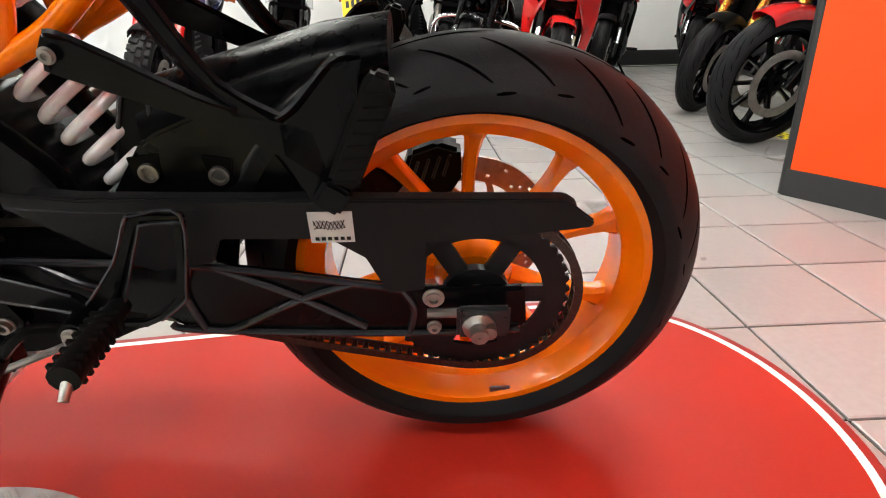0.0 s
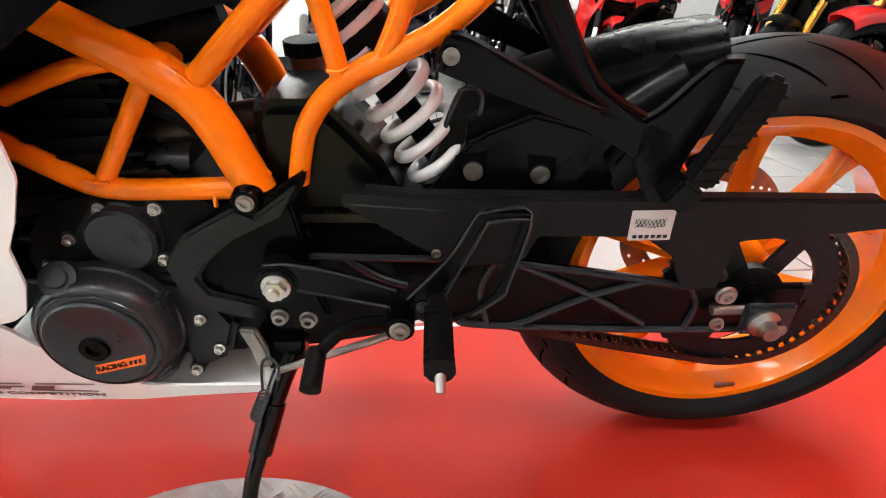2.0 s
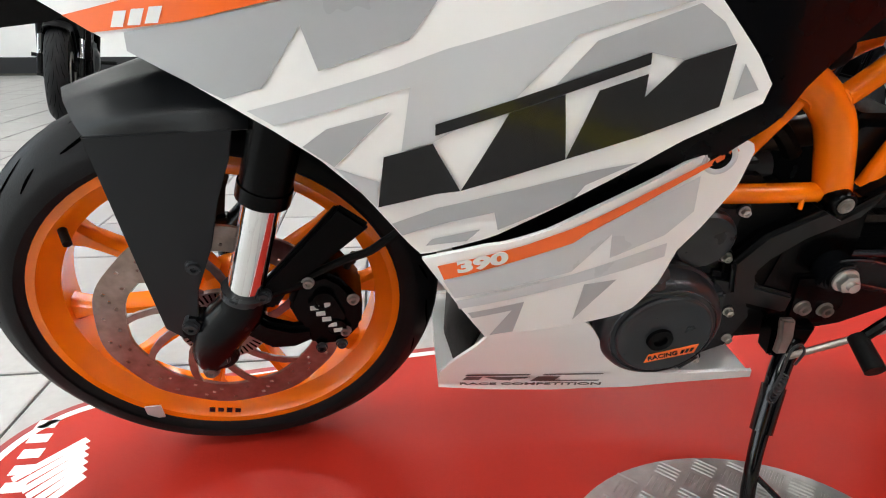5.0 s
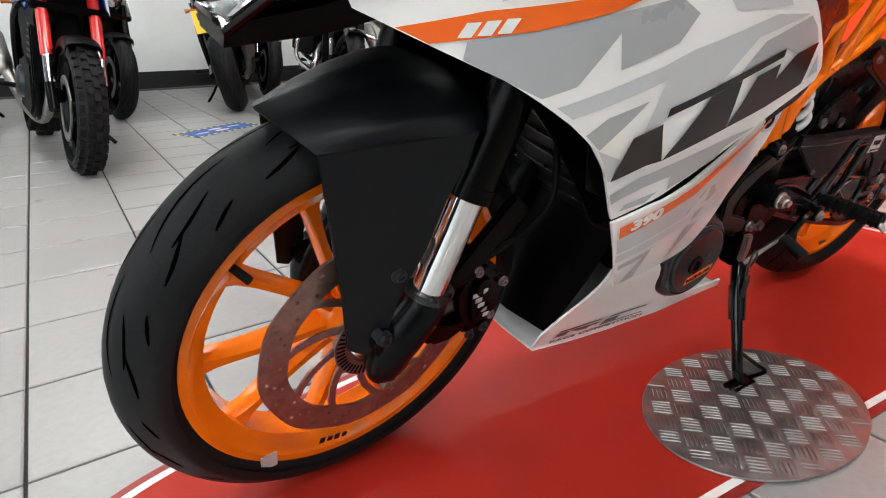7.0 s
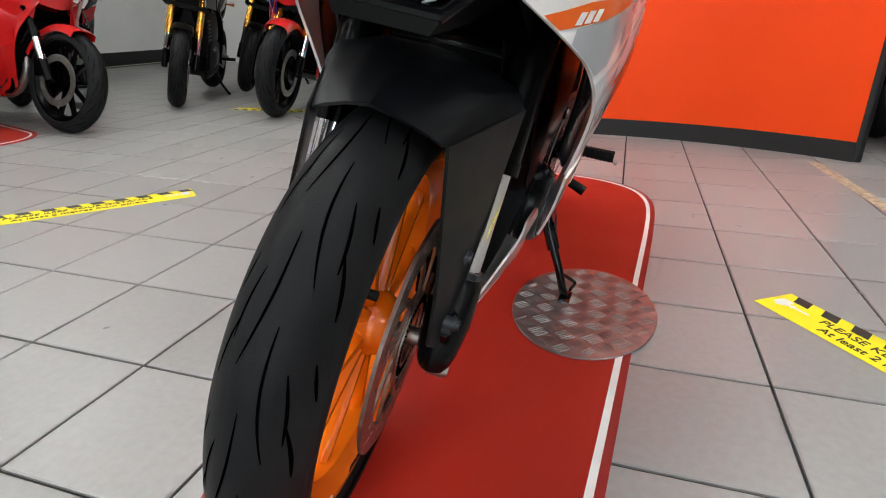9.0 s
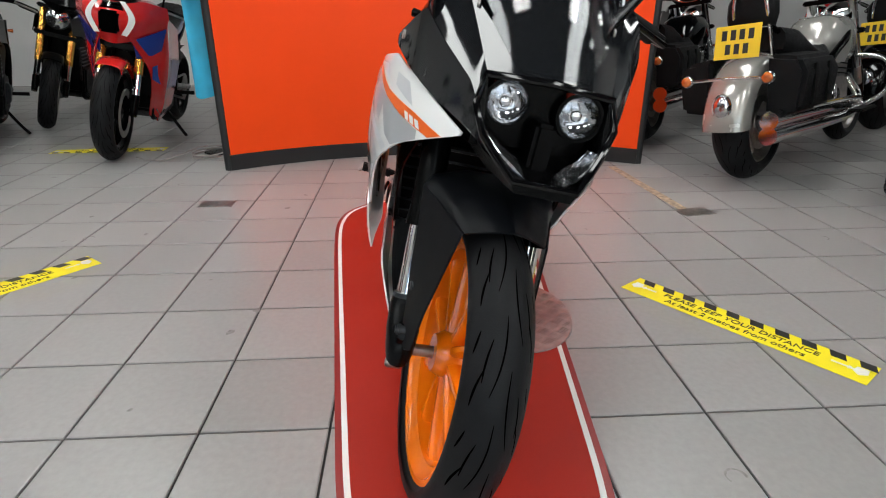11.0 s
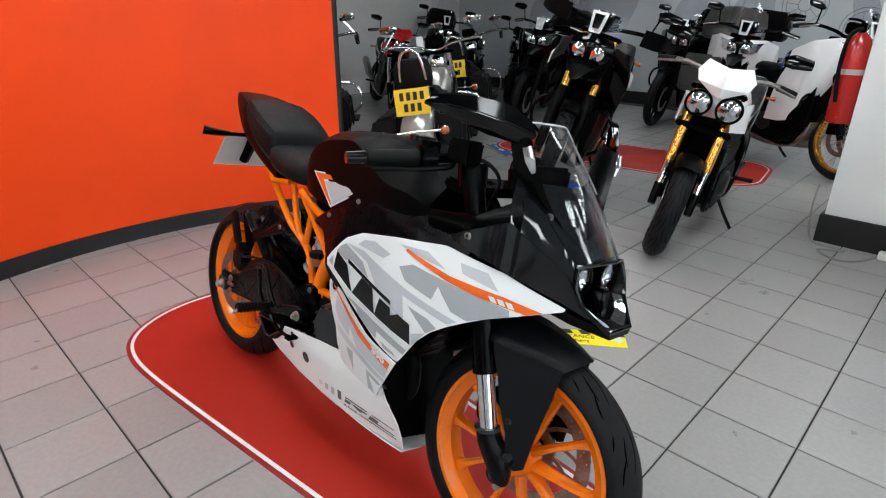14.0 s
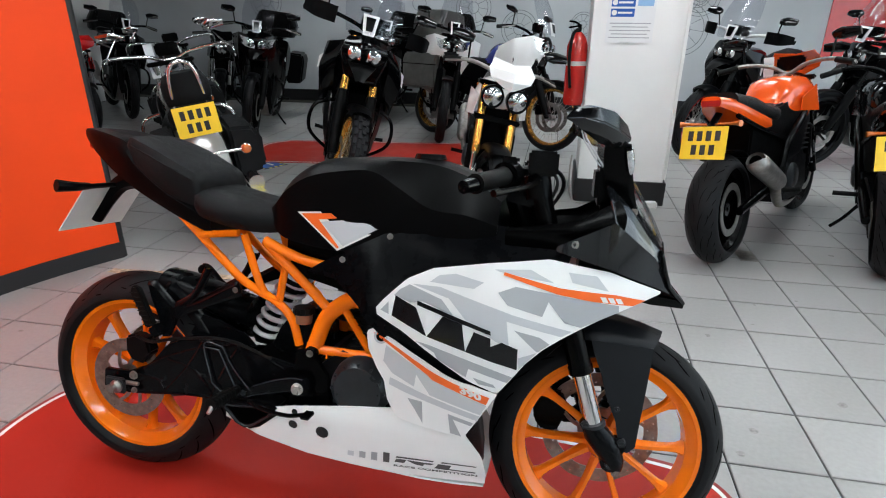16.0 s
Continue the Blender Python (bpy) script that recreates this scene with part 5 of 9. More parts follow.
LO_BOT = [(-0.990, 0.333), (-0.935, 0.340), (-0.868, 0.346), (-0.838, 0.351), (-0.821, 0.362), (-0.803, 0.400), (-0.796, 0.447), (-0.778, 0.476), (-0.756, 0.522), (-0.753, 0.560)]
BLACK_BLOCKS = [  # black shapes of the big mark, as laid on the left flank
    [(-1.109, 0.525), (-1.101, 0.577), (-1.054, 0.587), (-1.042, 0.561), (-1.029, 0.540)],
    [(-1.052, 0.604), (-0.891, 0.662), (-0.890, 0.653), (-1.052, 0.594)],
    [(-1.029, 0.540), (-0.999, 0.568), (-0.994, 0.615), (-0.952, 0.630), (-0.954, 0.594), (-0.943, 0.573)],
    [(-0.943, 0.573), (-0.926, 0.633), (-0.890, 0.646), (-0.889, 0.628), (-0.865, 0.656), (-0.827, 0.668), (-0.826, 0.619), (-0.885, 0.594)]]


def block_shape(q, s):
    """The band climbs to the rear on both flanks, but its shapes run from front to rear on the left alone."""
    if s < 0:
        return q
    out = []
    for x, z in q:
        v = z - 0.525 - 0.34 * (x + 1.109)
        x = -1.105 - 0.827 - x
        out.append((x, 0.525 + 0.34 * (x + 1.109) + v))
    return out


SHARDS1 = [
    [(-1.224, 0.617), (-1.087, 0.650), (-0.928, 0.697), (-0.864, 0.698), (-0.986, 0.663), (-0.990, 0.626), (-1.051, 0.602), (-1.055, 0.587), (-1.084, 0.581), (-1.075, 0.635), (-1.201, 0.605)],
    [(-1.149, 0.567), (-1.107, 0.552), (-1.110, 0.524), (-1.125, 0.541)],
    [(-1.300, 0.705), (-1.215, 0.724), (-1.205, 0.745), (-1.270, 0.738)],
    [(-1.020, 0.715), (-0.960, 0.728), (-0.925, 0.722), (-0.905, 0.706), (-1.000, 0.700)],
    [(-1.175, 0.722), (-1.120, 0.748), (-1.040, 0.744), (-1.050, 0.740), (-1.130, 0.728)]]
SHARDS2 = [
    [(-1.327, 0.673), (-1.229, 0.690), (-1.230, 0.678), (-1.221, 0.691), (-1.172, 0.699), (-1.161, 0.687), (-1.206, 0.636), (-1.244, 0.626), (-1.329, 0.659)],
    [(-1.160, 0.688), (-1.154, 0.649), (-1.075, 0.670), (-1.051, 0.696), (-1.090, 0.711), (-1.172, 0.699)],
    [(-0.933, 0.670), (-0.861, 0.696), (-0.860, 0.663), (-0.840, 0.683), (-0.827, 0.668), (-0.865, 0.656), (-0.891, 0.662), (-0.960, 0.637)],
    [(-0.815, 0.653), (-0.797, 0.632), (-0.816, 0.624)],
    [(-1.177, 0.587), (-1.152, 0.603), (-1.094, 0.616), (-1.149, 0.568)],
    [(-1.096, 0.505), (-1.001, 0.535), (-0.912, 0.562), (-0.879, 0.569), (-0.927, 0.542), (-0.928, 0.530), (-0.992, 0.495), (-0.997, 0.516), (-1.085, 0.490)],
    [(-1.060, 0.475), (-1.053, 0.483), (-1.008, 0.496), (-1.020, 0.481)]]
LOW1 = [
    [(-1.041, 0.430), (-0.917, 0.473), (-0.903, 0.485), (-0.802, 0.539), (-0.795, 0.498), (-0.818, 0.471), (-0.872, 0.448), (-0.877, 0.480), (-0.910, 0.434), (-1.028, 0.404)],
    [(-1.027, 0.400), (-0.909, 0.430), (-0.812, 0.460), (-0.809, 0.441), (-0.847, 0.429), (-0.913, 0.413), (-1.023, 0.387)]]
LOW2 = [
    [(-0.892, 0.413), (-0.856, 0.415), (-0.875, 0.386), (-0.893, 0.354)],
    [(-1.013, 0.380), (-0.954, 0.394), (-0.960, 0.342), (-0.986, 0.338), (-0.966, 0.381), (-1.008, 0.371)]]
STRIPE_LO = [(-1.047, 0.451), (-0.963, 0.476), (-0.921, 0.492), (-0.908, 0.498), (-0.799, 0.555), (-0.777, 0.568), (-0.771, 0.563), (-0.797, 0.549), (-0.902, 0.486), (-0.916, 0.474), (-1.040, 0.432)]
STRIPE_UP = [(-1.390, 0.682), (-1.361, 0.671), (-1.264, 0.684), (-1.184, 0.699), (-1.06, 0.734), (-1.062, 0.740), (-1.190, 0.712), (-1.313, 0.698)]


def flank_low(x, z):
    return ease(x, [-1.07, -1.0, -0.9, -0.8, -0.74], [0.2115, 0.216, 0.209, 0.194, 0.186]) * ease(z, [0.18, 0.30, 0.38, 0.45, 0.52, 0.60], [0.62, 0.77, 0.86, 0.915, 0.955, 0.985])


def swung(g, s):
    """The fairing's tips: the left one stands a little wider and further back than the right one."""
    out, back, drop = (-0.17, 0.14, 0.03) if s < 0 else (0.0, 0.085, 0.0)
    g.v = [(x + back * max(0.0, -1.05 - x), y + out * max(0.0, -1.05 - x), z - drop * max(0.0, -1.05 - x)) for x, y, z in g.v]
    return g


for s in (-1, 1):
    uf = hp("side_fairing", swung(panel(UP_TOP, UP_BOT, flank, s=s), s), WHITE, label="white upper side fairing with grey shards and a black mark")
    lf = hp("lower_fairing", panel(LO_TOP, LO_BOT, flank_low, s=s), WHITE, label="white lower side fairing with grey shards and an orange stripe")
    for shapes, m2, to, yf in ((SHARDS1, GREY1, uf, flank), (SHARDS2, GREY2, uf, flank), (LOW1, GREY1, lf, flank_low), (LOW2, GREY2, lf, flank_low)):
        for k, q in enumerate(shapes):
            hp("grey_shard", swung(decal(q, yf, 0.0012 + 0.0001 * k, s), s), m2, to)
    for q in BLACK_BLOCKS:
        hp("black_mark", swung(decal(block_shape(q, s), flank, 0.0026, s), s), BLACKDEC, uf)
    hp("orange_stripe", swung(decal(STRIPE_UP, flank, 0.0024, s), s), ORANGEDEC, uf, "orange pinstripe")
    hp("orange_stripe", decal(STRIPE_LO, flank_low, 0.0024, s), ORANGEDEC, lf, "orange stripe")
    hp("white_mark", swung(Geo().join(*[decal([(-1.338 + 0.018 * k, 0.6765 + 0.0022 * k), (-1.330 + 0.018 * k, 0.6885 + 0.0022 * k), (-1.317 + 0.018 * k, 0.6895 + 0.0022 * k), (-1.325 + 0.018 * k, 0.6775 + 0.0022 * k)], flank, 0.0032, s) for k in range(3)]), s), WHITEPR, uf)
    wd = words("390", 0.0225, Matrix(), WHITEPR, "print", lf, bold=0.0011)
    for v in wd.data.vertices:
        x = -1.004 - s * (v.co.x * 1.45 - 0.15 * v.co.y)
        z = 0.4555 + 0.27 * (x + 1.004) + v.co.y * 0.92
        v.co = (x, s * (flank_low(x, z) + 0.0030 + max(0.0, v.co.z)), z)
    y = flank_low(-0.789, 0.557)
    seat_ring = hp("fairing_bolt", lathe([(s * (y - 0.002), 0.0115), (s * (y - 0.002), 0.0170), (s * (y + 0.0022), 0.0165), (s * (y + 0.0030), 0.0145), (s * (y + 0.0018), 0.0115)], 28, True, Matrix.Translation((-0.789, 0, 0.557))), GREY1, lf, "dark bolt in a pale pressed ring")
    hp("bolt_head", lathe([(s * (y - 0.002), 0.0005), (s * (y - 0.002), 0.0117), (s * (y + 0.0012), 0.0117), (s * (y + 0.0012), 0.0088), (s * (y + 0.0030), 0.0085), (s * (y + 0.0030), 0.0048), (s * y, 0.0045), (s * y, 0.0005)], 24, True, Matrix.Translation((-0.789, 0, 0.557))), BLACKPL, seat_ring)
    # black flank under the tank, seen through the slit as well
    COV_T = [(-1.20, 0.79), (-1.08, 0.825), (-0.95, 0.825), (-0.80, 0.800), (-0.68, 0.738), (-0.62, 0.705), (-0.58, 0.68)]
    COV_B = [(-1.10, 0.500), (-1.003, 0.458), (-0.90, 0.492), (-0.80, 0.546), (-0.735, 0.620), (-0.66, 0.672), (-0.60, 0.675)]

    def cover_y(x, z):
        fold = max(0.0, 1 - abs(z - 0.802 - 0.25 * (x + 0.829)) / 0.035) * min(1, max(0, (-0.72 - x) / 0.1))
        deep = 0.128 + 0.010 * fold + 0.075 * min(1, max(0, (0.81 - z) / 0.2)) ** 0.8 * min(1, max(0, (-0.56 - x) / 0.2)) - (0.02 if z < 0.6 else 0.0) * min(1, (0.6 - z) / 0.06 if z < 0.6 else 0)
        return min(deep, flank(x, z) - 0.014) if x < -0.85 else deep
    hp("side_cover", panel(COV_T, COV_B, cover_y, 40, 16, 0.004, s), SIDEBL, label="satin black side cover")
    for x, z in ((-0.789, 0.782), (-0.677, 0.719)):
        hp("cover_bolt", bolt((x, s * (cover_y(x, z) + 0.001), z), s, 0.006, 0.004), DULL)
# belly pan: two flanks and a floor
BR_T = [(-1.041, 0.215), (-1.032, 0.262), (-1.005, 0.305), (-0.975, 0.350), (-0.868, 0.376), (-0.70, 0.356), (-0.543, 0.332), (-0.45, 0.312), (-0.365, 0.288)]
BR_B = [(-1.040, 0.182), (-1.00, 0.181), (-0.95, 0.180), (-0.90, 0.180), (-0.80, 0.182), (-0.70, 0.187), (-0.58, 0.198), (-0.45, 0.228), (-0.362, 0.272)]
BL_T = [(-1.036, 0.212), (-1.022, 0.241), (-0.992, 0.285), (-0.965, 0.340), (-0.890, 0.345), (-0.858, 0.322), (-0.841, 0.291), (-0.806, 0.240), (-0.780, 0.225), (-0.746, 0.216), (-0.706, 0.213), (-0.612, 0.212)]
BL_B = [(-1.036, 0.171), (-1.005, 0.170), (-0.97, 0.169), (-0.93, 0.170), (-0.876, 0.172), (-0.840, 0.176), (-0.785, 0.182), (-0.75, 0.186), (-0.708, 0.190), (-0.66, 0.193), (-0.607, 0.196)]


def belly_y(x, z):
    u, k = min(1, max(0, (z - 0.175) / 0.14)), min(1, max(0, (x + 1.07) / 0.3))
    return (0.120 + 0.035 * k) * (0.80 + 0.20 * u) + 0.026 * u * (1 - k)


# two slanted letters cut by a slit: stations along and up the mark
RC_SHAPES = [[(0.02, 0.78), (0.03, 1.0), (0.49, 1.0), (0.47, 0.82)], [(0.0, 0.18), (0.03, 0.66), (0.15, 0.66), (0.12, 0.18)], [(0.15, 0.66), (0.36, 0.60), (0.49, 0.62), (0.45, 0.38), (0.37, 0.38), (0.35, 0.10), (0.26, 0.18), (0.19, 0.45)],
             [(0.57, 0.82), (0.58, 1.0), (1.0, 1.0), (0.99, 0.86)], [(0.49, 0.0), (0.54, 0.66), (0.70, 0.66), (0.66, 0.0)], [(0.66, 0.0), (0.665, 0.16), (0.99, 0.16), (0.98, 0.0)]]
bp = hp("belly_pan", panel(BR_T, BR_B, belly_y, 40, 12, 0.004, 1), WHITE, label="white belly pan with a dark printed mark")
hp("left_flank", panel(BL_T, BL_B, belly_y, 40, 12, 0.004, -1), WHITE, bp)
hp("pan_floor", surf([[(x, -belly_y(x, 0.180) + 0.001, z) for x, z in BL_B], [(x, 0, z - 0.012) for x, z in BL_B], [(x, belly_y(x, 0.180) - 0.001, z) for x, z in BL_B]], 20, 9, 0.004), WHITE, bp)
hp("pan_floor", surf([[(-0.60, 0.02, 0.190), (-0.45, 0.02, 0.226), (-0.362, 0.03, 0.270)], [(-0.60, 0.124, 0.194), (-0.45, 0.128, 0.228), (-0.362, 0.13, 0.272)]], 12, 4, 0.004), WHITE, bp)
for x, z, r in ((-0.560, 0.320, 0.008), (-0.552, 0.282, 0.012), (-0.630, 0.272, 0.017)):
    hp("pan_hole", decal([(x + r * math.cos(a), z + r * math.sin(a)) for a in (2 * math.pi * k / 20 for k in range(20))], belly_y, 0.0014, 1, 0.006), BLACKDEC, bp)
for s in (-1, 1):
    a0, a1, zb, rise, tall = (-1.005, -0.818, 0.1890, 0.052, 0.0200) if s < 0 else (-0.816, -1.020, 0.212, 0.0, 0.0230)
    for q in RC_SHAPES:
        hp("dark_mark", decal([(a0 + (a1 - a0) * u, zb + rise * abs(a1 - a0) * (u if s < 0 else 0) + tall * v2) for u, v2 in q], belly_y, 0.0012, s), DARKDEC, bp)
    wd = words("RACE COMPETITION", 0.0125, Matrix(), DARKDEC, "print", bp, bold=0.0002)
    half = max(v.co.x for v in wd.data.vertices)
    for v in wd.data.vertices:
        x = (a0 + a1) / 2 - s * v.co.x / half * abs(a1 - a0) * 0.51
        z = zb - 0.0072 + (rise * (x - a0) if s < 0 else 0) + v.co.y * (0.62 if s > 0 else 0.70)
        v.co = (x, s * (belly_y(x, z) + 0.0012 + max(0.0, v.co.z)), z)
    if s > 0:
        for k in range(4):
            x, tall = -0.793 + 0.031 * k, 0.030 - 0.004 * k
            hp("grey_bar", decal([(x - 0.010, 0.212 + 0.001 * k), (x - 0.012, 0.212 + tall), (x + 0.004, 0.212 + tall), (x + 0.006, 0.212 + 0.001 * k)], belly_y, 0.0012, s), (DARKDEC, GREY2, GREY2, GREY1)[k], bp)
# dark sheet added to hide the lit inside of the far flank
hp("heat_shield", surf([[(-1.010, -0.094, 0.195), (-1.022, 0, 0.185), (-1.010, 0.094, 0.195)], [(-0.985, -0.120, 0.300), (-1.000, 0, 0.300), (-0.985, 0.120, 0.300)], [(-0.950, -0.130, 0.400), (-0.970, 0, 0.400), (-0.950, 0.130, 0.400)]], 16, 12, 0.004), MATTE, bp, "dark filler sheet added inside the pan's mouth")
# exhaust tip on the right
ex = hp("exhaust", Geo().join(tube([(-0.62, 0.06, 0.26), (-0.52, 0.09, 0.262), (-0.45, 0.105, 0.27)], [0.040, 0.040, 0.030], 16)), MATTE, label="black under-belly exhaust")
hp("exhaust_tip", prism([(-0.345, 0.312), (-0.372, 0.330), (-0.500, 0.336), (-0.524, 0.326), (-0.505, 0.296), (-0.462, 0.262), (-0.425, 0.248), (-0.392, 0.262)], 0.105, 0.160), MATTE, ex, "black cast exhaust outlet", bevel=0.008)
hp("outlet", prism([(-0.378, 0.308), (-0.480, 0.316), (-0.490, 0.306), (-0.440, 0.272), (-0.412, 0.272)], 0.1585, 0.1612), SHADEBL, ex)
hp("outlet_rim", tube([(x, 0.161, z) for x, z in ((-0.370, 0.310), (-0.420, 0.316), (-0.482, 0.321), (-0.496, 0.306), (-0.468, 0.284), (-0.440, 0.266), (-0.410, 0.266), (-0.388, 0.288))], 0.0030, 8, 4, closed=True), RIBEDGE, ex)
# brake pedal and master cylinder on the right
bpd = hp("brake_pedal", tube([(-0.44, 0.165, 0.335), (-0.48, 0.172, 0.322), (-0.55, 0.176, 0.318), (-0.60, 0.178, 0.330)], 0.0055, 8), BLACKPL, label="black rear brake pedal")
hp("pedal_pad", box(-0.61, 0.190, 0.335, 0.024, 0.036, 0.010), BLACKPL, bpd, bevel=0.003)
# tank
TK = [(-0.455, 0.795, 0.825, 0.080, 0.6), (-0.485, 0.765, 0.862, 0.108, 0.7), (-0.52, 0.750, 0.902, 0.122, 0.78), (-0.58, 0.74, 0.940, 0.130, 0.82), (-0.66, 0.735, 0.952, 0.136, 0.86), (-0.74, 0.745, 0.956, 0.139, 0.86),
      (-0.81, 0.76, 0.957, 0.142, 0.66), (-0.88, 0.77, 0.952, 0.144, 0.45), (-0.96, 0.78, 0.925, 0.142, 0.44), (-1.03, 0.79, 0.875, 0.13, 0.4)]
rings = []
for x, z0, z1, w, c in TK:
    sec = [(1.0, 0.0), (1.03, c * 0.5), (1.02, c), (0.82, c + (1 - c) * 0.5), (0.62, 0.97), (0.30, 1.0), (0.0, 1.0)]
    half = [(w * a, z0 + (z1 - z0) * b) for a, b in sec]
    rings.append([(x, y, z) for y, z in half] + [(x, -y, z) for y, z in reversed(half[:-1])])
rr = []
for j in range(len(rings[0])):
    rr.append(smooth_line([r[j] for r in rings], 4))
rings = [[rr[j][i] for j in range(len(rr))] for i in range(len(rr[0]))]
tk = hp("tank", loft(rings), MATTE, label="satin black fuel tank", angle=16)
for s in (-1, 1):
    tky = lambda x, z: 0.1315 + 0.006 * min(1, max(0, (-0.55 - x) / 0.2))
    hp("tank_decal", decal([(-0.555, 0.820), (-0.72, 0.834), (-0.796, 0.811), (-0.657, 0.735)], tky, 0.0035, s, 0.05), WHITEPR, tk)
    hp("tank_decal", decal([(-0.565, 0.817), (-0.718, 0.829), (-0.735, 0.823), (-0.61, 0.806), (-0.662, 0.744), (-0.657, 0.741)], tky, 0.0045, s, 0.05), ORANGEDEC, tk, "orange tank sticker")
    hp("tank_decal", decal([(-0.615, 0.801), (-0.735, 0.818), (-0.780, 0.808), (-0.672, 0.748)], tky, 0.0046, s, 0.05), GREY1, tk, "grey tank sticker")
hp("filler_cap", lathe([(0.0, 0.0005), (0.0, 0.04), (0.012, 0.036), (0.012, 0.0005)], 24, True, Matrix.Translation((-0.84, 0, 0.957)) @ Matrix.Rotation(radians(90), 4, "X")), BLACKPL, tk, bevel=0.001)
# seats and tail
def saddle(stations, sec):
    rings = []
    for x, z0, z1, w in stations:
        half = [(w * a, z0 + (z1 - z0) * b) for a, b in sec]
        rings.append([(x, y, z) for y, z in half] + [(x, -y, z) for y, z in reversed(half[:-1])])
    rr = [smooth_line([r[j] for r in rings], 4) for j in range(len(rings[0]))]
    return loft([[rr[j][i] for j in range(len(rr))] for i in range(len(rr[0]))])


SEC = [(0.9, 0.0), (1.0, 0.3), (0.97, 0.65), (0.80, 0.90), (0.45, 0.99), (0.0, 1.0)]
SEC2 = [(0.92, 0.0), (1.0, 0.35), (1.0, 0.74), (0.90, 0.92), (0.55, 0.985), (0.0, 1.0)]
hp("rider_seat", saddle([(-0.51, 0.76, 0.832, 0.085), (-0.44, 0.755, 0.826, 0.115), (-0.36, 0.765, 0.834, 0.130), (-0.29, 0.78, 0.850, 0.128), (-0.262, 0.79, 0.862, 0.115)], SEC), SEAT, label="black vinyl rider seat", angle=60)
pil = hp("pillion_seat", saddle([(-0.276, 0.80, 0.866, 0.098), (-0.262, 0.805, 0.893, 0.112), (-0.20, 0.825, 0.926, 0.121), (-0.14, 0.845, 0.954, 0.119), (-0.075, 0.87, 0.976, 0.108), (-0.06, 0.88, 0.972, 0.100)], SEC2), SEAT, label="black vinyl pillion seat", angle=35)
hp("seam", tube([(-0.268, 0.100, 0.876), (-0.20, 0.1215, 0.902), (-0.14, 0.1195, 0.928), (-0.075, 0.1085, 0.950)], 0.0012, 6, 4), RUBBER, pil)
hp("seam", tube([(-0.268, -0.100, 0.876), (-0.20, -0.1215, 0.902), (-0.14, -0.1195, 0.928), (-0.075, -0.1085, 0.950)], 0.0012, 6, 4), RUBBER, pil)
hp("tail_cowl", saddle([(-0.30, 0.735, 0.79, 0.105), (-0.19, 0.785, 0.845, 0.114), (-0.10, 0.83, 0.915, 0.114), (-0.065, 0.85, 0.962, 0.112), (-0.005, 0.882, 0.980, 0.098), (0.06, 0.925, 0.988, 0.078), (0.105, 0.958, 0.988, 0.055)], SEC2), MATTE, label="black tail cowl", angle=35)
hp("tail_lamp", box(0.098, 0, 0.945, 0.02, 0.09, 0.025), REDLENS, label="red tail lamp", bevel=0.004)
ph = hp("plate_holder", Geo().join(tube([(-0.02, 0, 0.86), (0.045, 0, 0.842), (0.095, 0, 0.795), (0.142, 0, 0.733)], [0.03, 0.025, 0.022, 0.02], 8), cyl((0.055, -0.13, 0.836), (0.055, 0.13, 0.836), 0.007)), MATTE, label="black number plate holder")
q = [(0.158, 0.11, 0.708), (0.158, -0.11, 0.708), (0.062, -0.11, 0.836), (0.062, 0.11, 0.836)]
nrm = Vector((0.128, 0, 0.098)).normalized() * 0.003
hp("number_plate", Geo().add([Vector(p) for p in q] + [Vector(p) + nrm for p in q], [(0, 1, 2, 3), (7, 6, 5, 4), (0, 4, 5, 1), (1, 5, 6, 2), (2, 6, 7, 3), (3, 7, 4, 0)]), WHITEPR, ph, "pale grey back of the number plate")
for s in (-1, 1):
    hp("indicator", tube([(0.062, s * 0.10, 0.836), (0.058, s * 0.15, 0.838), (0.072, s * 0.19, 0.842)], [0.009, 0.012, 0.016], 8), MATTE, ph, "black rear indicator")

# ---- front end ----
def fork_x(z):
    return -1.323 + (z - 0.25) * 0.325


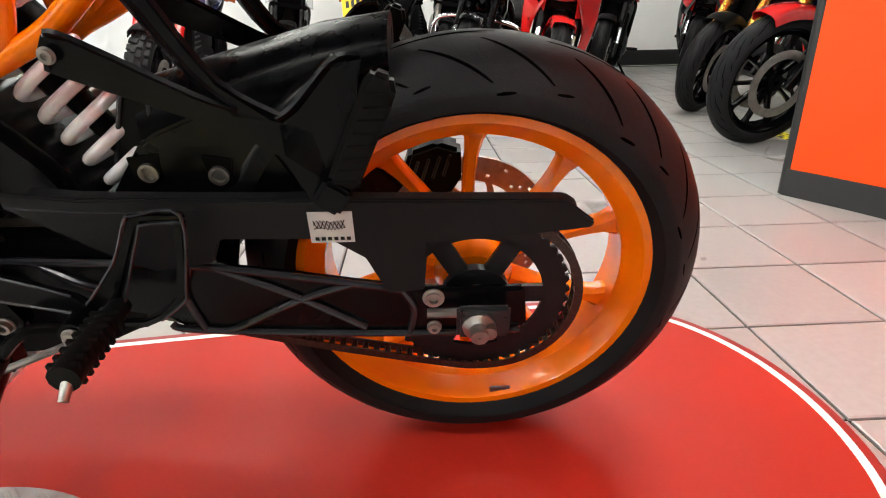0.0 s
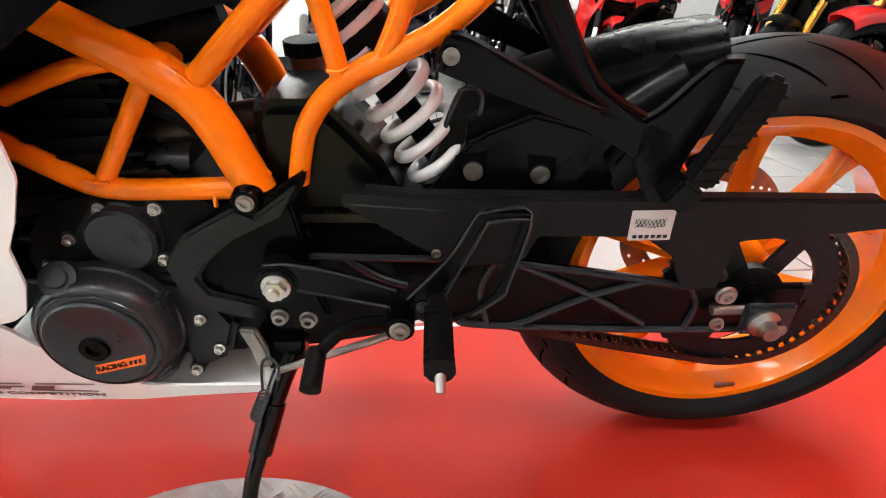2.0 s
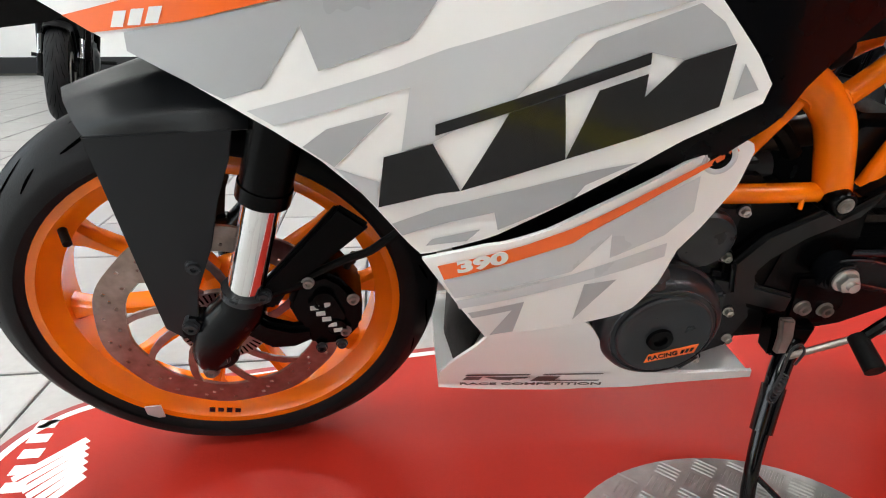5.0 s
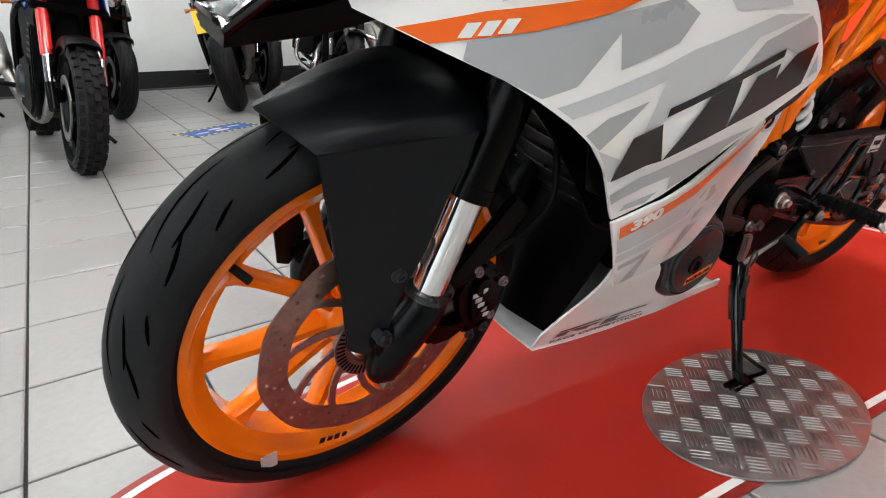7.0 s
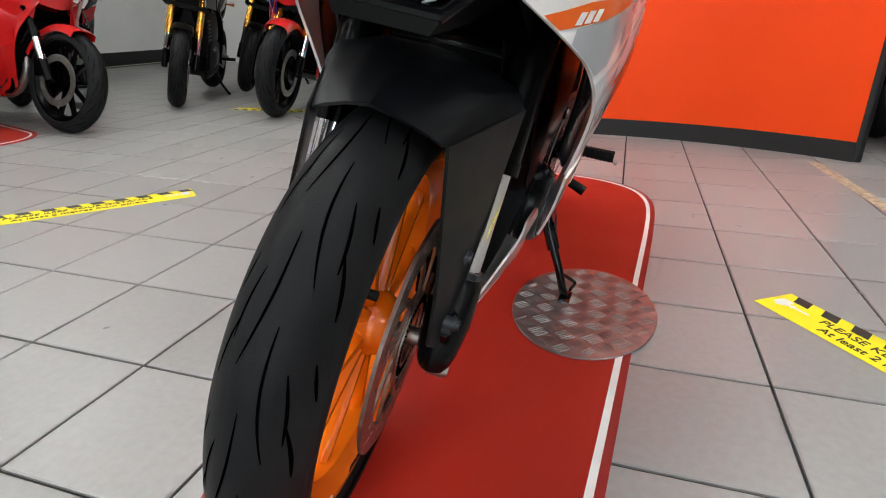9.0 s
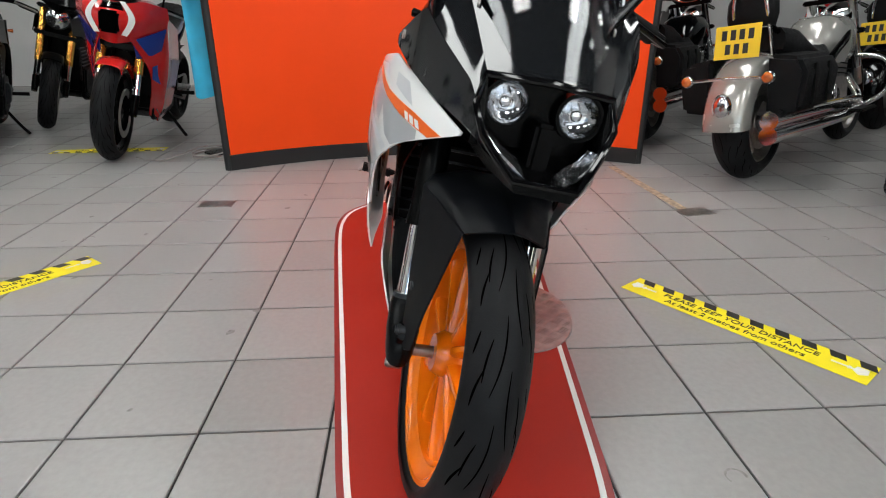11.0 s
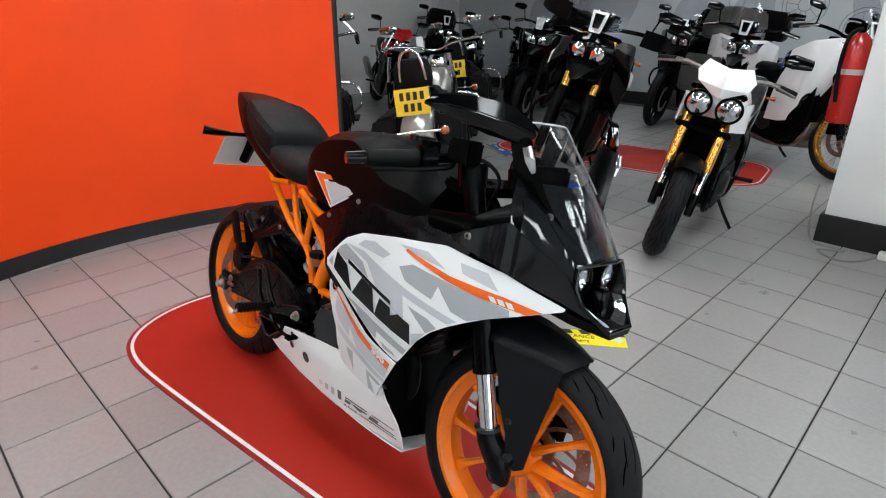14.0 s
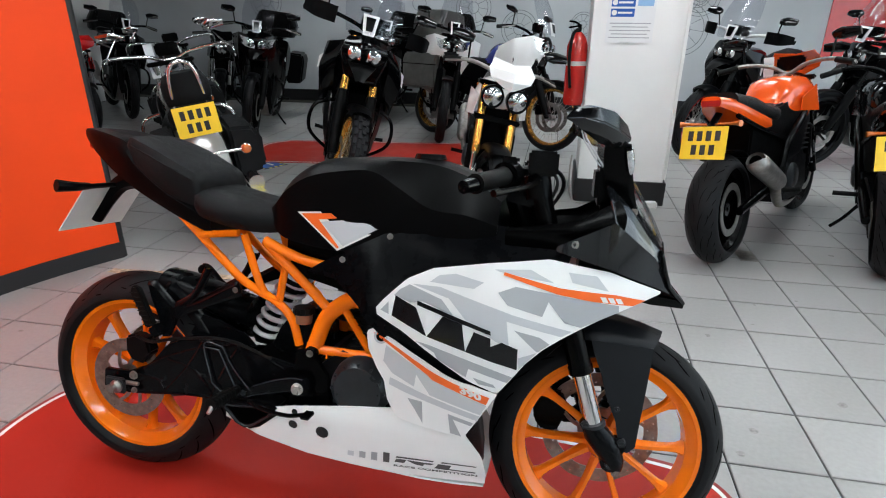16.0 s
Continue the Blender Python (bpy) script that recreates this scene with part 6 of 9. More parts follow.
for s in (-1, 1):
    y = s * 0.104
    leg = hp("fork_leg", tube([(fork_x(z), y, z) for z in (0.50, 0.53, 0.70, 0.90)], [0.027, 0.0265, 0.0265, 0.0265], 20, smooth=False), BLACKPL, label="upside-down fork leg", steer=True)
    hp("fork_tube", cyl((fork_x(0.34), y, 0.34), (fork_x(0.505), y, 0.505), 0.0205, seg=24), CHROME, leg, "chrome fork tube", steer=True)
    hp("fork_seal", cyl((fork_x(0.492), y, 0.492), (fork_x(0.508), y, 0.508), 0.0285, seg=24), BLACKPL, leg, steer=True)
    hp("fork_foot", Geo().join(tube([(fork_x(0.372), y, 0.372), (fork_x(0.350), y, 0.350), (-1.318, y, 0.318), (-1.336, y, 0.285), (-1.338, y, 0.262)], [0.0255, 0.029, 0.030, 0.025, 0.018], 18, 3), puck((XF, y - s * 0.018, ZF - 0.005), 0.023, 0, s * 0.032, 24), prism([(-1.300, 0.366), (-1.262, 0.386), (-1.250, 0.370), (-1.265, 0.345), (-1.300, 0.325)], y - 0.010, y + 0.010), prism([(-1.352, 0.345), (-1.362, 0.325), (-1.350, 0.300), (-1.335, 0.310), (-1.332, 0.345)], y - 0.012, y + 0.012)), SATINBL, leg, "black cast fork foot", bevel=0.003, steer=True)
    hp("fork_seal", cyl((fork_x(0.366), y, 0.366), (fork_x(0.374), y, 0.374), 0.0268, seg=24), GUN, leg, steer=True)
    for x, z, yo in ((-1.329, 0.413, 0.004), (-1.348, 0.335, 0.014), (-1.263, 0.370, 0.013), (-1.341, 0.262, 0.016)):
        hp("bolt", Geo().join(cyl((x, y - s * 0.006, z), (x, y + s * yo, z), 0.0100, seg=16), bolt((x, y + s * yo, z), s, 0.0072, 0.005)), DULL if z < 0.30 else GUN, leg, steer=True)
    hp("axle_clamp", bolt((XF, y + s * 0.014, ZF - 0.005), s, 0.0105, 0.006), GUN, leg, steer=True)
hp("yoke", Geo().join(prism([(-1.20, 0.66), (-1.13, 0.68), (-1.12, 0.65), (-1.19, 0.63)], -0.125, 0.125), prism([(-1.125, 0.885), (-1.05, 0.90), (-1.04, 0.875), (-1.115, 0.86)], -0.125, 0.125), cyl((-1.15, 0, 0.66), (-1.065, 0, 0.89), 0.03)), BLACKPL, label="black fork yokes", bevel=0.006, steer=True)
cal = hp("front_caliper", Geo().join(prism([(-1.240, 0.345), (-1.226, 0.378), (-1.192, 0.388), (-1.174, 0.374), (-1.152, 0.338), (-1.156, 0.300), (-1.180, 0.272), (-1.216, 0.272), (-1.226, 0.295)], -0.108, -0.040), prism([(-1.222, 0.352), (-1.198, 0.372), (-1.180, 0.360), (-1.168, 0.325), (-1.178, 0.292), (-1.206, 0.284), (-1.216, 0.310)], -0.113, -0.100)), BLACKPL, label="black four-pot front brake caliper", bevel=0.006, steer=True)
for x, z in ((-1.197, 0.352), (-1.187, 0.308)):
    hp("piston_cap", lathe([(-0.110, 0.0005), (-0.110, 0.0135), (-0.1150, 0.0130), (-0.1150, 0.0100), (-0.1138, 0.0095), (-0.1138, 0.0005)], 24, True, Matrix.Translation((x, 0, z))), BLACKPL, cal, steer=True)
hp("caliper_strut", prism([(-1.285, 0.350), (-1.271, 0.374), (-1.171, 0.480), (-1.137, 0.450), (-1.238, 0.366), (-1.252, 0.345)], -0.112, -0.100), MATTE, cal, bevel=0.004, steer=True)
hp("caliper_arm", prism([(-1.312, 0.345), (-1.300, 0.360), (-1.264, 0.322), (-1.238, 0.310), (-1.214, 0.310), (-1.212, 0.288), (-1.240, 0.276), (-1.268, 0.278), (-1.300, 0.312)], -0.112, -0.092), BLACKPL, cal, bevel=0.006, steer=True)
hp("caliper_tongue", tube([(-1.262, -0.105, 0.366), (-1.236, -0.106, 0.372), (-1.214, -0.106, 0.380)], [0.009, 0.007, 0.009], 12), BLACKPL, cal, steer=True)
hp("caliper_print", Geo().join(*[box(-1.2085 + 0.0060 * k, -0.1136, 0.343 - 0.0098 * k, 0.0105, 0.001, 0.0062, None) for k in range(5)], box(-1.1935, -0.1136, 0.3460, 0.007, 0.001, 0.007)), STICKER, cal, "pale bars printed on the caliper", steer=True)
for x, z, m2 in ((-1.176, 0.300, DULL), (-1.163, 0.350, DULL), (-1.207, 0.276, GUN), (-1.182, 0.279, GUN), (-1.212, 0.381, DULL)):
    hp("bolt", bolt((x, -0.111, z), -1, 0.006, 0.006), m2, cal, steer=True)
hp("bleed_nipple", Geo().join(cyl((-1.168, -0.085, 0.378), (-1.160, -0.088, 0.394), 0.0045, seg=10), cyl((-1.162, -0.087, 0.389), (-1.157, -0.089, 0.399), 0.0065, 0.005, seg=12)), RUBBER, cal, steer=True)
hp("brake_hose", tube([(-1.214, -0.10, 0.380), (-1.168, -0.106, 0.405), (-1.130, -0.108, 0.422), (-1.09, -0.10, 0.47), (-1.10, -0.06, 0.62), (-1.09, -0.03, 0.80)], 0.005, 8), RUBBER, label="black brake hose", steer=True)
# mudguard: a beak over the tyre, wider towards the fork, with a leg down each side
GUARD_ROWS = [
    [(-1.408, 0.066, 0.551), (-1.420, 0.050, 0.561), (-1.433, 0.024, 0.572), (-1.441, 0.0, 0.578)],
    [(-1.372, 0.079, 0.556), (-1.374, 0.074, 0.570), (-1.380, 0.036, 0.591), (-1.386, 0.0, 0.597)],
    [(-1.320, 0.096, 0.564), (-1.320, 0.090, 0.582), (-1.322, 0.045, 0.606), (-1.326, 0.0, 0.611)],
    [(-1.257, 0.118, 0.574), (-1.257, 0.108, 0.592), (-1.256, 0.052, 0.611), (-1.255, 0.0, 0.614)],
    [(-1.205, 0.088, 0.556), (-1.205, 0.080, 0.576), (-1.203, 0.045, 0.588), (-1.202, 0.0, 0.590)],
    [(-1.165, 0.074, 0.512), (-1.163, 0.068, 0.530), (-1.160, 0.040, 0.543), (-1.158, 0.0, 0.546)]]
rows = [[(x, -y, z) for x, y, z in r] + [(x, y, z) for x, y, z in reversed(r[:-1])] for r in GUARD_ROWS]
fen = hp("front_mudguard", surf(rows, 31, 26, 0.0035), FENDER, label="dark grey plastic front mudguard", angle=32, steer=True)
LEGP = [(-1.409, 0.553), (-1.372, 0.558), (-1.320, 0.566), (-1.257, 0.576), (-1.266, 0.545), (-1.285, 0.500), (-1.303, 0.444), (-1.330, 0.385), (-1.345, 0.318), (-1.365, 0.306), (-1.384, 0.318), (-1.391, 0.395), (-1.397, 0.445), (-1.403, 0.500)]


def leg_y(x, z):
    return 0.1165 + 0.335 * (x + 1.257) + 0.020 * min(1, max(0, (0.565 - z) / 0.20))


for s in (-1, 1):
    hp("mudguard_leg", prism(LEGP, lambda x, z: s * leg_y(x, z), lambda x, z: s * (leg_y(x, z) + 0.0035)), FENDER, fen, bevel=0.001, steer=True)

# nose, headlamps, screen
NTOP = [(-1.164, 0.800), (-1.297, 0.853), (-1.41, 0.772), (-1.455, 0.705)]
NBOT = [(-1.164, 0.790), (-1.30, 0.752), (-1.425, 0.704), (-1.48, 0.678)]


def nose_y(x, z):
    return ease(x, [-1.48, -1.455, -1.41, -1.35, -1.297, -1.22, -1.16], [0.060, 0.082, 0.108, 0.145, 0.168, 0.182, 0.188])


def bent(g):
    """The nose sits towards the bike's left and is drawn in a little."""
    g.v = [(x + 0.13 * max(0.0, -1.15 - x), y + 0.15 * min(0.0, x + 1.15), z) for x, y, z in g.v]
    return g


for s in (-1, 1):
    hp("nose_flank", bent(panel(NTOP, NBOT, nose_y, 40, 10, 0.004, s)), NOSE, label="gloss charcoal nose panel")
    facet = [[(-1.297, s * 0.168, 0.853), (-1.355, s * 0.142, 0.812), (-1.41, s * 0.108, 0.772), (-1.437, s * 0.098, 0.745)],
             [(-1.284, s * 0.160, 0.893), (-1.345, s * 0.132, 0.845), (-1.405, s * 0.101, 0.790), (-1.430, s * 0.094, 0.762)],
             [(-1.268, s * 0.134, 0.932), (-1.335, s * 0.115, 0.878), (-1.395, s * 0.094, 0.815), (-1.424, s * 0.090, 0.785)]]
    hp("nose_facet", bent(surf(facet, 20, 8, 0.004)), NOSE, label="gloss charcoal nose panel")
    hp("nose_bolt", bent(bolt((-1.205, s * 0.182, 0.805), s, 0.008, 0.004)), DULL)
crown = [[(-1.424, -0.090, 0.785), (-1.436, -0.045, 0.790), (-1.440, 0, 0.792), (-1.436, 0.045, 0.790), (-1.424, 0.090, 0.785)],
         [(-1.335, -0.115, 0.878), (-1.367, -0.055, 0.868), (-1.377, 0, 0.865), (-1.367, 0.055, 0.868), (-1.335, 0.115, 0.878)],
         [(-1.268, -0.134, 0.932), (-1.303, -0.065, 0.930), (-1.314, 0, 0.928), (-1.303, 0.065, 0.930), (-1.268, 0.134, 0.932)]]
hp("nose_crown", bent(surf(crown, 24, 14, 0.004, True)), NOSE, label="gloss charcoal nose under the screen", angle=60)
SCR = [(-1.438, 0.802, 0.050), (-1.402, 0.862, 0.086), (-1.355, 0.925, 0.115), (-1.305, 0.982, 0.124), (-1.258, 1.028, 0.120), (-1.236, 1.050, 0.104)]
srow = [[(x + 3.3 * (w * u) ** 2, w * u, z - 0.10 * w * u * u * (1 if z < 1.0 else 0.4)) for u in np.linspace(-1, 1, 11)] for x, z, w in SCR]
scr = hp("windscreen", bent(surf(srow, 26, 26, 0.003)), CLEAR, label="clear acrylic windscreen", angle=60)
scr.visible_shadow = False
brim = [srow[k][0] for k in range(2, 6)] + srow[5][1:-1] + [srow[k][-1] for k in range(5, 1, -1)]
hp("screen_edge", bent(tube(brim, 0.0022, 6, 1, smooth=False)), EDGE, scr, "polished screen edge")
hl = hp("headlamp_unit", bent(loft([[(-1.395, y, z) for y, z in ((-0.092, 0.785), (0.092, 0.785), (0.100, 0.745), (0.052, 0.66), (-0.052, 0.66), (-0.100, 0.745))],
                              [(-1.38, y, z) for y, z in ((-0.08, 0.775), (0.08, 0.775), (0.09, 0.745), (0.045, 0.67), (-0.045, 0.67), (-0.09, 0.745))]])), BLACKPL, label="black twin headlamp unit")
edge = [(-1.426, -0.092, 0.785), (-1.440, 0.0, 0.791), (-1.426, 0.092, 0.785), (-1.438, 0.101, 0.745), (-1.456, 0.086, 0.706), (-1.478, 0.068, 0.684), (-1.505, 0.046, 0.660), (-1.505, -0.046, 0.660), (-1.478, -0.068, 0.684), (-1.456, -0.086, 0.706), (-1.438, -0.101, 0.745)]
hp("headlamp_rim", bent(tube(edge, 0.0055, 8, 1, True, smooth=False)), GLOSSBL, hl)
for s in (-1, 1):
    hp("headlamp_bezel", bent(loft([[(-1.424, s * 0.088, 0.782), (-1.436, s * 0.099, 0.745), (-1.395, s * 0.098, 0.745), (-1.395, s * 0.086, 0.778)], [(-1.454, s * 0.085, 0.706), (-1.458, s * 0.083, 0.703), (-1.395, s * 0.080, 0.703), (-1.395, s * 0.082, 0.708)], [(-1.500, s * 0.047, 0.662), (-1.502, s * 0.045, 0.660), (-1.40, s * 0.045, 0.662), (-1.40, s * 0.048, 0.668)]])), BLACKPL, hl)
    yl, zl = s * 0.053, 0.752
    RX = Matrix.Translation((-1.405, yl, zl)) @ Matrix.Rotation(radians(90), 4, "Z")
    hp("lamp_ring", bent(lathe([(0.0, 0.030), (0.0, 0.035), (0.020, 0.035), (0.020, 0.030)], 32, True, RX)), BLACKPL, hl)
    hp("reflector", bent(lathe([(0.010, 0.031), (0.004, 0.028), (-0.004, 0.020), (-0.008, 0.008), (-0.006, 0.001)], 32, False, RX)), LENS, hl, "bright faceted lamp reflector")
    hp("bulb_shield", bent(ball((-1.408, yl, zl), 0.006, 0.010, 0.010)), CHROME, hl)
    hp("lamp_glass", bent(lathe([(0.018, 0.031), (0.022, 0.022), (0.025, 0.011), (0.026, 0.001)], 28, False, RX)), SMOKE, hl, "clear lamp glass")
    strip = [[(-1.450, s * 0.082, 0.712), (-1.462, s * 0.078, 0.700), (-1.43, s * 0.070, 0.700), (-1.43, s * 0.076, 0.712)],
             [(-1.478, s * 0.062, 0.690), (-1.488, s * 0.050, 0.674), (-1.455, s * 0.044, 0.678), (-1.452, s * 0.056, 0.696)],
             [(-1.492, s * 0.044, 0.678), (-1.500, s * 0.026, 0.664), (-1.468, s * 0.020, 0.668), (-1.465, s * 0.036, 0.686)]]
    hp("running_lamp", bent(loft(strip)), LENS, hl, "clear daytime lamp strip")
hp("lamp_divider", bent(box(-1.435, 0, 0.70, 0.05, 0.03, 0.075)), BLACKPL, hl, bevel=0.006)
hp("nose_chin", bent(loft([[(-1.508, y, z) for y, z in ((-0.05, 0.664), (0.05, 0.664), (0.04, 0.645), (-0.04, 0.645))], [(-1.42, y, z) for y, z in ((-0.07, 0.68), (0.07, 0.68), (0.06, 0.655), (-0.06, 0.655))], [(-1.30, y, z) for y, z in ((-0.10, 0.72), (0.10, 0.72), (0.08, 0.68), (-0.08, 0.68))]])), BLACKPL, label="black chin under the headlamps")
hp("inner_nose", bent(loft([[(-1.385, y, z) for y, z in ((-0.085, 0.68), (0.085, 0.68), (0.09, 0.77), (-0.09, 0.77))], [(-1.22, y, z) for y, z in ((-0.13, 0.70), (0.13, 0.70), (0.13, 0.81), (-0.13, 0.81))]])), BLACKPL)
hp("dashboard", Geo().join(box(-1.245, 0, 0.925, 0.03, 0.14, 0.075, None), box(-1.27, 0, 0.89, 0.06, 0.10, 0.04)), BLACKPL, label="black instrument pod", bevel=0.008)
# radiator and its shroud behind the front wheel
rad = hp("radiator", surf([[(-1.00, -0.14, 0.60), (-1.03, -0.07, 0.605), (-1.04, 0, 0.61), (-1.03, 0.07, 0.605), (-1.00, 0.14, 0.60)], [(-0.93, -0.12, 0.36), (-0.955, -0.06, 0.36), (-0.96, 0, 0.36), (-0.955, 0.06, 0.36), (-0.93, 0.12, 0.36)]], 20, 16, 0.02), ENGBL, label="black radiator behind the front wheel")
for k in range(9):
    t = k / 8
    hp("radiator_fin", tube([(-1.005 + 0.07 * t, -0.13, 0.59 - 0.22 * t), (-1.046 + 0.08 * t, 0, 0.60 - 0.22 * t), (-1.005 + 0.07 * t, 0.13, 0.59 - 0.22 * t)], 0.003, 6), GUN, rad)
hp("header_pipe", tube([(-0.90, 0.04, 0.46), (-0.98, 0.05, 0.40), (-0.98, 0.05, 0.30), (-0.88, 0.05, 0.245), (-0.70, 0.06, 0.245)], 0.019, 12), ENGBL, label="blackened exhaust header")
hp("oil_filter", cyl((-0.87, -0.02, 0.33), (-0.96, -0.02, 0.34), 0.035, seg=24), BLACKPL, bevel=0.003)
hp("horn", puck((-1.02, -0.10, 0.66), 0.035, -0.01, 0.01), BLACKPL)
hp("coolant_hose", tube([(-1.0, -0.12, 0.55), (-1.04, -0.13, 0.50), (-1.0, -0.12, 0.42), (-0.92, -0.10, 0.38)], 0.013, 10), RUBBER)
for s in (-1, 1):
    hp("inner_fairing", surf([[(-1.28, s * 0.10, 0.70), (-1.15, s * 0.140, 0.70), (-0.95, s * 0.150, 0.70)], [(-1.15, s * 0.140, 0.57), (-1.06, s * 0.150, 0.55), (-0.93, s * 0.155, 0.55)], [(-1.02, s * 0.135, 0.42), (-0.98, s * 0.135, 0.40), (-0.90, s * 0.130, 0.40)]], 14, 12, 0.004), BLACKPL)
MIRR = Matrix.Translation((0.034, -0.026, 0.004))
# handlebars
for s in (-1, 1):
    b0, b1 = Vector((-1.085, s * 0.115, 0.945)), Vector((-0.975, s * 0.335, 0.910))
    db = (b1 - b0).normalized()
    bar = hp("clip_on_bar", Geo().join(cyl(b0, b1 - db * 0.01, 0.011), cyl((fork_x(0.90), s * 0.104, 0.885), (fork_x(0.93), s * 0.104, 0.935), 0.034, seg=20)), BLACKPL, label="black clip-on handlebar", steer=True)
    hp("grip", tube([b0 + db * 0.115, b0 + db * 0.12, b1 - db * 0.025, b1 - db * 0.02], [0.021, 0.0185, 0.0185, 0.020], 14, smooth=False), RUBBER, bar, "ribbed rubber grip", steer=True)
    hp("bar_end", cyl(b1 - db * 0.018, b1 + db * 0.022, 0.0145, 0.0125, 16), GLOSSBL, bar, steer=True)
    hp("switch_block", Geo().join(tube([b0 + db * 0.075, b0 + db * 0.112], [0.029, 0.029], 16, smooth=False), box(-1.045, s * 0.19, 0.945, 0.03, 0.035, 0.05)), BLACKPL, bar, bevel=0.003, steer=True)
    lv = [b0 + db * 0.06 + Vector((-0.035, 0, 0.0)), b0 + db * 0.09 + Vector((-0.06, 0, -0.008)), b0 + db * 0.16 + Vector((-0.062, 0, -0.012)), b1 + Vector((-0.045, 0, -0.012))]
    hp("lever", tube(lv, [0.008, 0.007, 0.006, 0.0075], 8), BLACKPL, bar, "black hand lever", steer=True)
    hp("reservoir" if s > 0 else "clutch_perch", box(-1.115, s * 0.160, 0.960, 0.062, 0.050, 0.052) if s > 0 else box(-1.10, s * 0.15, 0.955, 0.035, 0.04, 0.03), BLACKPL, bar, bevel=0.005, steer=True)
    hp("cable", tube([(-1.10, s * 0.14, 0.945), (-1.15, s * 0.12, 0.945), (-1.165, s * 0.08, 0.90), (-1.10, s * 0.05, 0.80)], 0.0045, 6), RUBBER, bar, steer=True)
    hp("cockpit_panel", surf([[(-1.282, s * 0.128, 0.90), (-1.20, s * 0.152, 0.85), (-1.05, s * 0.150, 0.825)], [(-1.30, s * 0.140, 0.86), (-1.20, s * 0.158, 0.83), (-1.05, s * 0.152, 0.815)], [(-1.285, s * 0.12, 0.79), (-1.2, s * 0.14, 0.78), (-1.05, s * 0.14, 0.78)]], 16, 10, 0.004), BLACKPL, label="black inner cockpit panel")
    # mirror on the nose: a flat wedge on a bladed stalk
    secs = []
    for x, yy, lo, hi, dp in ((-1.312, 0.160, 1.012, 1.036, 0.010), (-1.300, 0.175, 1.000, 1.052, 0.026), (-1.268, 0.222, 1.008, 1.074, 0.034), (-1.238, 0.275, 1.026, 1.078, 0.030), (-1.212, 0.322, 1.040, 1.070, 0.018), (-1.196, 0.340, 1.046, 1.054, 0.006)):
        m = (lo + hi) / 2
        secs.append([(x - dp, s * (yy - dp * 0.5), m - 0.1 * (hi - lo)), (x - dp * 0.55, s * (yy - dp * 0.28), hi - 0.003), (x + dp * 0.3, s * (yy + dp * 0.15), hi), (x + dp * 0.5, s * (yy + dp * 0.25), m), (x + dp * 0.3, s * (yy + dp * 0.15), lo), (x - dp * 0.5, s * (yy - dp * 0.25), lo + 0.004)])
    mir = hp("mirror", loft(secs).moved(MIRR), GLOSSBL, label="gloss black wedge-shaped fairing mirror", bevel=0.002, angle=30)
    blade = []
    for x, yy, z, ch, th in ((-1.300, 0.172, 1.012, 0.026, 0.007), (-1.302, 0.160, 0.985, 0.029, 0.009), (-1.308, 0.143, 0.945, 0.031, 0.009), (-1.322, 0.118, 0.905, 0.027, 0.008), (-1.345, 0.098, 0.876, 0.014, 0.006), (-1.372, 0.080, 0.850, 0.003, 0.002)):
        blade.append([(x - ch, s * yy, z), (x - ch * 0.5, s * (yy + th), z), (x + ch, s * (yy + th * 0.6), z + 0.006), (x + ch, s * (yy - th * 0.6), z + 0.006), (x - ch * 0.5, s * (yy - th), z)])
    hp("mirror_stalk", loft(blade).moved(MIRR), BLACKPL, mir, bevel=0.001)
    hp("indicator_lens", tube([(-1.322, s * 0.180, 1.000), (-1.328, s * 0.170, 0.975), (-1.332, s * 0.158, 0.952)], [0.009, 0.010, 0.005], 10, 4, squash=0.6).moved(MIRR), LENS, mir, "clear mirror indicator lens")
    hp("mirror_glass", surf([[(-1.277, s * 0.186, 1.048), (-1.248, s * 0.235, 1.067), (-1.212, s * 0.305, 1.068)], [(-1.280, s * 0.184, 1.008), (-1.252, s * 0.232, 1.016), (-1.215, s * 0.303, 1.036)]], 8, 4, 0.001).moved(MIRR), CHROME, mir)
    hp("stalk_bolt", bolt((-1.352, s * 0.100, 0.868), s, 0.007, 0.004).moved(MIRR), DULL, mir)


# ---- red mat, stand plate and floor marks ----
MCY, MSLOPE = 0.567, 0.017           # the mat's centre line
_mx = [-0.575, -0.567, -0.545, -0.50, -0.43, -0.33, -0.20, 0.0, 0.30, 0.70, 1.10, 1.30, 1.42, 1.52, 1.60, 1.66, 1.70, 1.72, 1.726]
_mh = [0.0, 0.08, 0.14, 0.19, 0.222, 0.245, 0.27, 0.292, 0.322, 0.362, 0.400, 0.412, 0.405, 0.378, 0.325, 0.25, 0.165, 0.08, 0.0]


def mat_outline(inset=0.0):
    xs, hs = np.array(_mx), np.array(_mh)
    right = [(x, MCY + MSLOPE * x + h) for x, h in zip(xs, hs)]
    left = [(x, MCY + MSLOPE * x - h) for x, h in zip(xs, hs)][::-1][1:-1]
    p = [Vector((x, y, 0)) for x, y in right + left]
    line = smooth_line(p, 5, True)
    n, out = len(line), []
    for i, q in enumerate(line):
        t = (line[(i + 1) % n] - line[i - 1]).normalized()
        nr = Vector((-t.y, t.x, 0))
        out.append((q.x - nr.x * inset, q.y - nr.y * inset))
    return out


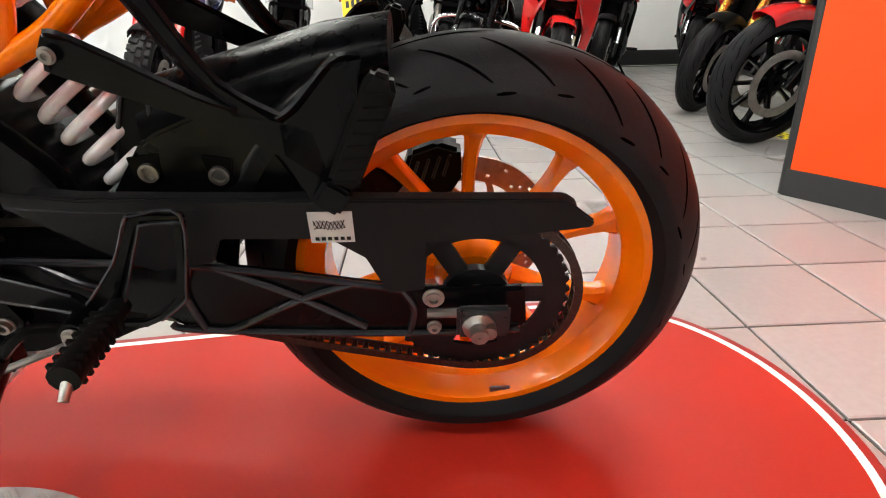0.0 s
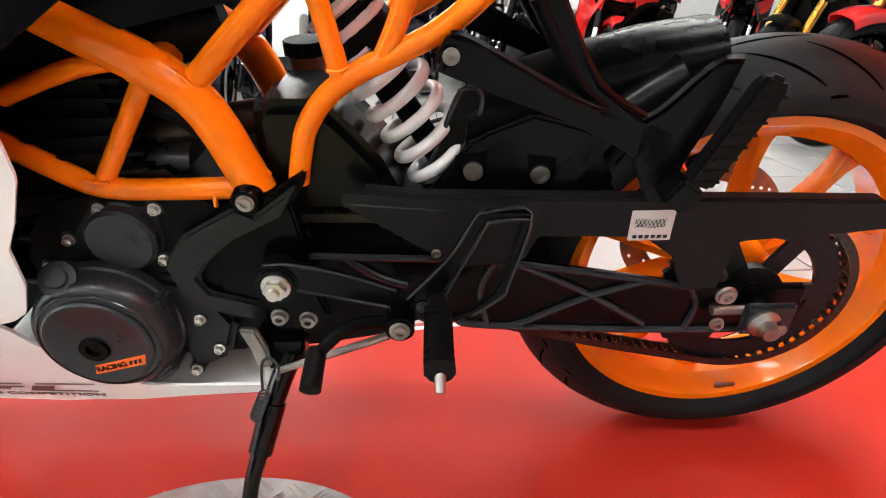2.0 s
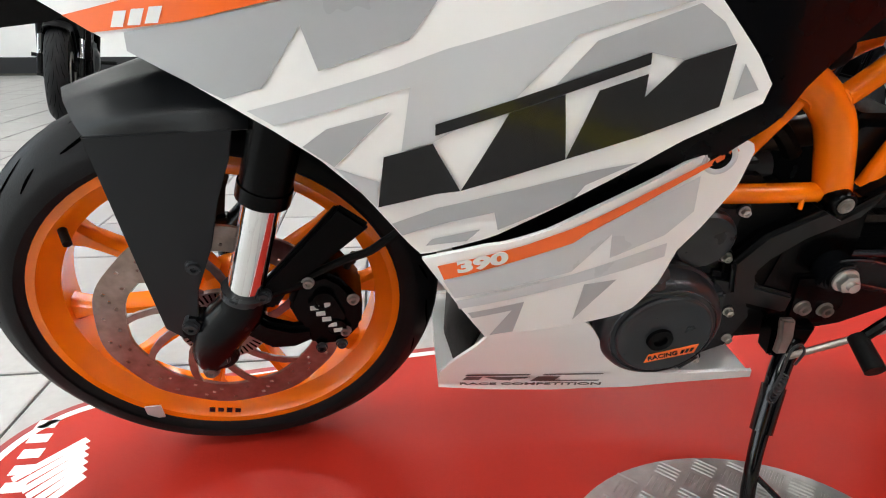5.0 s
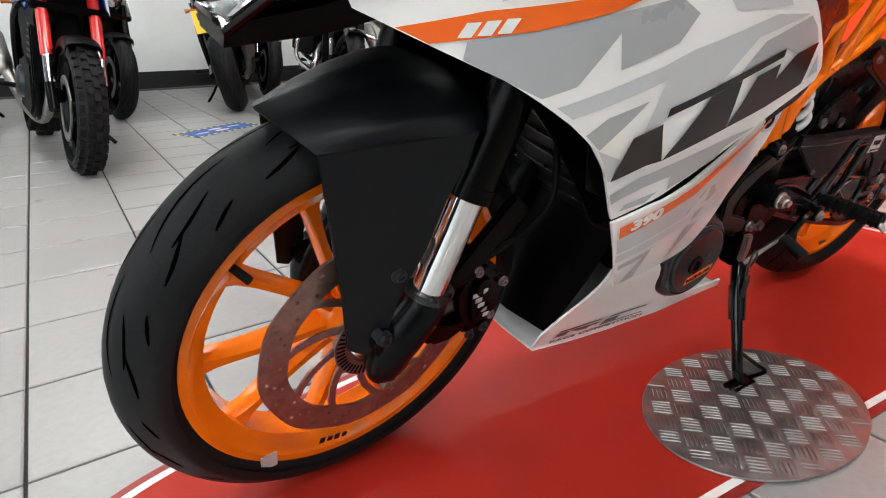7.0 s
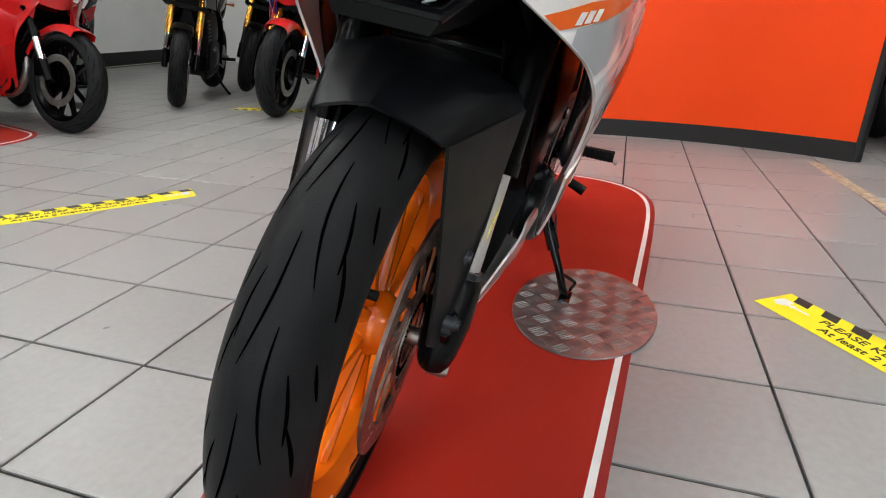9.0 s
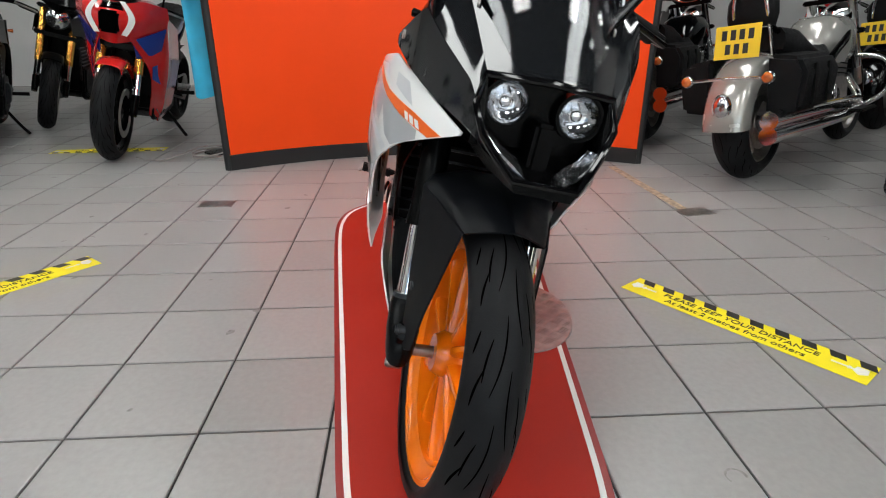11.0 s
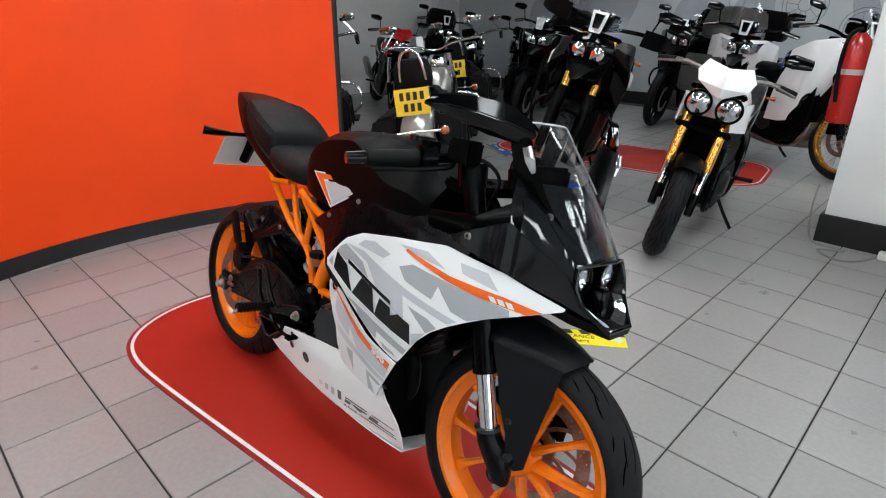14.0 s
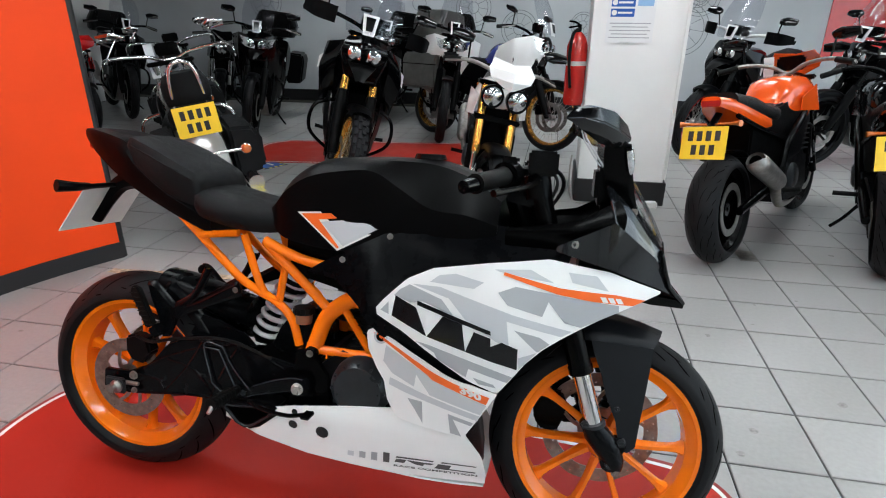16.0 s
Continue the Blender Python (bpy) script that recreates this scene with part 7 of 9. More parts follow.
def band(a, b, z0, z1):
    n = len(a)
    v = [(x, y, z0) for x, y in a] + [(x, y, z0) for x, y in b] + [(x, y, z1) for x, y in a] + [(x, y, z1) for x, y in b]
    f = []
    for i in range(n):
        j = (i + 1) % n
        f += [(2 * n + i, 2 * n + j, 3 * n + j, 3 * n + i), (i, j, 2 * n + j, 2 * n + i), (n + j, n + i, 3 * n + i, 3 * n + j)]
    return Geo().add(v, f)


_o = mat_outline(0.0)
INW = 1 if abs(mat_outline(0.02)[0][0]) < abs(_o[0][0]) else -1
mat_ob = thing("floor_mat", pose(0, 0, 0), "red vinyl display mat with a white border line under the motorcycle", "floor mat")
part("mat_field", flat(mat_outline(INW * 0.015), 0.0005, 0.0045), MATRED, mat_ob)
part("mat_border", band(_o, mat_outline(INW * 0.015), 0.0005, 0.0042), MATEDGE, mat_ob)
part("white_line", band(mat_outline(INW * 0.015), mat_outline(INW * 0.028), 0.0046, 0.0052), WHITEPR, mat_ob, "white border line")
# white wing-like shape and bars printed near the mat's front end
for k in range(6):
    a, b = -0.505 + 0.013 * k, -0.425 + 0.006 * k
    part("printed_feather", Geo().add([(a, 0.585 - 0.012 * k, 0.0049), (a + 0.009, 0.575 - 0.012 * k, 0.0049), (b, 0.655 - 0.016 * k, 0.0049), (b - 0.012, 0.665 - 0.016 * k, 0.0049)], [(0, 1, 2, 3)]), WHITEPR, mat_ob, "white feather of a printed wing shape")
for k in range(5):
    part("printed_bar", box(-0.515 + 0.006 * k, 0.705 - 0.035 * k, 0.0049, 0.032, 0.020, 0.0006, None), WHITEPR, mat_ob, "white printed bar")

# oval checker plate under the side stand
PCX, PCY, PR, PB = 0.487, 0.356, 0.222, 0.162
cp = thing("stand_plate", pose(PCX, PCY, 0.0046), "oval aluminium checker plate under the side stand", "metal plate")
part("disc", puck((0, 0, 0), PR, 0, 0.004, 72, 0.3).moved(Matrix.Diagonal((1, PB / PR, 1, 1)) @ Matrix.Rotation(radians(90), 4, "X")), PLATE_AL, cp)
barm = Geo()
cell = 0.040
for i in range(-6, 7):
    for j in range(-6, 7):
        cx, cy = i * cell, j * cell
        for k in range(5):
            o = (k - 2) * cell / 5.4
            if (i + j) % 2:
                px, py, sx, sy = cx + o, cy, 0.0034, cell * 0.80
            else:
                px, py, sx, sy = cx, cy + o, cell * 0.80, 0.0034
            wx, wy = (px - py) * 0.7071, (px + py) * 0.7071
            if math.hypot(wx, wy * PR / PB) + cell * 0.4 < PR:
                v = [(px - sx / 2, py - sy / 2, 0.0042), (px + sx / 2, py - sy / 2, 0.0042), (px + sx / 2, py + sy / 2, 0.0042), (px - sx / 2, py + sy / 2, 0.0042),
                     (px - sx / 5, py - sy * 0.4, 0.0058), (px + sx / 5, py - sy * 0.4, 0.0058), (px + sx / 5, py + sy * 0.4, 0.0058), (px - sx / 5, py + sy * 0.4, 0.0058)]
                barm.add(v, [(4, 5, 6, 7), (0, 1, 5, 4), (1, 2, 6, 5), (2, 3, 7, 6), (3, 0, 4, 7)])
part("tread_pattern", barm.moved(Matrix.Rotation(radians(45), 4, "Z")), PLATE_AL, cp, kind="stuff")


def tape(ax, ay, bx, by, width, flip=False, name="floor_tape"):
    """Yellow distance tape from a to b, hazard bars on one edge, print along it."""
    d = Vector((bx - ax, by - ay, 0))
    L = d.length
    m = Matrix.Translation(((ax + bx) / 2, (ay + by) / 2, 0.0006)) @ Matrix.Rotation(math.atan2(d.y, d.x), 4, "Z")
    tp = thing(name, m, "yellow and black keep-your-distance tape stuck on the floor", "floor tape", "distance tapes")
    part("tape_body", box(0, 0, 0.0004, L, width, 0.0008), YTAPE, tp)
    s = -1 if flip else 1
    k = 10
    for i in range(k):
        x = -L / 2 + L * (i + 0.15) / k
        part("hazard_bar", Geo().add([(x + s * L / k * 0.2, s * width * 0.21, 0.0011), (x + L / k * (0.55 + s * 0.2), s * width * 0.21, 0.0011), (x + L / k * 0.55, s * width * 0.5, 0.0011), (x, s * width * 0.5, 0.0011)], [(0, 1, 2, 3)]), TAPEBLK, tp)
    turn = Matrix.Rotation(math.pi if flip else 0, 4, "Z")
    words("PLEASE KEEP YOUR DISTANCE", width * 0.275, turn @ Matrix.Translation((0, width * 0.03, 0.0012)) @ Matrix.Diagonal((1.08, 1, 1, 1)), TAPEBLK, "print", tp)
    words("At least 2 metres from others", width * 0.275, turn @ Matrix.Translation((0, -width * 0.26, 0.0012)) @ Matrix.Diagonal((1.08, 1, 1, 1)), TAPEBLK, "print", tp)
    ar = Geo()
    for q in (-1, 1):
        x = q * L * 0.39
        ar.add([(x - 0.02, -0.004, 0.0012), (x + 0.02, -0.004, 0.0012), (x + 0.02, 0.004, 0.0012), (x - 0.02, 0.004, 0.0012), (x + q * 0.02, -0.011, 0.0012), (x + q * 0.036, 0, 0.0012), (x + q * 0.02, 0.011, 0.0012)], [(0, 1, 2, 3), (4, 5, 6)])
        x = q * L * 0.46
        ar.add([(x - 0.014, -0.02, 0.0012), (x + 0.014, -0.02, 0.0012), (x + 0.018, 0.008, 0.0012), (x, 0.024, 0.0012), (x - 0.018, 0.008, 0.0012)], [(0, 1, 2, 3, 4)])
    part("white_marks", ar, WHITEPR, tp)
    return tp


tape(0.107, -0.497, 0.69, -0.078, 0.115, True)
tape(1.015, 1.88, 0.44, 2.36, 0.115, True)
tape(2.985, 2.36, 2.94, 3.10, 0.11)

# worn strip of old adhesive and two small floor plates
old = mat("old_adhesive", (0.42, 0.33, 0.22), 0.7, 0, 40, 0.5, 0.3)
single("floor_strip", flat([(2.29, -0.58), (2.29, -0.53), (1.42, -0.60), (1.42, -0.65)], 0.0005, 0.0012), old, "worn strip of old adhesive on the tiles", "floor mark")
for x, y, a in ((1.69, 1.625, 0), (1.42, -0.66, 10), (-1.11, -1.49, 0)):
    fp = single("floor_plate", Geo().join(box(0, 0, 0.001, 0.10, 0.16, 0.002), box(0, 0, 0.0022, 0.07, 0.13, 0.0008)), DULL, "small metal floor cover plate", "floor plate", "floor plates", m=pose(x, y, 0, 0, 0, a))


# small dark scuffs and old drips on the tiles
random.seed(11)
scuffs = Geo()
for k in range(210):
    x, y = random.uniform(-2.6, 4.4), random.uniform(-3.2, 4.6)
    if -0.62 < x < 1.78 and 0.12 < y < 1.05:
        continue
    r = random.uniform(0.004, 0.017) * (1.6 if random.random() < 0.12 else 1)
    st, a0 = random.uniform(0.4, 1.0), random.uniform(0, 6.3)
    ring = []
    for q in range(11):
        a = 2 * math.pi * q / 11
        rad = r * random.uniform(0.65, 1.2)
        u, v = rad * math.cos(a), rad * st * math.sin(a)
        ring.append((x + u * math.cos(a0) - v * math.sin(a0), y + u * math.sin(a0) + v * math.cos(a0), 0.0004))
    scuffs.add(ring, [tuple(range(11))])
for k in range(26):
    x, y, r = random.uniform(-2.4, 4.2), random.uniform(-3.0, 4.4), random.uniform(0.014, 0.028)
    if -0.66 < x < 1.82 and 0.08 < y < 1.09:
        continue
    a1 = random.uniform(2.5, 6.0)
    arc = [a1 * q / 16 + x * 9 for q in range(17)]
    wd = [0.0012 + 0.0022 * random.random() for q in arc]
    scuffs.add([(x + (r - g) * math.cos(a), y + (r - g) * math.sin(a), 0.0004) for a, g in zip(arc, wd)] + [(x + (r + g) * math.cos(a), y + (r + g) * math.sin(a), 0.0004) for a, g in zip(arc, wd)], [(q, q + 1, 18 + q, 17 + q) for q in range(16)])
part("floor_scuff", scuffs, SCUFF, floor, kind="stuff")


# ---- the other motorcycles on display ----
def wire_wheel(rim, rw, hub_r, hub_w):
    o = rw / 2
    return lathe([(-o, rim), (-o, rim - 0.014), (-o * 0.4, rim - 0.024), (o * 0.4, rim - 0.024), (o, rim - 0.014), (o, rim), (o * 0.5, rim - 0.008), (-o * 0.5, rim - 0.008)], 48)


def wire_spokes(rim, rw, hub_r, hub_w, n=32):
    g = lathe([(-hub_w / 2, 0.012), (-hub_w / 2, hub_r), (-hub_w * 0.3, hub_r * 0.7), (hub_w * 0.3, hub_r * 0.7), (hub_w / 2, hub_r), (hub_w / 2, 0.012)], 20)
    for k in range(n):
        a, s = 2 * math.pi * k / n, (-1, 1)[k % 2]
        b = a + (0.35 if k % 4 < 2 else -0.35)
        g.join(tube([(hub_r * math.cos(b), s * hub_w * 0.4, hub_r * math.sin(b)), ((rim - 0.02) * math.cos(a), 0, (rim - 0.02) * math.sin(a))], 0.0022, 4, smooth=False))
    return g


def knobs(R, W, drop, n):
    g = Geo()
    for k in range(n):
        for q, yy in ((0, -0.36), (0.5, -0.12), (0, 0.12), (0.5, 0.36)):
            a = 2 * math.pi * (k + q) / n
            r = R - drop * abs(2 * yy) ** 2.2 + 0.003
            g.join(box(r, yy * W, 0, 0.012, W * 0.2, 2 * math.pi * R / n * 0.62, Matrix.Rotation(-a, 4, "Y")))
    return g


def bike_wheel(parent, name, m, R, W, rim, rim_mat, wire=False, discs=(-1, 1), knobbly=False, disc_mat=None):
    rw2 = W * 0.72
    if wire:
        w = part(name, wire_wheel(rim, rw2, 0.03, 0.09), rim_mat, parent, key=("wire", rim, rw2, rim_mat.name))
        sp2 = part("spokes", wire_spokes(rim, rw2, 0.03, 0.09), STEEL, w, key=("spokes", rim))
    else:
        w = part(name, rim_geo(rim, rw2, 0.045, 0.09, 48), rim_mat, parent, key=("cast", rim, rw2, rim_mat.name))
        add_spokes(w, Matrix(), rim, 0.045, rim_mat)
    w.matrix_basis = m
    part("tyre", lathe(tyre_profile(R, W, rim, rw2, W * 0.36), 64, False), TYRE, w, key=("tyre", R, W), angle=50)
    if knobbly:
        part("tread_pattern", knobs(R, W, W * 0.36, 34), TYRE, w, key=("knob", R, W), kind="stuff")
    else:
        part("tread_pattern", tread(R, W, W * 0.36, 14), SHADEBL, w, key=("groove", R, W), kind="stuff")
    for s in discs:
        part("brake_disc", lathe([(s * 0.0597, 0.108), (s * 0.0597, 0.145), (s * 0.0643, 0.145), (s * 0.0643, 0.108)], 40), disc_mat or DULL, w, key=("disc", s, (disc_mat or DULL).name))
    return w


def number_plate(parent, m, name="number_plate"):
    pl = part(name, box(0, 0, 0, 0.004, 0.225, 0.165), YELLOW, parent, "yellow number plate with black bars", bevel=0.0015)
    pl.matrix_basis = m
    bars = Geo()
    for r, n in ((0.035, 4), (-0.035, 3)):
        for k in range(n):
            bars.join(box(0.0026, (k - (n - 1) / 2) * 0.044, r, 0.001, 0.026, 0.050))
    part("plate_print", bars, TAPEBLK, pl, key="plate_print", kind="stuff")
    return pl


def display_bike(front, heading, style, body, label, lean=9, steer=0, fork=BLACKPL, rims=BLACKPL, frame_mat=BLACKPL, accent=None, plate=False, wire=False, knobbly=False, lamp="round", topbox=None, panniers=None, screen=False, bars=BLACKPL, tag=False, pipe=DULL, guards=False, size=1.0):
    """A parked motorcycle; front: where its front tyre meets the floor."""
    accent = accent or body
    Wb = {"sport": 1.38, "naked": 1.38, "adv": 1.50, "cruiser": 1.62}[style]
    h = radians(heading)
    rear = (front[0] - Wb * math.cos(h), front[1] - Wb * math.sin(h))
    m = Matrix.Translation((*rear, 0.001)) @ pose(0, 0, 0, 0, 0, heading - 180) @ pose(0, 0, 0, lean, 0, 0)
    b = thing("motorcycle", m, label, "motorcycle", "motorcycles on display")
    Rr, Wr = {"sport": (0.300, 0.18), "naked": (0.300, 0.17), "adv": (0.305, 0.15), "cruiser": (0.310, 0.19)}[style]
    Rf, Wf = {"sport": (0.290, 0.118), "naked": (0.290, 0.118), "adv": (0.335, 0.098), "cruiser": (0.305, 0.13)}[style]
    rimr, rimf = Rr - 0.075 if style != "cruiser" else 0.215, Rf - 0.062 if style != "cruiser" else 0.225
    xf = -Wb
    rake = radians(24 if style != "cruiser" else 31)
    ax = Vector((math.sin(rake), 0, math.cos(rake)))
    pv = Vector((xf + 0.04, 0, Rf))
    ST = Matrix.Translation(pv) @ Matrix.Rotation(radians(steer), 4, ax) @ Matrix.Translation(-pv)

    def P(name, g, material, parent=None, lab="", bevel=0.0, st=False, angle=45):
        return part(name, g.moved(ST) if st else g, material, parent or b, lab, bevel, angle)
    bike_wheel(b, "rear_wheel", Matrix.Translation((0, 0, Rr)), Rr, Wr, rimr, rims, wire, (1,), knobbly)
    bike_wheel(b, "front_wheel", ST @ Matrix.Translation((xf, 0, Rf)), Rf, Wf, rimf, rims, wire, (-1, 1) if style != "cruiser" else (-1,), knobbly)
    top = {"sport": 0.86, "naked": 0.92, "adv": 1.08, "cruiser": 0.95}[style]
    fx = lambda z: xf + 0.02 + (z - Rf) * math.tan(rake)
    for s in (-1, 1):
        y = s * (Wf / 2 + 0.045)
        leg = P("fork_leg", cyl((fx(Rf + 0.22), y, Rf + 0.22), (fx(top), y, top), 0.026, seg=14), fork, None, "", st=True)
        P("fork_tube", cyl((fx(Rf + 0.06), y, Rf + 0.06), (fx(Rf + 0.24), y, Rf + 0.24), 0.021, seg=14), CHROME if fork != CHROME else STEEL, leg, st=True)
        P("fork_foot", tube([(fx(Rf + 0.10), y, Rf + 0.10), (xf, y, Rf - 0.01)], [0.026, 0.022], 10), BLACKPL, leg, st=True)
        P("caliper", prism([(xf + 0.06, Rf + 0.02), (xf + 0.09, Rf + 0.12), (xf + 0.145, Rf + 0.11), (xf + 0.14, Rf + 0.01)], s * 0.045, s * 0.105), BLACKPL, leg, bevel=0.008, st=True)
    if style == "adv":
        for s in (-1, 1):
            y = s * (Wf / 2 + 0.045)
            P("fork_guard", tube([(fx(Rf + 0.02) - 0.02, y, Rf + 0.02), (fx(Rf + 0.22) - 0.012, y, Rf + 0.22), (fx(Rf + 0.40) - 0.008, y, Rf + 0.40)], [0.030, 0.042, 0.034], 10, 4), MATTE, st=True)
    P("yoke", Geo().join(box(fx(top) - 0.0, 0, top, 0.07, 2 * Wf + 0.07, 0.03), box(fx(top - 0.2), 0, top - 0.2, 0.07, 2 * Wf + 0.07, 0.035)), BLACKPL, bevel=0.008, st=True)
    # mudguard
    fr0, fr1 = (-62, 30) if style != "adv" else (-35, 25)
    rows = []
    for yy, dr in ((-1, -0.045), (-0.92, -0.008), (-0.5, 0.004), (0, 0.008), (0.5, 0.004), (0.92, -0.008), (1, -0.045)):
        R2 = Rf + 0.022 + dr
        rows.append([(xf - R2 * math.sin(radians(a)), yy * (Wf / 2 + 0.012), Rf + R2 * math.cos(radians(a))) for a in range(fr0, fr1 + 1, 8)])
    P("front_mudguard", surf(rows, 18, 14, 0.004), body if style in ("sport",) else (accent if style == "cruiser" else MATTE), None, st=True)
    # engine and frame
    ex0, ez = xf * 0.56, 0.36
    eng2 = P("engine", Geo().join(prism([(ex0 - 0.26, ez - 0.10), (ex0 - 0.25, ez + 0.10), (ex0 - 0.12, ez + 0.14), (ex0 + 0.16, ez + 0.12), (ex0 + 0.24, ez + 0.02), (ex0 + 0.20, ez - 0.14), (ex0 - 0.16, ez - 0.16)], -0.15, 0.15),
                             prism([(ex0 - 0.26, ez + 0.08), (ex0 - 0.30, ez + 0.30), (ex0 - 0.10, ez + 0.36), (ex0 - 0.04, ez + 0.12)], -0.13, 0.13)), ENGBL if style != "cruiser" else DULL, lab="", bevel=0.015)
    for s in (-1, 1):
        P("engine_cover", lathe([(s * 0.14, 0.0005), (s * 0.14, 0.085), (s * 0.165, 0.078), (s * 0.178, 0.055), (s * 0.178, 0.0005)], 24, True, Matrix.Translation((ex0 + 0.06 * s, 0, ez))), GUN if style != "cruiser" else CHROME, eng2)
    for k in range(6):
        P("cooling_fin", prism([(ex0 - 0.285 - 0.005 * k, ez + 0.12 + 0.03 * k), (ex0 - 0.07, ez + 0.14 + 0.03 * k), (ex0 - 0.07, ez + 0.148 + 0.03 * k), (ex0 - 0.285 - 0.005 * k, ez + 0.128 + 0.03 * k)], -0.145, 0.145), GUN if style != "cruiser" else CHROME, eng2)
    for s in (-1, 1):
        P("frame_rail", tube([(fx(top - 0.12), s * 0.05, top - 0.12), (ex0 - 0.10, s * 0.155, ez + 0.36), (ex0 + 0.18, s * 0.155, ez + 0.22), (ex0 + 0.26, s * 0.14, ez - 0.02)], 0.022, 10), frame_mat)
        P("down_tube", tube([(fx(top - 0.2), s * 0.04, top - 0.2), (ex0 - 0.30, s * 0.12, ez + 0.05), (ex0 - 0.22, s * 0.12, ez - 0.15), (ex0 + 0.2, s * 0.12, ez - 0.14)], 0.016, 8), frame_mat)
        P("subframe_rail", tube([(ex0 + 0.16, s * 0.14, ez + 0.24), (-0.25, s * 0.12, 0.70), (0.02, s * 0.09, 0.80)], 0.013, 8), frame_mat)
        P("swingarm", tube([(ex0 + 0.24, s * 0.12, ez), (-0.25, s * (Wr / 2 + 0.035), Rr + 0.03), (0.03, s * (Wr / 2 + 0.03), Rr)], [0.03, 0.028, 0.022], 10), frame_mat)
        P("foot_peg", cyl((ex0 + 0.30, s * 0.15, 0.32), (ex0 + 0.30, s * 0.27, 0.33), 0.014), RUBBER)
    P("radiator", box(ex0 - 0.33, 0, ez + 0.14, 0.035, 0.30, 0.26), ENGBL, bevel=0.006)
    P("rear_shock", Geo().join(cyl((-0.34, 0.0, 0.40), (-0.42, 0, 0.66), 0.03), tube([(-0.34 - 0.08 * k / 40 + 0.038 * math.cos(k * 0.8), 0.038 * math.sin(k * 0.8), 0.42 + 0.22 * k / 40) for k in range(41)], 0.006, 5, 1, smooth=False)), REDPAINT if style == "sport" else MATTE)
    P("chain", Geo().join(cyl((0, -Wr / 2 - 0.012, Rr), (0, -Wr / 2 - 0.006, Rr), 0.10, seg=32), tube([(0, -Wr / 2 - 0.009, Rr - 0.1), (ex0 + 0.22, -0.11, ez - 0.05)], 0.008, 6), tube([(0, -Wr / 2 - 0.009, Rr + 0.1), (ex0 + 0.22, -0.11, ez + 0.04)], 0.008, 6)), CHAIN)
    P("side_stand", tube([(ex0 + 0.12, -0.12, 0.22), (ex0 + 0.10, -0.20, 0.12), (ex0 + 0.07, -0.27, 0.05)], 0.011, 8), BLACKPL)
    # exhaust
    if style == "cruiser":
        for dz in (0.0, 0.075):
            P("exhaust", tube([(ex0 - 0.22, 0.14, ez + 0.12), (ex0 - 0.30, 0.19, ez - 0.02), (ex0 - 0.1, 0.20, 0.25 + dz), (0.30, 0.21, 0.27 + dz)], [0.025, 0.028, 0.035, 0.045], 14), CHROME, lab="long chrome exhaust")
    else:
        P("exhaust", tube([(ex0 - 0.24, 0.08, ez + 0.18), (ex0 - 0.34, 0.08, ez), (ex0 - 0.2, 0.10, 0.20), (ex0 + 0.2, 0.13, 0.22), (-0.28, 0.19, 0.40)], [0.022, 0.022, 0.024, 0.026, 0.03], 10), pipe)
        P("silencer", tube([(-0.30, 0.19, 0.40), (-0.26, 0.20, 0.42), (0.06, 0.21, 0.56), (0.10, 0.21, 0.58)], [0.035, 0.052, 0.055, 0.042], 14, 3), pipe, lab="metal silencer")
        P("silencer_mouth", cyl((0.098, 0.21, 0.579), (0.106, 0.21, 0.583), 0.03), SHADEBL)
    # tank, seat, tail
    sh = {"sport": 0.80, "naked": 0.80, "adv": 0.86, "cruiser": 0.68}[style]
    tz = {"sport": 0.93, "naked": 0.95, "adv": 1.02, "cruiser": 0.86}[style]
    P("tank", saddle([(ex0 + 0.16, sh - 0.04, sh + 0.02, 0.09), (ex0 + 0.05, sh - 0.10, tz - 0.02, 0.135), (ex0 - 0.12, sh - 0.12, tz, 0.16), (ex0 - 0.28, sh - 0.08, tz - 0.02, 0.165), (ex0 - 0.38, sh, tz - 0.09, 0.12)], SEC), body, lab="", angle=60)
    P("filler_cap", cyl((ex0 - 0.14, 0, tz - 0.003), (ex0 - 0.14, 0, tz + 0.008), 0.035, seg=20), CHROME if style == "cruiser" else DULL)
    if style == "cruiser":
        P("seat", saddle([(ex0 + 0.12, 0.60, 0.70, 0.12), (ex0 + 0.28, 0.58, 0.66, 0.18), (-0.42, 0.60, 0.68, 0.19), (-0.30, 0.62, 0.78, 0.15), (-0.05, 0.68, 0.80, 0.14)], SEC), SEAT, lab="studded black leather seat", angle=60)
        rows = []
        for yy, dr in ((-1, -0.09), (-0.9, -0.02), (-0.5, 0.004), (0, 0.012), (0.5, 0.004), (0.9, -0.02), (1, -0.09)):
            R2 = Rr + 0.045 + dr
            rows.append([(R2 * math.sin(radians(a)), yy * (Wr / 2 + 0.02), Rr + R2 * math.cos(radians(a))) for a in range(-60, 96, 8)])
        P("rear_mudguard", surf(rows, 30, 16, 0.005), accent, lab="wide silver rear mudguard")
        P("tail_lamp", ball((0.352, 0, 0.42), 0.02, 0.04, 0.055), LENS, lab="clear tail lamp with a chrome rim")
        P("lamp_rim", tube([(0.350, 0.045 * math.cos(a), 0.42 + 0.062 * math.sin(a)) for a in (2 * math.pi * k / 20 for k in range(20))], 0.006, 6, 1, True, smooth=False), CHROME)
        P("sissy_bar", tube([(-0.05, -0.09, 0.62), (0.05, -0.085, 0.85), (0.08, -0.06, 1.00), (0.085, 0, 1.04), (0.08, 0.06, 1.00), (0.05, 0.085, 0.85), (-0.05, 0.09, 0.62)], 0.011, 10), CHROME, lab="chrome sissy bar")
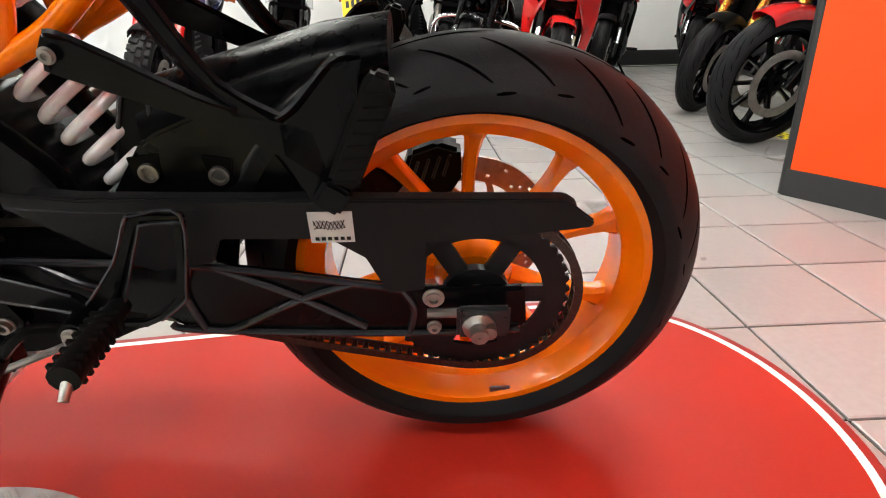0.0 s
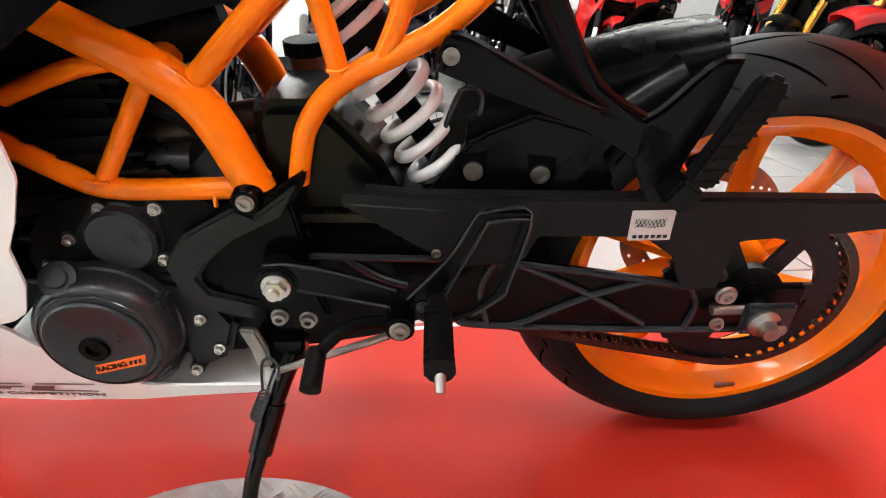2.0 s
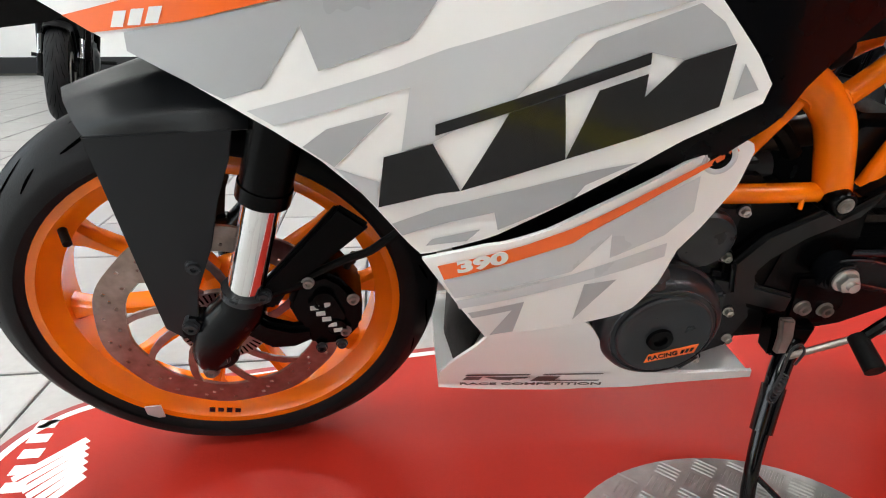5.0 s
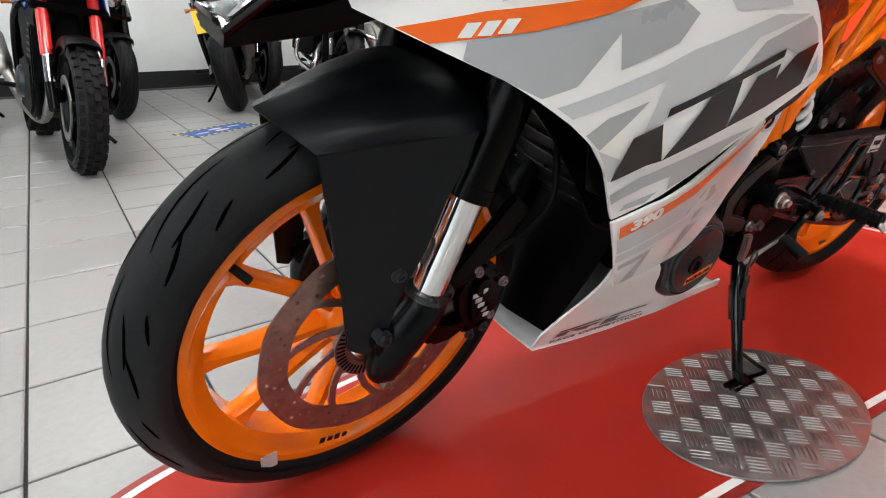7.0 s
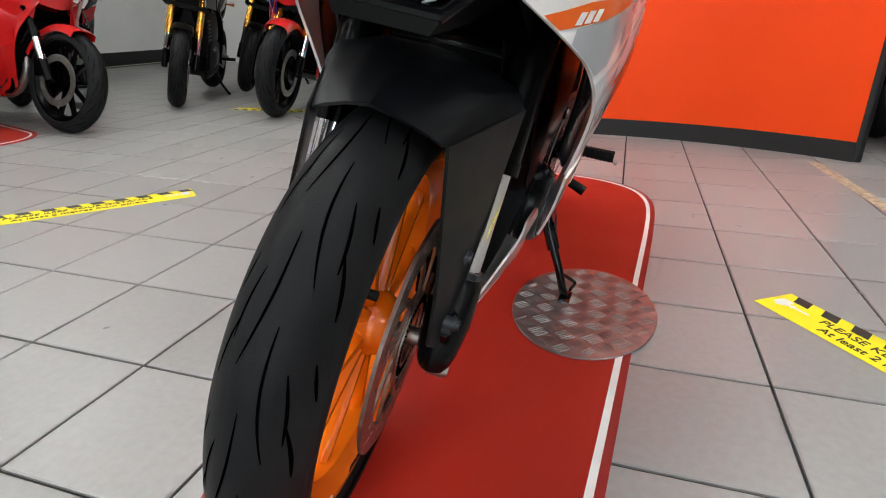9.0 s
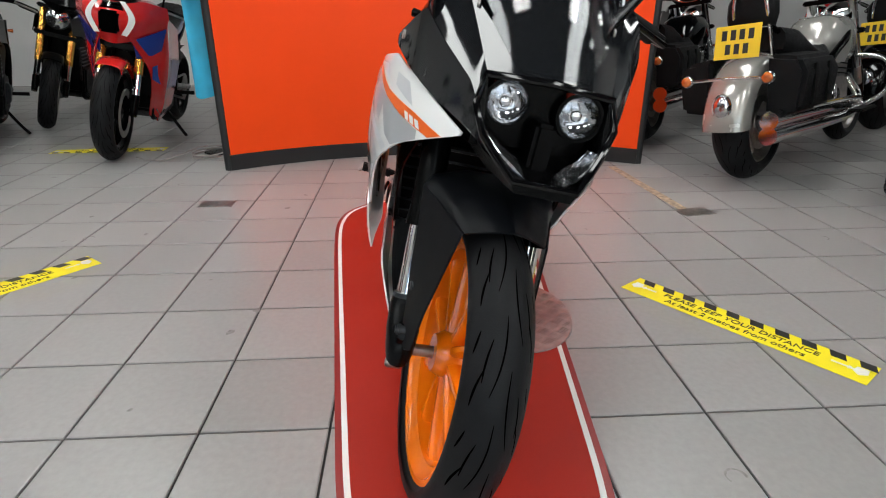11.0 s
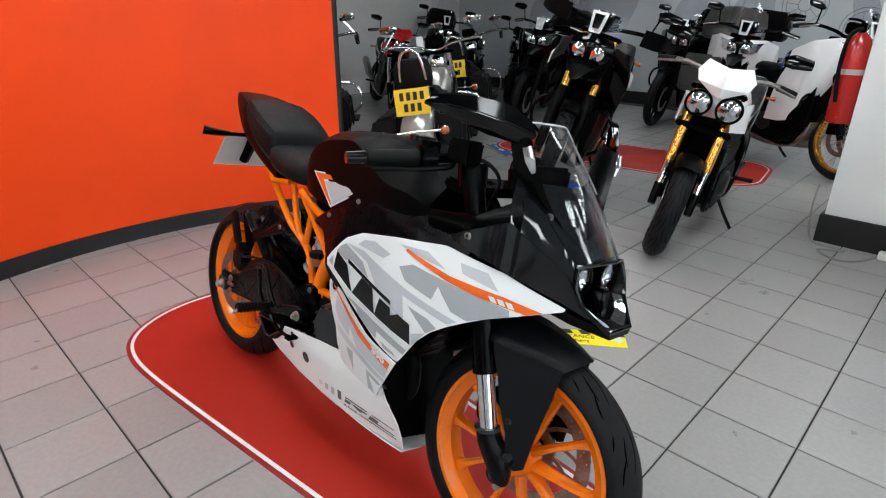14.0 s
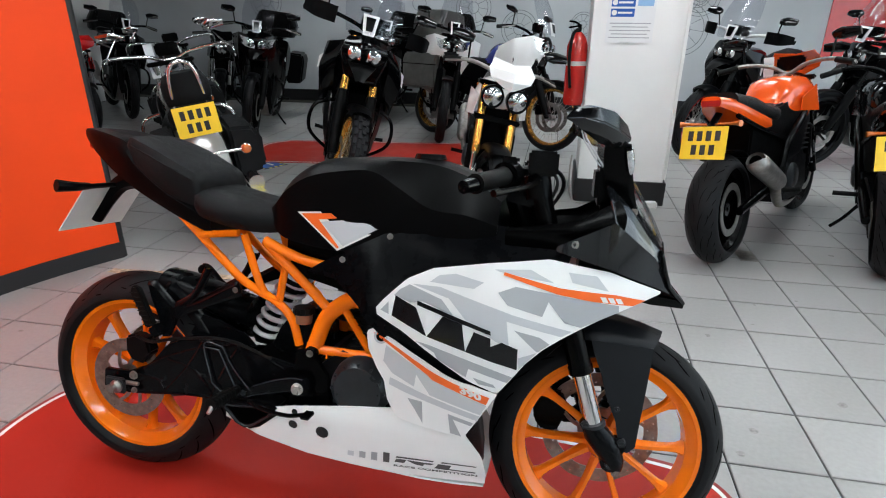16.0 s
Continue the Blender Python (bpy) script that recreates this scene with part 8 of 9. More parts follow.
        P("backrest", saddle([(0.0, 0.82, 0.96, 0.11), (0.03, 0.80, 0.99, 0.13), (0.06, 0.82, 0.98, 0.11)], SEC), SEAT, lab="black backrest", angle=60)
        for s in (-1, 1):
            bag = P("saddlebag", loft([[(x, s * yy, z) for yy, z in ((0.14, 0.36), (0.30, 0.38), (0.32, 0.56), (0.28, 0.64), (0.14, 0.66))] for x in (-0.32, -0.28, 0.12, 0.17)]), SEAT, lab="black leather saddlebag", bevel=0.02)
            P("bag_strap", box(-0.16, s * 0.318, 0.50, 0.03, 0.012, 0.20), RUBBER, bag)
            P("bag_strap", box(0.04, s * 0.318, 0.50, 0.03, 0.012, 0.20), RUBBER, bag)
            P("indicator_stalk", Geo().join(cyl((0.30, 0, 0.56), (0.31, s * 0.19, 0.555), 0.008), ball((0.308, s * 0.20, 0.555), 0.022, 0.031, 0.031)), CHROME)
            P("indicator", ball((0.325, s * 0.20, 0.555), 0.020, 0.026, 0.026), AMBER, lab="round amber indicator")
            P("engine_bar", tube([(ex0 - 0.36, s * 0.06, 0.60), (ex0 - 0.38, s * 0.30, 0.56), (ex0 - 0.36, s * 0.33, 0.36), (ex0 - 0.33, s * 0.10, 0.22)], 0.015, 10), CHROME, lab="chrome engine guard bar")
            P("foot_board", box(ex0 - 0.16, s * 0.25, 0.27, 0.30, 0.11, 0.02), RUBBER, bevel=0.008)
        if plate:
            number_plate(b, Matrix.Translation((0.20, 0, 0.735)) @ pose(0, 0, 0, 0, -8, 0))
    else:
        P("seat", saddle([(ex0 + 0.14, sh - 0.08, sh + 0.01, 0.09), (ex0 + 0.26, sh - 0.08, sh, 0.135), (-0.36, sh - 0.05, sh + 0.03, 0.13), (-0.20, sh - 0.01, sh + 0.08, 0.12), (0.02, sh + 0.05, sh + 0.12, 0.09)], SEC), SEAT, lab="black seat", angle=60)
        P("tail", saddle([(-0.42, sh - 0.13, sh - 0.03, 0.12), (-0.2, sh - 0.08, sh + 0.03, 0.12), (0.02, sh + 0.01, sh + 0.09, 0.095), (0.14, sh + 0.06, sh + 0.11, 0.05)], SEC), accent, lab="", angle=60)
        P("tail_lamp", box(0.14, 0, sh + 0.075, 0.02, 0.09, 0.03), REDLENS, bevel=0.004)
        P("plate_holder", tube([(0.02, 0, sh + 0.02), (0.15, 0, sh - 0.06), (0.22, 0, sh - 0.20)], 0.018, 8), MATTE)
        for s in (-1, 1):
            P("indicator", tube([(0.13, s * 0.02, sh - 0.03), (0.14, s * 0.11, sh - 0.025), (0.15, s * 0.15, sh - 0.025)], [0.007, 0.009, 0.017], 8), AMBER)
        if plate:
            number_plate(b, Matrix.Translation((0.225, 0, sh - 0.11)) @ pose(0, 0, 0, 0, -18, 0))
        P("rear_hugger", surf([[((Rr + 0.02) * math.cos(radians(a)), yy, Rr + (Rr + 0.02) * math.sin(radians(a))) for a in range(85, 165, 8)] for yy in (-Wr / 2, 0, Wr / 2)], 12, 7, 0.004), MATTE)
    # bars
    bz = {"sport": 0.90, "naked": 1.02, "adv": 1.16, "cruiser": 1.03}[style]
    bw = {"sport": 0.33, "naked": 0.38, "adv": 0.42, "cruiser": 0.42}[style]
    hx = fx(top)
    if style == "cruiser":
        pts = [(hx + 0.30, -bw, bz - 0.08), (hx + 0.12, -bw + 0.02, bz), (hx + 0.02, -0.16, bz - 0.02), (hx, -0.05, top + 0.02), (hx, 0.05, top + 0.02), (hx + 0.02, 0.16, bz - 0.02), (hx + 0.12, bw - 0.02, bz), (hx + 0.30, bw, bz - 0.08)]
    else:
        pts = [(hx + 0.14, -bw, bz - 0.03), (hx + 0.06, -bw + 0.14, bz), (hx + 0.02, -0.10, bz - 0.02), (hx, 0, top + 0.03), (hx + 0.02, 0.10, bz - 0.02), (hx + 0.06, bw - 0.14, bz), (hx + 0.14, bw, bz - 0.03)]
    hb = P("handlebar", tube(pts, 0.013, 10), bars, st=True)
    for s, e0, e1 in ((-1, pts[0], pts[1]), (1, pts[-1], pts[-2])):
        e0, e1 = Vector(e0), Vector(e1)
        P("grip", cyl(e0, e0 + (e1 - e0) * 0.6 if style == "sport" else e0 + (e1 - e0).normalized() * 0.12, 0.018), RUBBER, hb, st=True)
        P("lever", tube([e1 + Vector((-0.03, 0, 0)), e0 + Vector((-0.06, 0, -0.005))], 0.007, 6), DULL, hb, st=True)
        mz = bz + (0.13 if style != "sport" else 0.12)
        mx, my = e1.x - 0.03, s * (bw - 0.10)
        mr = P("mirror", tube([(mx, my - s * 0.04, mz), (mx + 0.005, my + s * 0.01, mz + 0.008), (mx + 0.01, my + s * 0.10, mz + 0.012)], [0.026, 0.045, 0.03], 12, 4, squash=0.5), CHROME if style == "cruiser" else GLOSSBL, hb, st=True)
        P("mirror_stalk", tube([tuple(e1), (mx, my - s * 0.02, mz)], 0.006, 6), CHROME if style == "cruiser" else BLACKPL, hb, st=True)
        if guards:
            P("hand_guard", surf([[(hx - 0.06, s * (bw - 0.18), bz + 0.04), (hx - 0.02, s * (bw - 0.06), bz + 0.04), (hx + 0.08, s * (bw + 0.01), bz + 0.02)], [(hx - 0.06, s * (bw - 0.18), bz - 0.06), (hx - 0.02, s * (bw - 0.06), bz - 0.06), (hx + 0.08, s * (bw + 0.01), bz - 0.04)]], 10, 6, 0.006, True), MATTE, hb, st=True)
    lx = hx - 0.13
    lz = {"sport": 0.80, "naked": 0.86, "adv": 0.98, "cruiser": 0.86}[style]
    if lamp == "round":
        P("headlamp", lathe([(-0.10, 0.001), (-0.08, 0.06), (0.0, 0.09), (0.02, 0.09), (0.02, 0.08)], 28, False, Matrix.Translation((lx, 0, lz)) @ Matrix.Rotation(radians(90), 4, "Z")), CHROME if style == "cruiser" else BLACKPL, st=True)
        P("lamp_lens", lathe([(0.016, 0.082), (0.03, 0.06), (0.036, 0.001)], 28, False, Matrix.Translation((lx, 0, lz)) @ Matrix.Rotation(radians(90), 4, "Z")), LENS, st=True)
    elif lamp == "twin":
        for s in (-1, 1):
            P("headlamp", lathe([(-0.10, 0.001), (-0.08, 0.055), (0.0, 0.072), (0.02, 0.072), (0.02, 0.062)], 28, False, Matrix.Translation((lx - 0.02, s * 0.082, lz)) @ Matrix.Rotation(radians(90), 4, "Z")), BLACKPL, st=True)
            P("lamp_lens", lathe([(0.012, 0.066), (0.028, 0.045), (0.034, 0.001)], 28, False, Matrix.Translation((lx - 0.02, s * 0.082, lz)) @ Matrix.Rotation(radians(90), 4, "Z")), LENS, st=True)
    else:
        for s in (-1, 1):
            P("headlamp", loft([[(lx - 0.10, s * 0.02, lz), (lx - 0.09, s * 0.07, lz + 0.02), (lx - 0.085, s * 0.07, lz - 0.015), (lx - 0.095, s * 0.02, lz - 0.035)], [(lx + 0.02, s * 0.10, lz + 0.03), (lx + 0.03, s * 0.16, lz + 0.06), (lx + 0.03, s * 0.16, lz + 0.035), (lx + 0.02, s * 0.10, lz + 0.0)]]), LENS, st=style == "naked")
    P("dashboard", box(hx - 0.06, 0, top + 0.09, 0.05, 0.16, 0.09), BLACKPL, bevel=0.012, st=style != "sport")
    if style == "sport":
        for s in (-1, 1):
            fa = P("side_fairing", surf([[(lx - 0.12, s * 0.05, lz + 0.04), (ex0 - 0.30, s * 0.22, 0.86), (ex0 - 0.02, s * 0.22, 0.78)], [(lx - 0.10, s * 0.07, lz - 0.06), (ex0 - 0.32, s * 0.235, 0.62), (ex0 - 0.02, s * 0.23, 0.58)], [(ex0 - 0.42, s * 0.16, 0.52), (ex0 - 0.26, s * 0.20, 0.36), (ex0 + 0.02, s * 0.19, 0.34)], [(ex0 - 0.30, s * 0.12, 0.24), (ex0 - 0.14, s * 0.13, 0.17), (ex0 + 0.22, s * 0.12, 0.20)]], 24, 22, 0.005), body, lab="glossy side fairing", angle=60)
            P("blue_panel", surf([[(ex0 - 0.42, s * 0.172, 0.56), (ex0 - 0.24, s * 0.236, 0.60), (ex0 - 0.02, s * 0.238, 0.58)], [(ex0 - 0.40, s * 0.166, 0.48), (ex0 - 0.26, s * 0.216, 0.42), (ex0 + 0.0, s * 0.206, 0.40)]], 10, 5, 0.002), accent, fa)
            P("white_flash", surf([[(ex0 - 0.26, s * 0.212, 0.46), (ex0 - 0.02, s * 0.222, 0.50)], [(ex0 - 0.25, s * 0.208, 0.42), (ex0 - 0.02, s * 0.210, 0.44)]], 8, 4, 0.002), WHITEPR, fa)
        nz = P("nose", surf([[(lx - 0.10, -0.10, lz + 0.06), (lx - 0.15, 0, lz + 0.07), (lx - 0.10, 0.10, lz + 0.06)], [(lx - 0.12, -0.12, lz), (lx - 0.19, 0, lz), (lx - 0.12, 0.12, lz)], [(lx - 0.06, -0.09, lz - 0.10), (lx - 0.12, 0, lz - 0.12), (lx - 0.06, 0.09, lz - 0.10)]], 16, 14, 0.005, True), body, lab="glossy nose cowl", angle=60)
        P("air_intake", box(lx - 0.165, 0, lz + 0.0, 0.05, 0.10, 0.12), SHADEBL, nz, bevel=0.012)
        for s in (-1, 1):
            P("white_flash", surf([[(lx - 0.150, s * 0.052, lz + 0.115), (lx - 0.140, s * 0.078, lz + 0.115)], [(lx - 0.150, s * 0.098, lz + 0.030), (lx - 0.138, s * 0.130, lz + 0.025)], [(lx - 0.150, s * 0.058, lz - 0.065), (lx - 0.140, s * 0.085, lz - 0.070)]], 4, 10, 0.004), WHITEPR, nz)
            P("cowl_wing", surf([[(lx - 0.11, s * 0.05, lz + 0.10), (lx - 0.05, s * 0.15, lz + 0.13), (lx + 0.08, s * 0.245, lz + 0.11)], [(lx - 0.135, s * 0.08, lz + 0.01), (lx - 0.06, s * 0.17, lz + 0.04), (lx + 0.08, s * 0.255, lz + 0.05)], [(lx - 0.09, s * 0.08, lz - 0.09), (lx - 0.03, s * 0.15, lz - 0.05), (lx + 0.08, s * 0.24, lz + 0.0)]], 12, 10, 0.005), body, nz, angle=60)
            P("lower_wing", surf([[(lx - 0.06, s * 0.09, lz - 0.095), (lx - 0.01, s * 0.155, lz - 0.06), (lx + 0.08, s * 0.242, lz - 0.01)], [(lx - 0.02, s * 0.10, lz - 0.20), (lx + 0.03, s * 0.15, lz - 0.19), (lx + 0.10, s * 0.21, lz - 0.14)]], 8, 6, 0.004), accent, nz)
        sc2 = P("windscreen", surf([[(lx - 0.10, -0.10, lz + 0.07), (lx - 0.15, 0, lz + 0.08), (lx - 0.10, 0.10, lz + 0.07)], [(lx + 0.02, -0.12, lz + 0.16), (lx - 0.04, 0, lz + 0.19), (lx + 0.02, 0.12, lz + 0.16)], [(lx + 0.13, -0.10, lz + 0.22), (lx + 0.09, 0, lz + 0.27), (lx + 0.13, 0.10, lz + 0.22)]], 12, 12, 0.003, True), SMOKE)
    if style in ("adv", "naked"):
        # dark inner bodies that fill the middle of the machine
        P("inner_body", loft([[(ex0 - 0.36, y, z) for y, z in ((-0.10, 0.42), (0.10, 0.42), (0.13, 0.66), (0.11, 0.84), (-0.11, 0.84), (-0.13, 0.66))], [(ex0 - 0.10, y, z) for y, z in ((-0.14, 0.40), (0.14, 0.40), (0.165, 0.66), (0.14, 0.86), (-0.14, 0.86), (-0.165, 0.66))], [(ex0 + 0.16, y, z) for y, z in ((-0.12, 0.42), (0.12, 0.42), (0.13, 0.64), (0.11, 0.80), (-0.11, 0.80), (-0.13, 0.64))], [(-0.16, y, z) for y, z in ((-0.09, 0.56), (0.09, 0.56), (0.10, 0.68), (0.10, 0.78), (-0.10, 0.78), (-0.10, 0.68))]]), MATTE, bevel=0.01)
    if style == "adv":
        P("front_shell", loft([[(lx - 0.03, y, z) for y, z in ((-0.10, lz - 0.16), (0.10, lz - 0.16), (0.15, lz), (0.12, lz + 0.10), (-0.12, lz + 0.10), (-0.15, lz))], [(ex0 - 0.24, y, z) for y, z in ((-0.16, 0.62), (0.16, 0.62), (0.20, 0.80), (0.16, 0.96), (-0.16, 0.96), (-0.20, 0.80))]]), GLOSSBL, bevel=0.01)
        for s in (-1, 1):
            P("lamp_eye", lathe([(0.0, 0.001), (0.0, 0.036), (0.02, 0.040), (0.024, 0.03), (0.03, 0.001)], 24, False, Matrix.Translation((lx - 0.085, s * 0.062, lz + 0.005)) @ Matrix.Rotation(radians(90), 4, "Z")), LENS)
            P("lower_shell", surf([[(ex0 - 0.36, s * 0.17, 0.70), (ex0 - 0.20, s * 0.21, 0.68), (ex0 + 0.02, s * 0.19, 0.66)], [(ex0 - 0.36, s * 0.16, 0.50), (ex0 - 0.22, s * 0.19, 0.44), (ex0 + 0.0, s * 0.18, 0.46)], [(ex0 - 0.28, s * 0.12, 0.30), (ex0 - 0.16, s * 0.14, 0.26), (ex0 + 0.06, s * 0.14, 0.28)]], 12, 10, 0.006), MATTE, angle=60)
        P("beak", surf([[(lx - 0.02, -0.09, lz - 0.06), (lx - 0.06, 0, lz - 0.05), (lx - 0.02, 0.09, lz - 0.06)], [(lx - 0.18, -0.06, lz - 0.09), (lx - 0.20, 0, lz - 0.08), (lx - 0.18, 0.06, lz - 0.09)], [(lx - 0.30, -0.025, lz - 0.14), (lx - 0.32, 0, lz - 0.135), (lx - 0.30, 0.025, lz - 0.14)]], 12, 10, 0.006, True), accent if accent != body else MATTE)
        P("nose", surf([[(lx - 0.02, -0.12, lz + 0.09), (lx - 0.07, 0, lz + 0.11), (lx - 0.02, 0.12, lz + 0.09)], [(lx - 0.04, -0.14, lz + 0.02), (lx - 0.11, 0, lz + 0.03), (lx - 0.04, 0.14, lz + 0.02)], [(lx + 0.02, -0.12, lz - 0.10), (lx - 0.05, 0, lz - 0.10), (lx + 0.02, 0.12, lz - 0.10)]], 16, 12, 0.006, True), GLOSSBL)
        P("flash_centre", surf([[(lx - 0.094, -0.030, lz + 0.225), (lx - 0.098, 0.030, lz + 0.225)], [(lx - 0.121, -0.020, lz + 0.145), (lx - 0.124, 0.020, lz + 0.145)]], 6, 5, 0.003), GLOSSBL)
        P("nose_flash", surf([[(lx - 0.085, -0.05, lz + 0.24), (lx - 0.09, 0.05, lz + 0.24)], [(lx - 0.115, -0.035, lz + 0.12), (lx - 0.118, 0.035, lz + 0.12)]], 6, 5, 0.004), WHITE)
        for s in (-1, 1):
            P("side_panel", surf([[(lx + 0.0, s * 0.14, lz + 0.06), (ex0 - 0.28, s * 0.25, 1.00), (ex0 - 0.06, s * 0.22, 0.93)], [(lx + 0.04, s * 0.17, lz - 0.08), (ex0 - 0.32, s * 0.275, 0.84), (ex0 - 0.04, s * 0.24, 0.80)], [(lx + 0.18, s * 0.16, 0.68), (ex0 - 0.26, s * 0.24, 0.60), (ex0 - 0.10, s * 0.21, 0.64)]], 16, 14, 0.006), accent, angle=60)
            P("edge_flash", surf([[(lx + 0.10, s * 0.215, lz - 0.02), (ex0 - 0.30, s * 0.283, 0.90)], [(lx + 0.14, s * 0.235, lz - 0.10), (ex0 - 0.31, s * 0.286, 0.82)]], 6, 5, 0.004), WHITE if accent != WHITE else GLOSSBL)
            if panniers:
                P("touring_fairing", surf([[(lx - 0.07, s * 0.05, lz + 0.08), (lx - 0.01, s * 0.20, lz + 0.10), (lx + 0.14, s * 0.30, lz + 0.06), (lx + 0.30, s * 0.31, lz - 0.02)], [(lx - 0.08, s * 0.05, lz - 0.03), (lx + 0.0, s * 0.20, lz - 0.06), (lx + 0.14, s * 0.29, lz - 0.10), (lx + 0.32, s * 0.31, lz - 0.14)], [(lx + 0.06, s * 0.09, 0.66), (lx + 0.12, s * 0.20, 0.64), (lx + 0.24, s * 0.27, 0.62), (lx + 0.40, s * 0.27, 0.60)], [(lx + 0.20, s * 0.11, 0.42), (lx + 0.24, s * 0.17, 0.40), (lx + 0.32, s * 0.21, 0.38), (lx + 0.46, s * 0.21, 0.38)]], 20, 18, 0.006), body if body != BLUEPAINT else accent, lab="wide glossy touring fairing", angle=60)
                P("wide_lamp", loft([[(lx - 0.098, s * 0.015, lz + 0.045), (lx - 0.100, s * 0.015, lz - 0.045), (lx - 0.05, s * 0.015, lz - 0.04), (lx - 0.05, s * 0.015, lz + 0.04)], [(lx - 0.055, s * 0.13, lz + 0.060), (lx - 0.055, s * 0.12, lz - 0.035), (lx - 0.01, s * 0.12, lz - 0.03), (lx - 0.01, s * 0.12, lz + 0.05)], [(lx - 0.005, s * 0.205, lz + 0.075), (lx - 0.005, s * 0.20, lz + 0.02), (lx + 0.03, s * 0.19, lz + 0.02), (lx + 0.03, s * 0.19, lz + 0.06)]]), LENS)
            P("crash_bar", tube([(ex0 - 0.28, s * 0.06, 0.66), (ex0 - 0.34, s * 0.25, 0.60), (ex0 - 0.32, s * 0.27, 0.42), (ex0 - 0.10, s * 0.14, 0.26)], 0.012, 8), BLACKPL)
        P("skid_plate", surf([[(ex0 - 0.38, -0.10, 0.42), (ex0 - 0.38, 0.10, 0.42)], [(ex0 - 0.28, -0.13, 0.20), (ex0 - 0.28, 0.13, 0.20)], [(ex0 + 0.10, -0.12, 0.19), (ex0 + 0.10, 0.12, 0.19)]], 8, 12, 0.006), DULL)
    if style == "naked":
        fly = [[(lx - 0.08, -0.03, lz + 0.062), (lx - 0.11, 0, lz + 0.06), (lx - 0.08, 0.03, lz + 0.062)], [(lx - 0.05, -0.13, lz + 0.115), (lx - 0.115, 0, lz + 0.11), (lx - 0.05, 0.13, lz + 0.115)],
               [(lx - 0.03, -0.150, lz + 0.165), (lx - 0.09, 0, lz + 0.165), (lx - 0.03, 0.150, lz + 0.165)], [(lx + 0.03, -0.115, lz + 0.222), (lx - 0.03, 0, lz + 0.205), (lx + 0.03, 0.115, lz + 0.222)]]
        P("fly_screen", Geo().join(*[surf([fly[q], fly[q + 1]], 5, 2, 0.005) for q in range(3)]), accent, st=True, angle=20)
        for s in (-1, 1):
            P("tank_shroud", surf([[(ex0 - 0.42, s * 0.13, 0.86), (ex0 - 0.22, s * 0.19, 0.88), (ex0 - 0.02, s * 0.17, 0.82)], [(ex0 - 0.44, s * 0.15, 0.74), (ex0 - 0.26, s * 0.20, 0.72), (ex0 - 0.04, s * 0.16, 0.74)]], 14, 8, 0.006), accent, angle=60)
    if screen:
        P("windscreen", surf([[(lx - 0.06, -0.14, lz + 0.12), (lx - 0.12, 0, lz + 0.13), (lx - 0.06, 0.14, lz + 0.12)], [(lx + 0.0, -0.17, lz + 0.30), (lx - 0.06, 0, lz + 0.32), (lx + 0.0, 0.17, lz + 0.30)], [(lx + 0.08, -0.14, lz + 0.46), (lx + 0.03, 0, lz + 0.49), (lx + 0.08, 0.14, lz + 0.46)]], 14, 14, 0.004, True), SMOKE, lab="clear touring screen", st=style == "cruiser")
    if topbox:
        tb = P("top_box", loft([[(x, y, z) for y, z in ((-w2, sh + 0.17), (w2, sh + 0.17), (w2 * 1.05, sh + 0.32), (w2 * 0.8, sh + 0.46), (-w2 * 0.8, sh + 0.46), (-w2 * 1.05, sh + 0.32))] for x, w2 in ((-0.16, 0.19), (-0.10, 0.24), (0.20, 0.24), (0.27, 0.19))]), topbox, lab="top box on the rear rack", bevel=0.02)
        P("lid_seam", Geo().join(box(0.05, 0, sh + 0.30, 0.40, 0.515, 0.01)), BLACKPL, tb)
        P("rack", box(0.04, 0, sh + 0.15, 0.34, 0.22, 0.02), BLACKPL, tb)
    if panniers:
        for s in (-1, 1):
            pn = P("pannier", loft([[(x, s * yy, z) for yy, z in ((0.19, 0.48), (0.38, 0.50), (0.40, 0.78), (0.37, 0.86), (0.19, 0.86))] for x in (-0.26, -0.20, 0.16, 0.22)]), panniers, lab="side case", bevel=0.02)
            P("pannier_seam", box(-0.02, s * 0.29, 0.74, 0.47, 0.215, 0.008), BLACKPL, pn)
    if tag:
        tg = P("price_tag", box(hx - 0.02, -0.12, top + 0.02, 0.003, 0.06, 0.24), PAPER, lab="white hanging price tag", st=True)
        P("tag_print", Geo().join(*[box(hx - 0.0222, -0.12, top + 0.09 - 0.03 * k, 0.001, 0.04, 0.008) for k in range(6)]), GREY2, tg, st=True)
    at = Matrix.Translation((front[0], front[1], 0))
    b.matrix_basis = at @ Matrix.Scale(size, 4) @ at.inverted() @ b.matrix_basis
    return b


ORBIKE = mat("orange_tank_paint", (0.85, 0.10, 0.006), 0.22, 0, 8, 0.05, 0, coat=0.6)
GREYBX = mat("anodised_case", (0.16, 0.16, 0.15), 0.4, 0.8, 12, 0.15, 0.1)
RS_ = REDPAINT
# south row
display_bike((2.99, -2.51), -52, "cruiser", SILVER, "black and silver cruiser with saddlebags, yellow plate and chrome bars", fork=CHROME, rims=DULL, accent=SILVER, plate=True, bars=CHROME, lean=8, tag=True)
display_bike((4.30, -2.10), -40, "cruiser", GLOSSBL, "black cruiser with chrome bars beside the silver one", fork=CHROME, rims=DULL, plate=True, bars=CHROME, lean=8)
display_bike((4.28, -4.41), -55, "cruiser", GLOSSBL, "black cruiser with a yellow plate in the back row", fork=CHROME, rims=DULL, plate=True, bars=CHROME, lean=8)
display_bike((5.0, -3.5), 150, "naked", RS_, "red naked motorcycle with a white tag", fork=CHROME, tag=True)
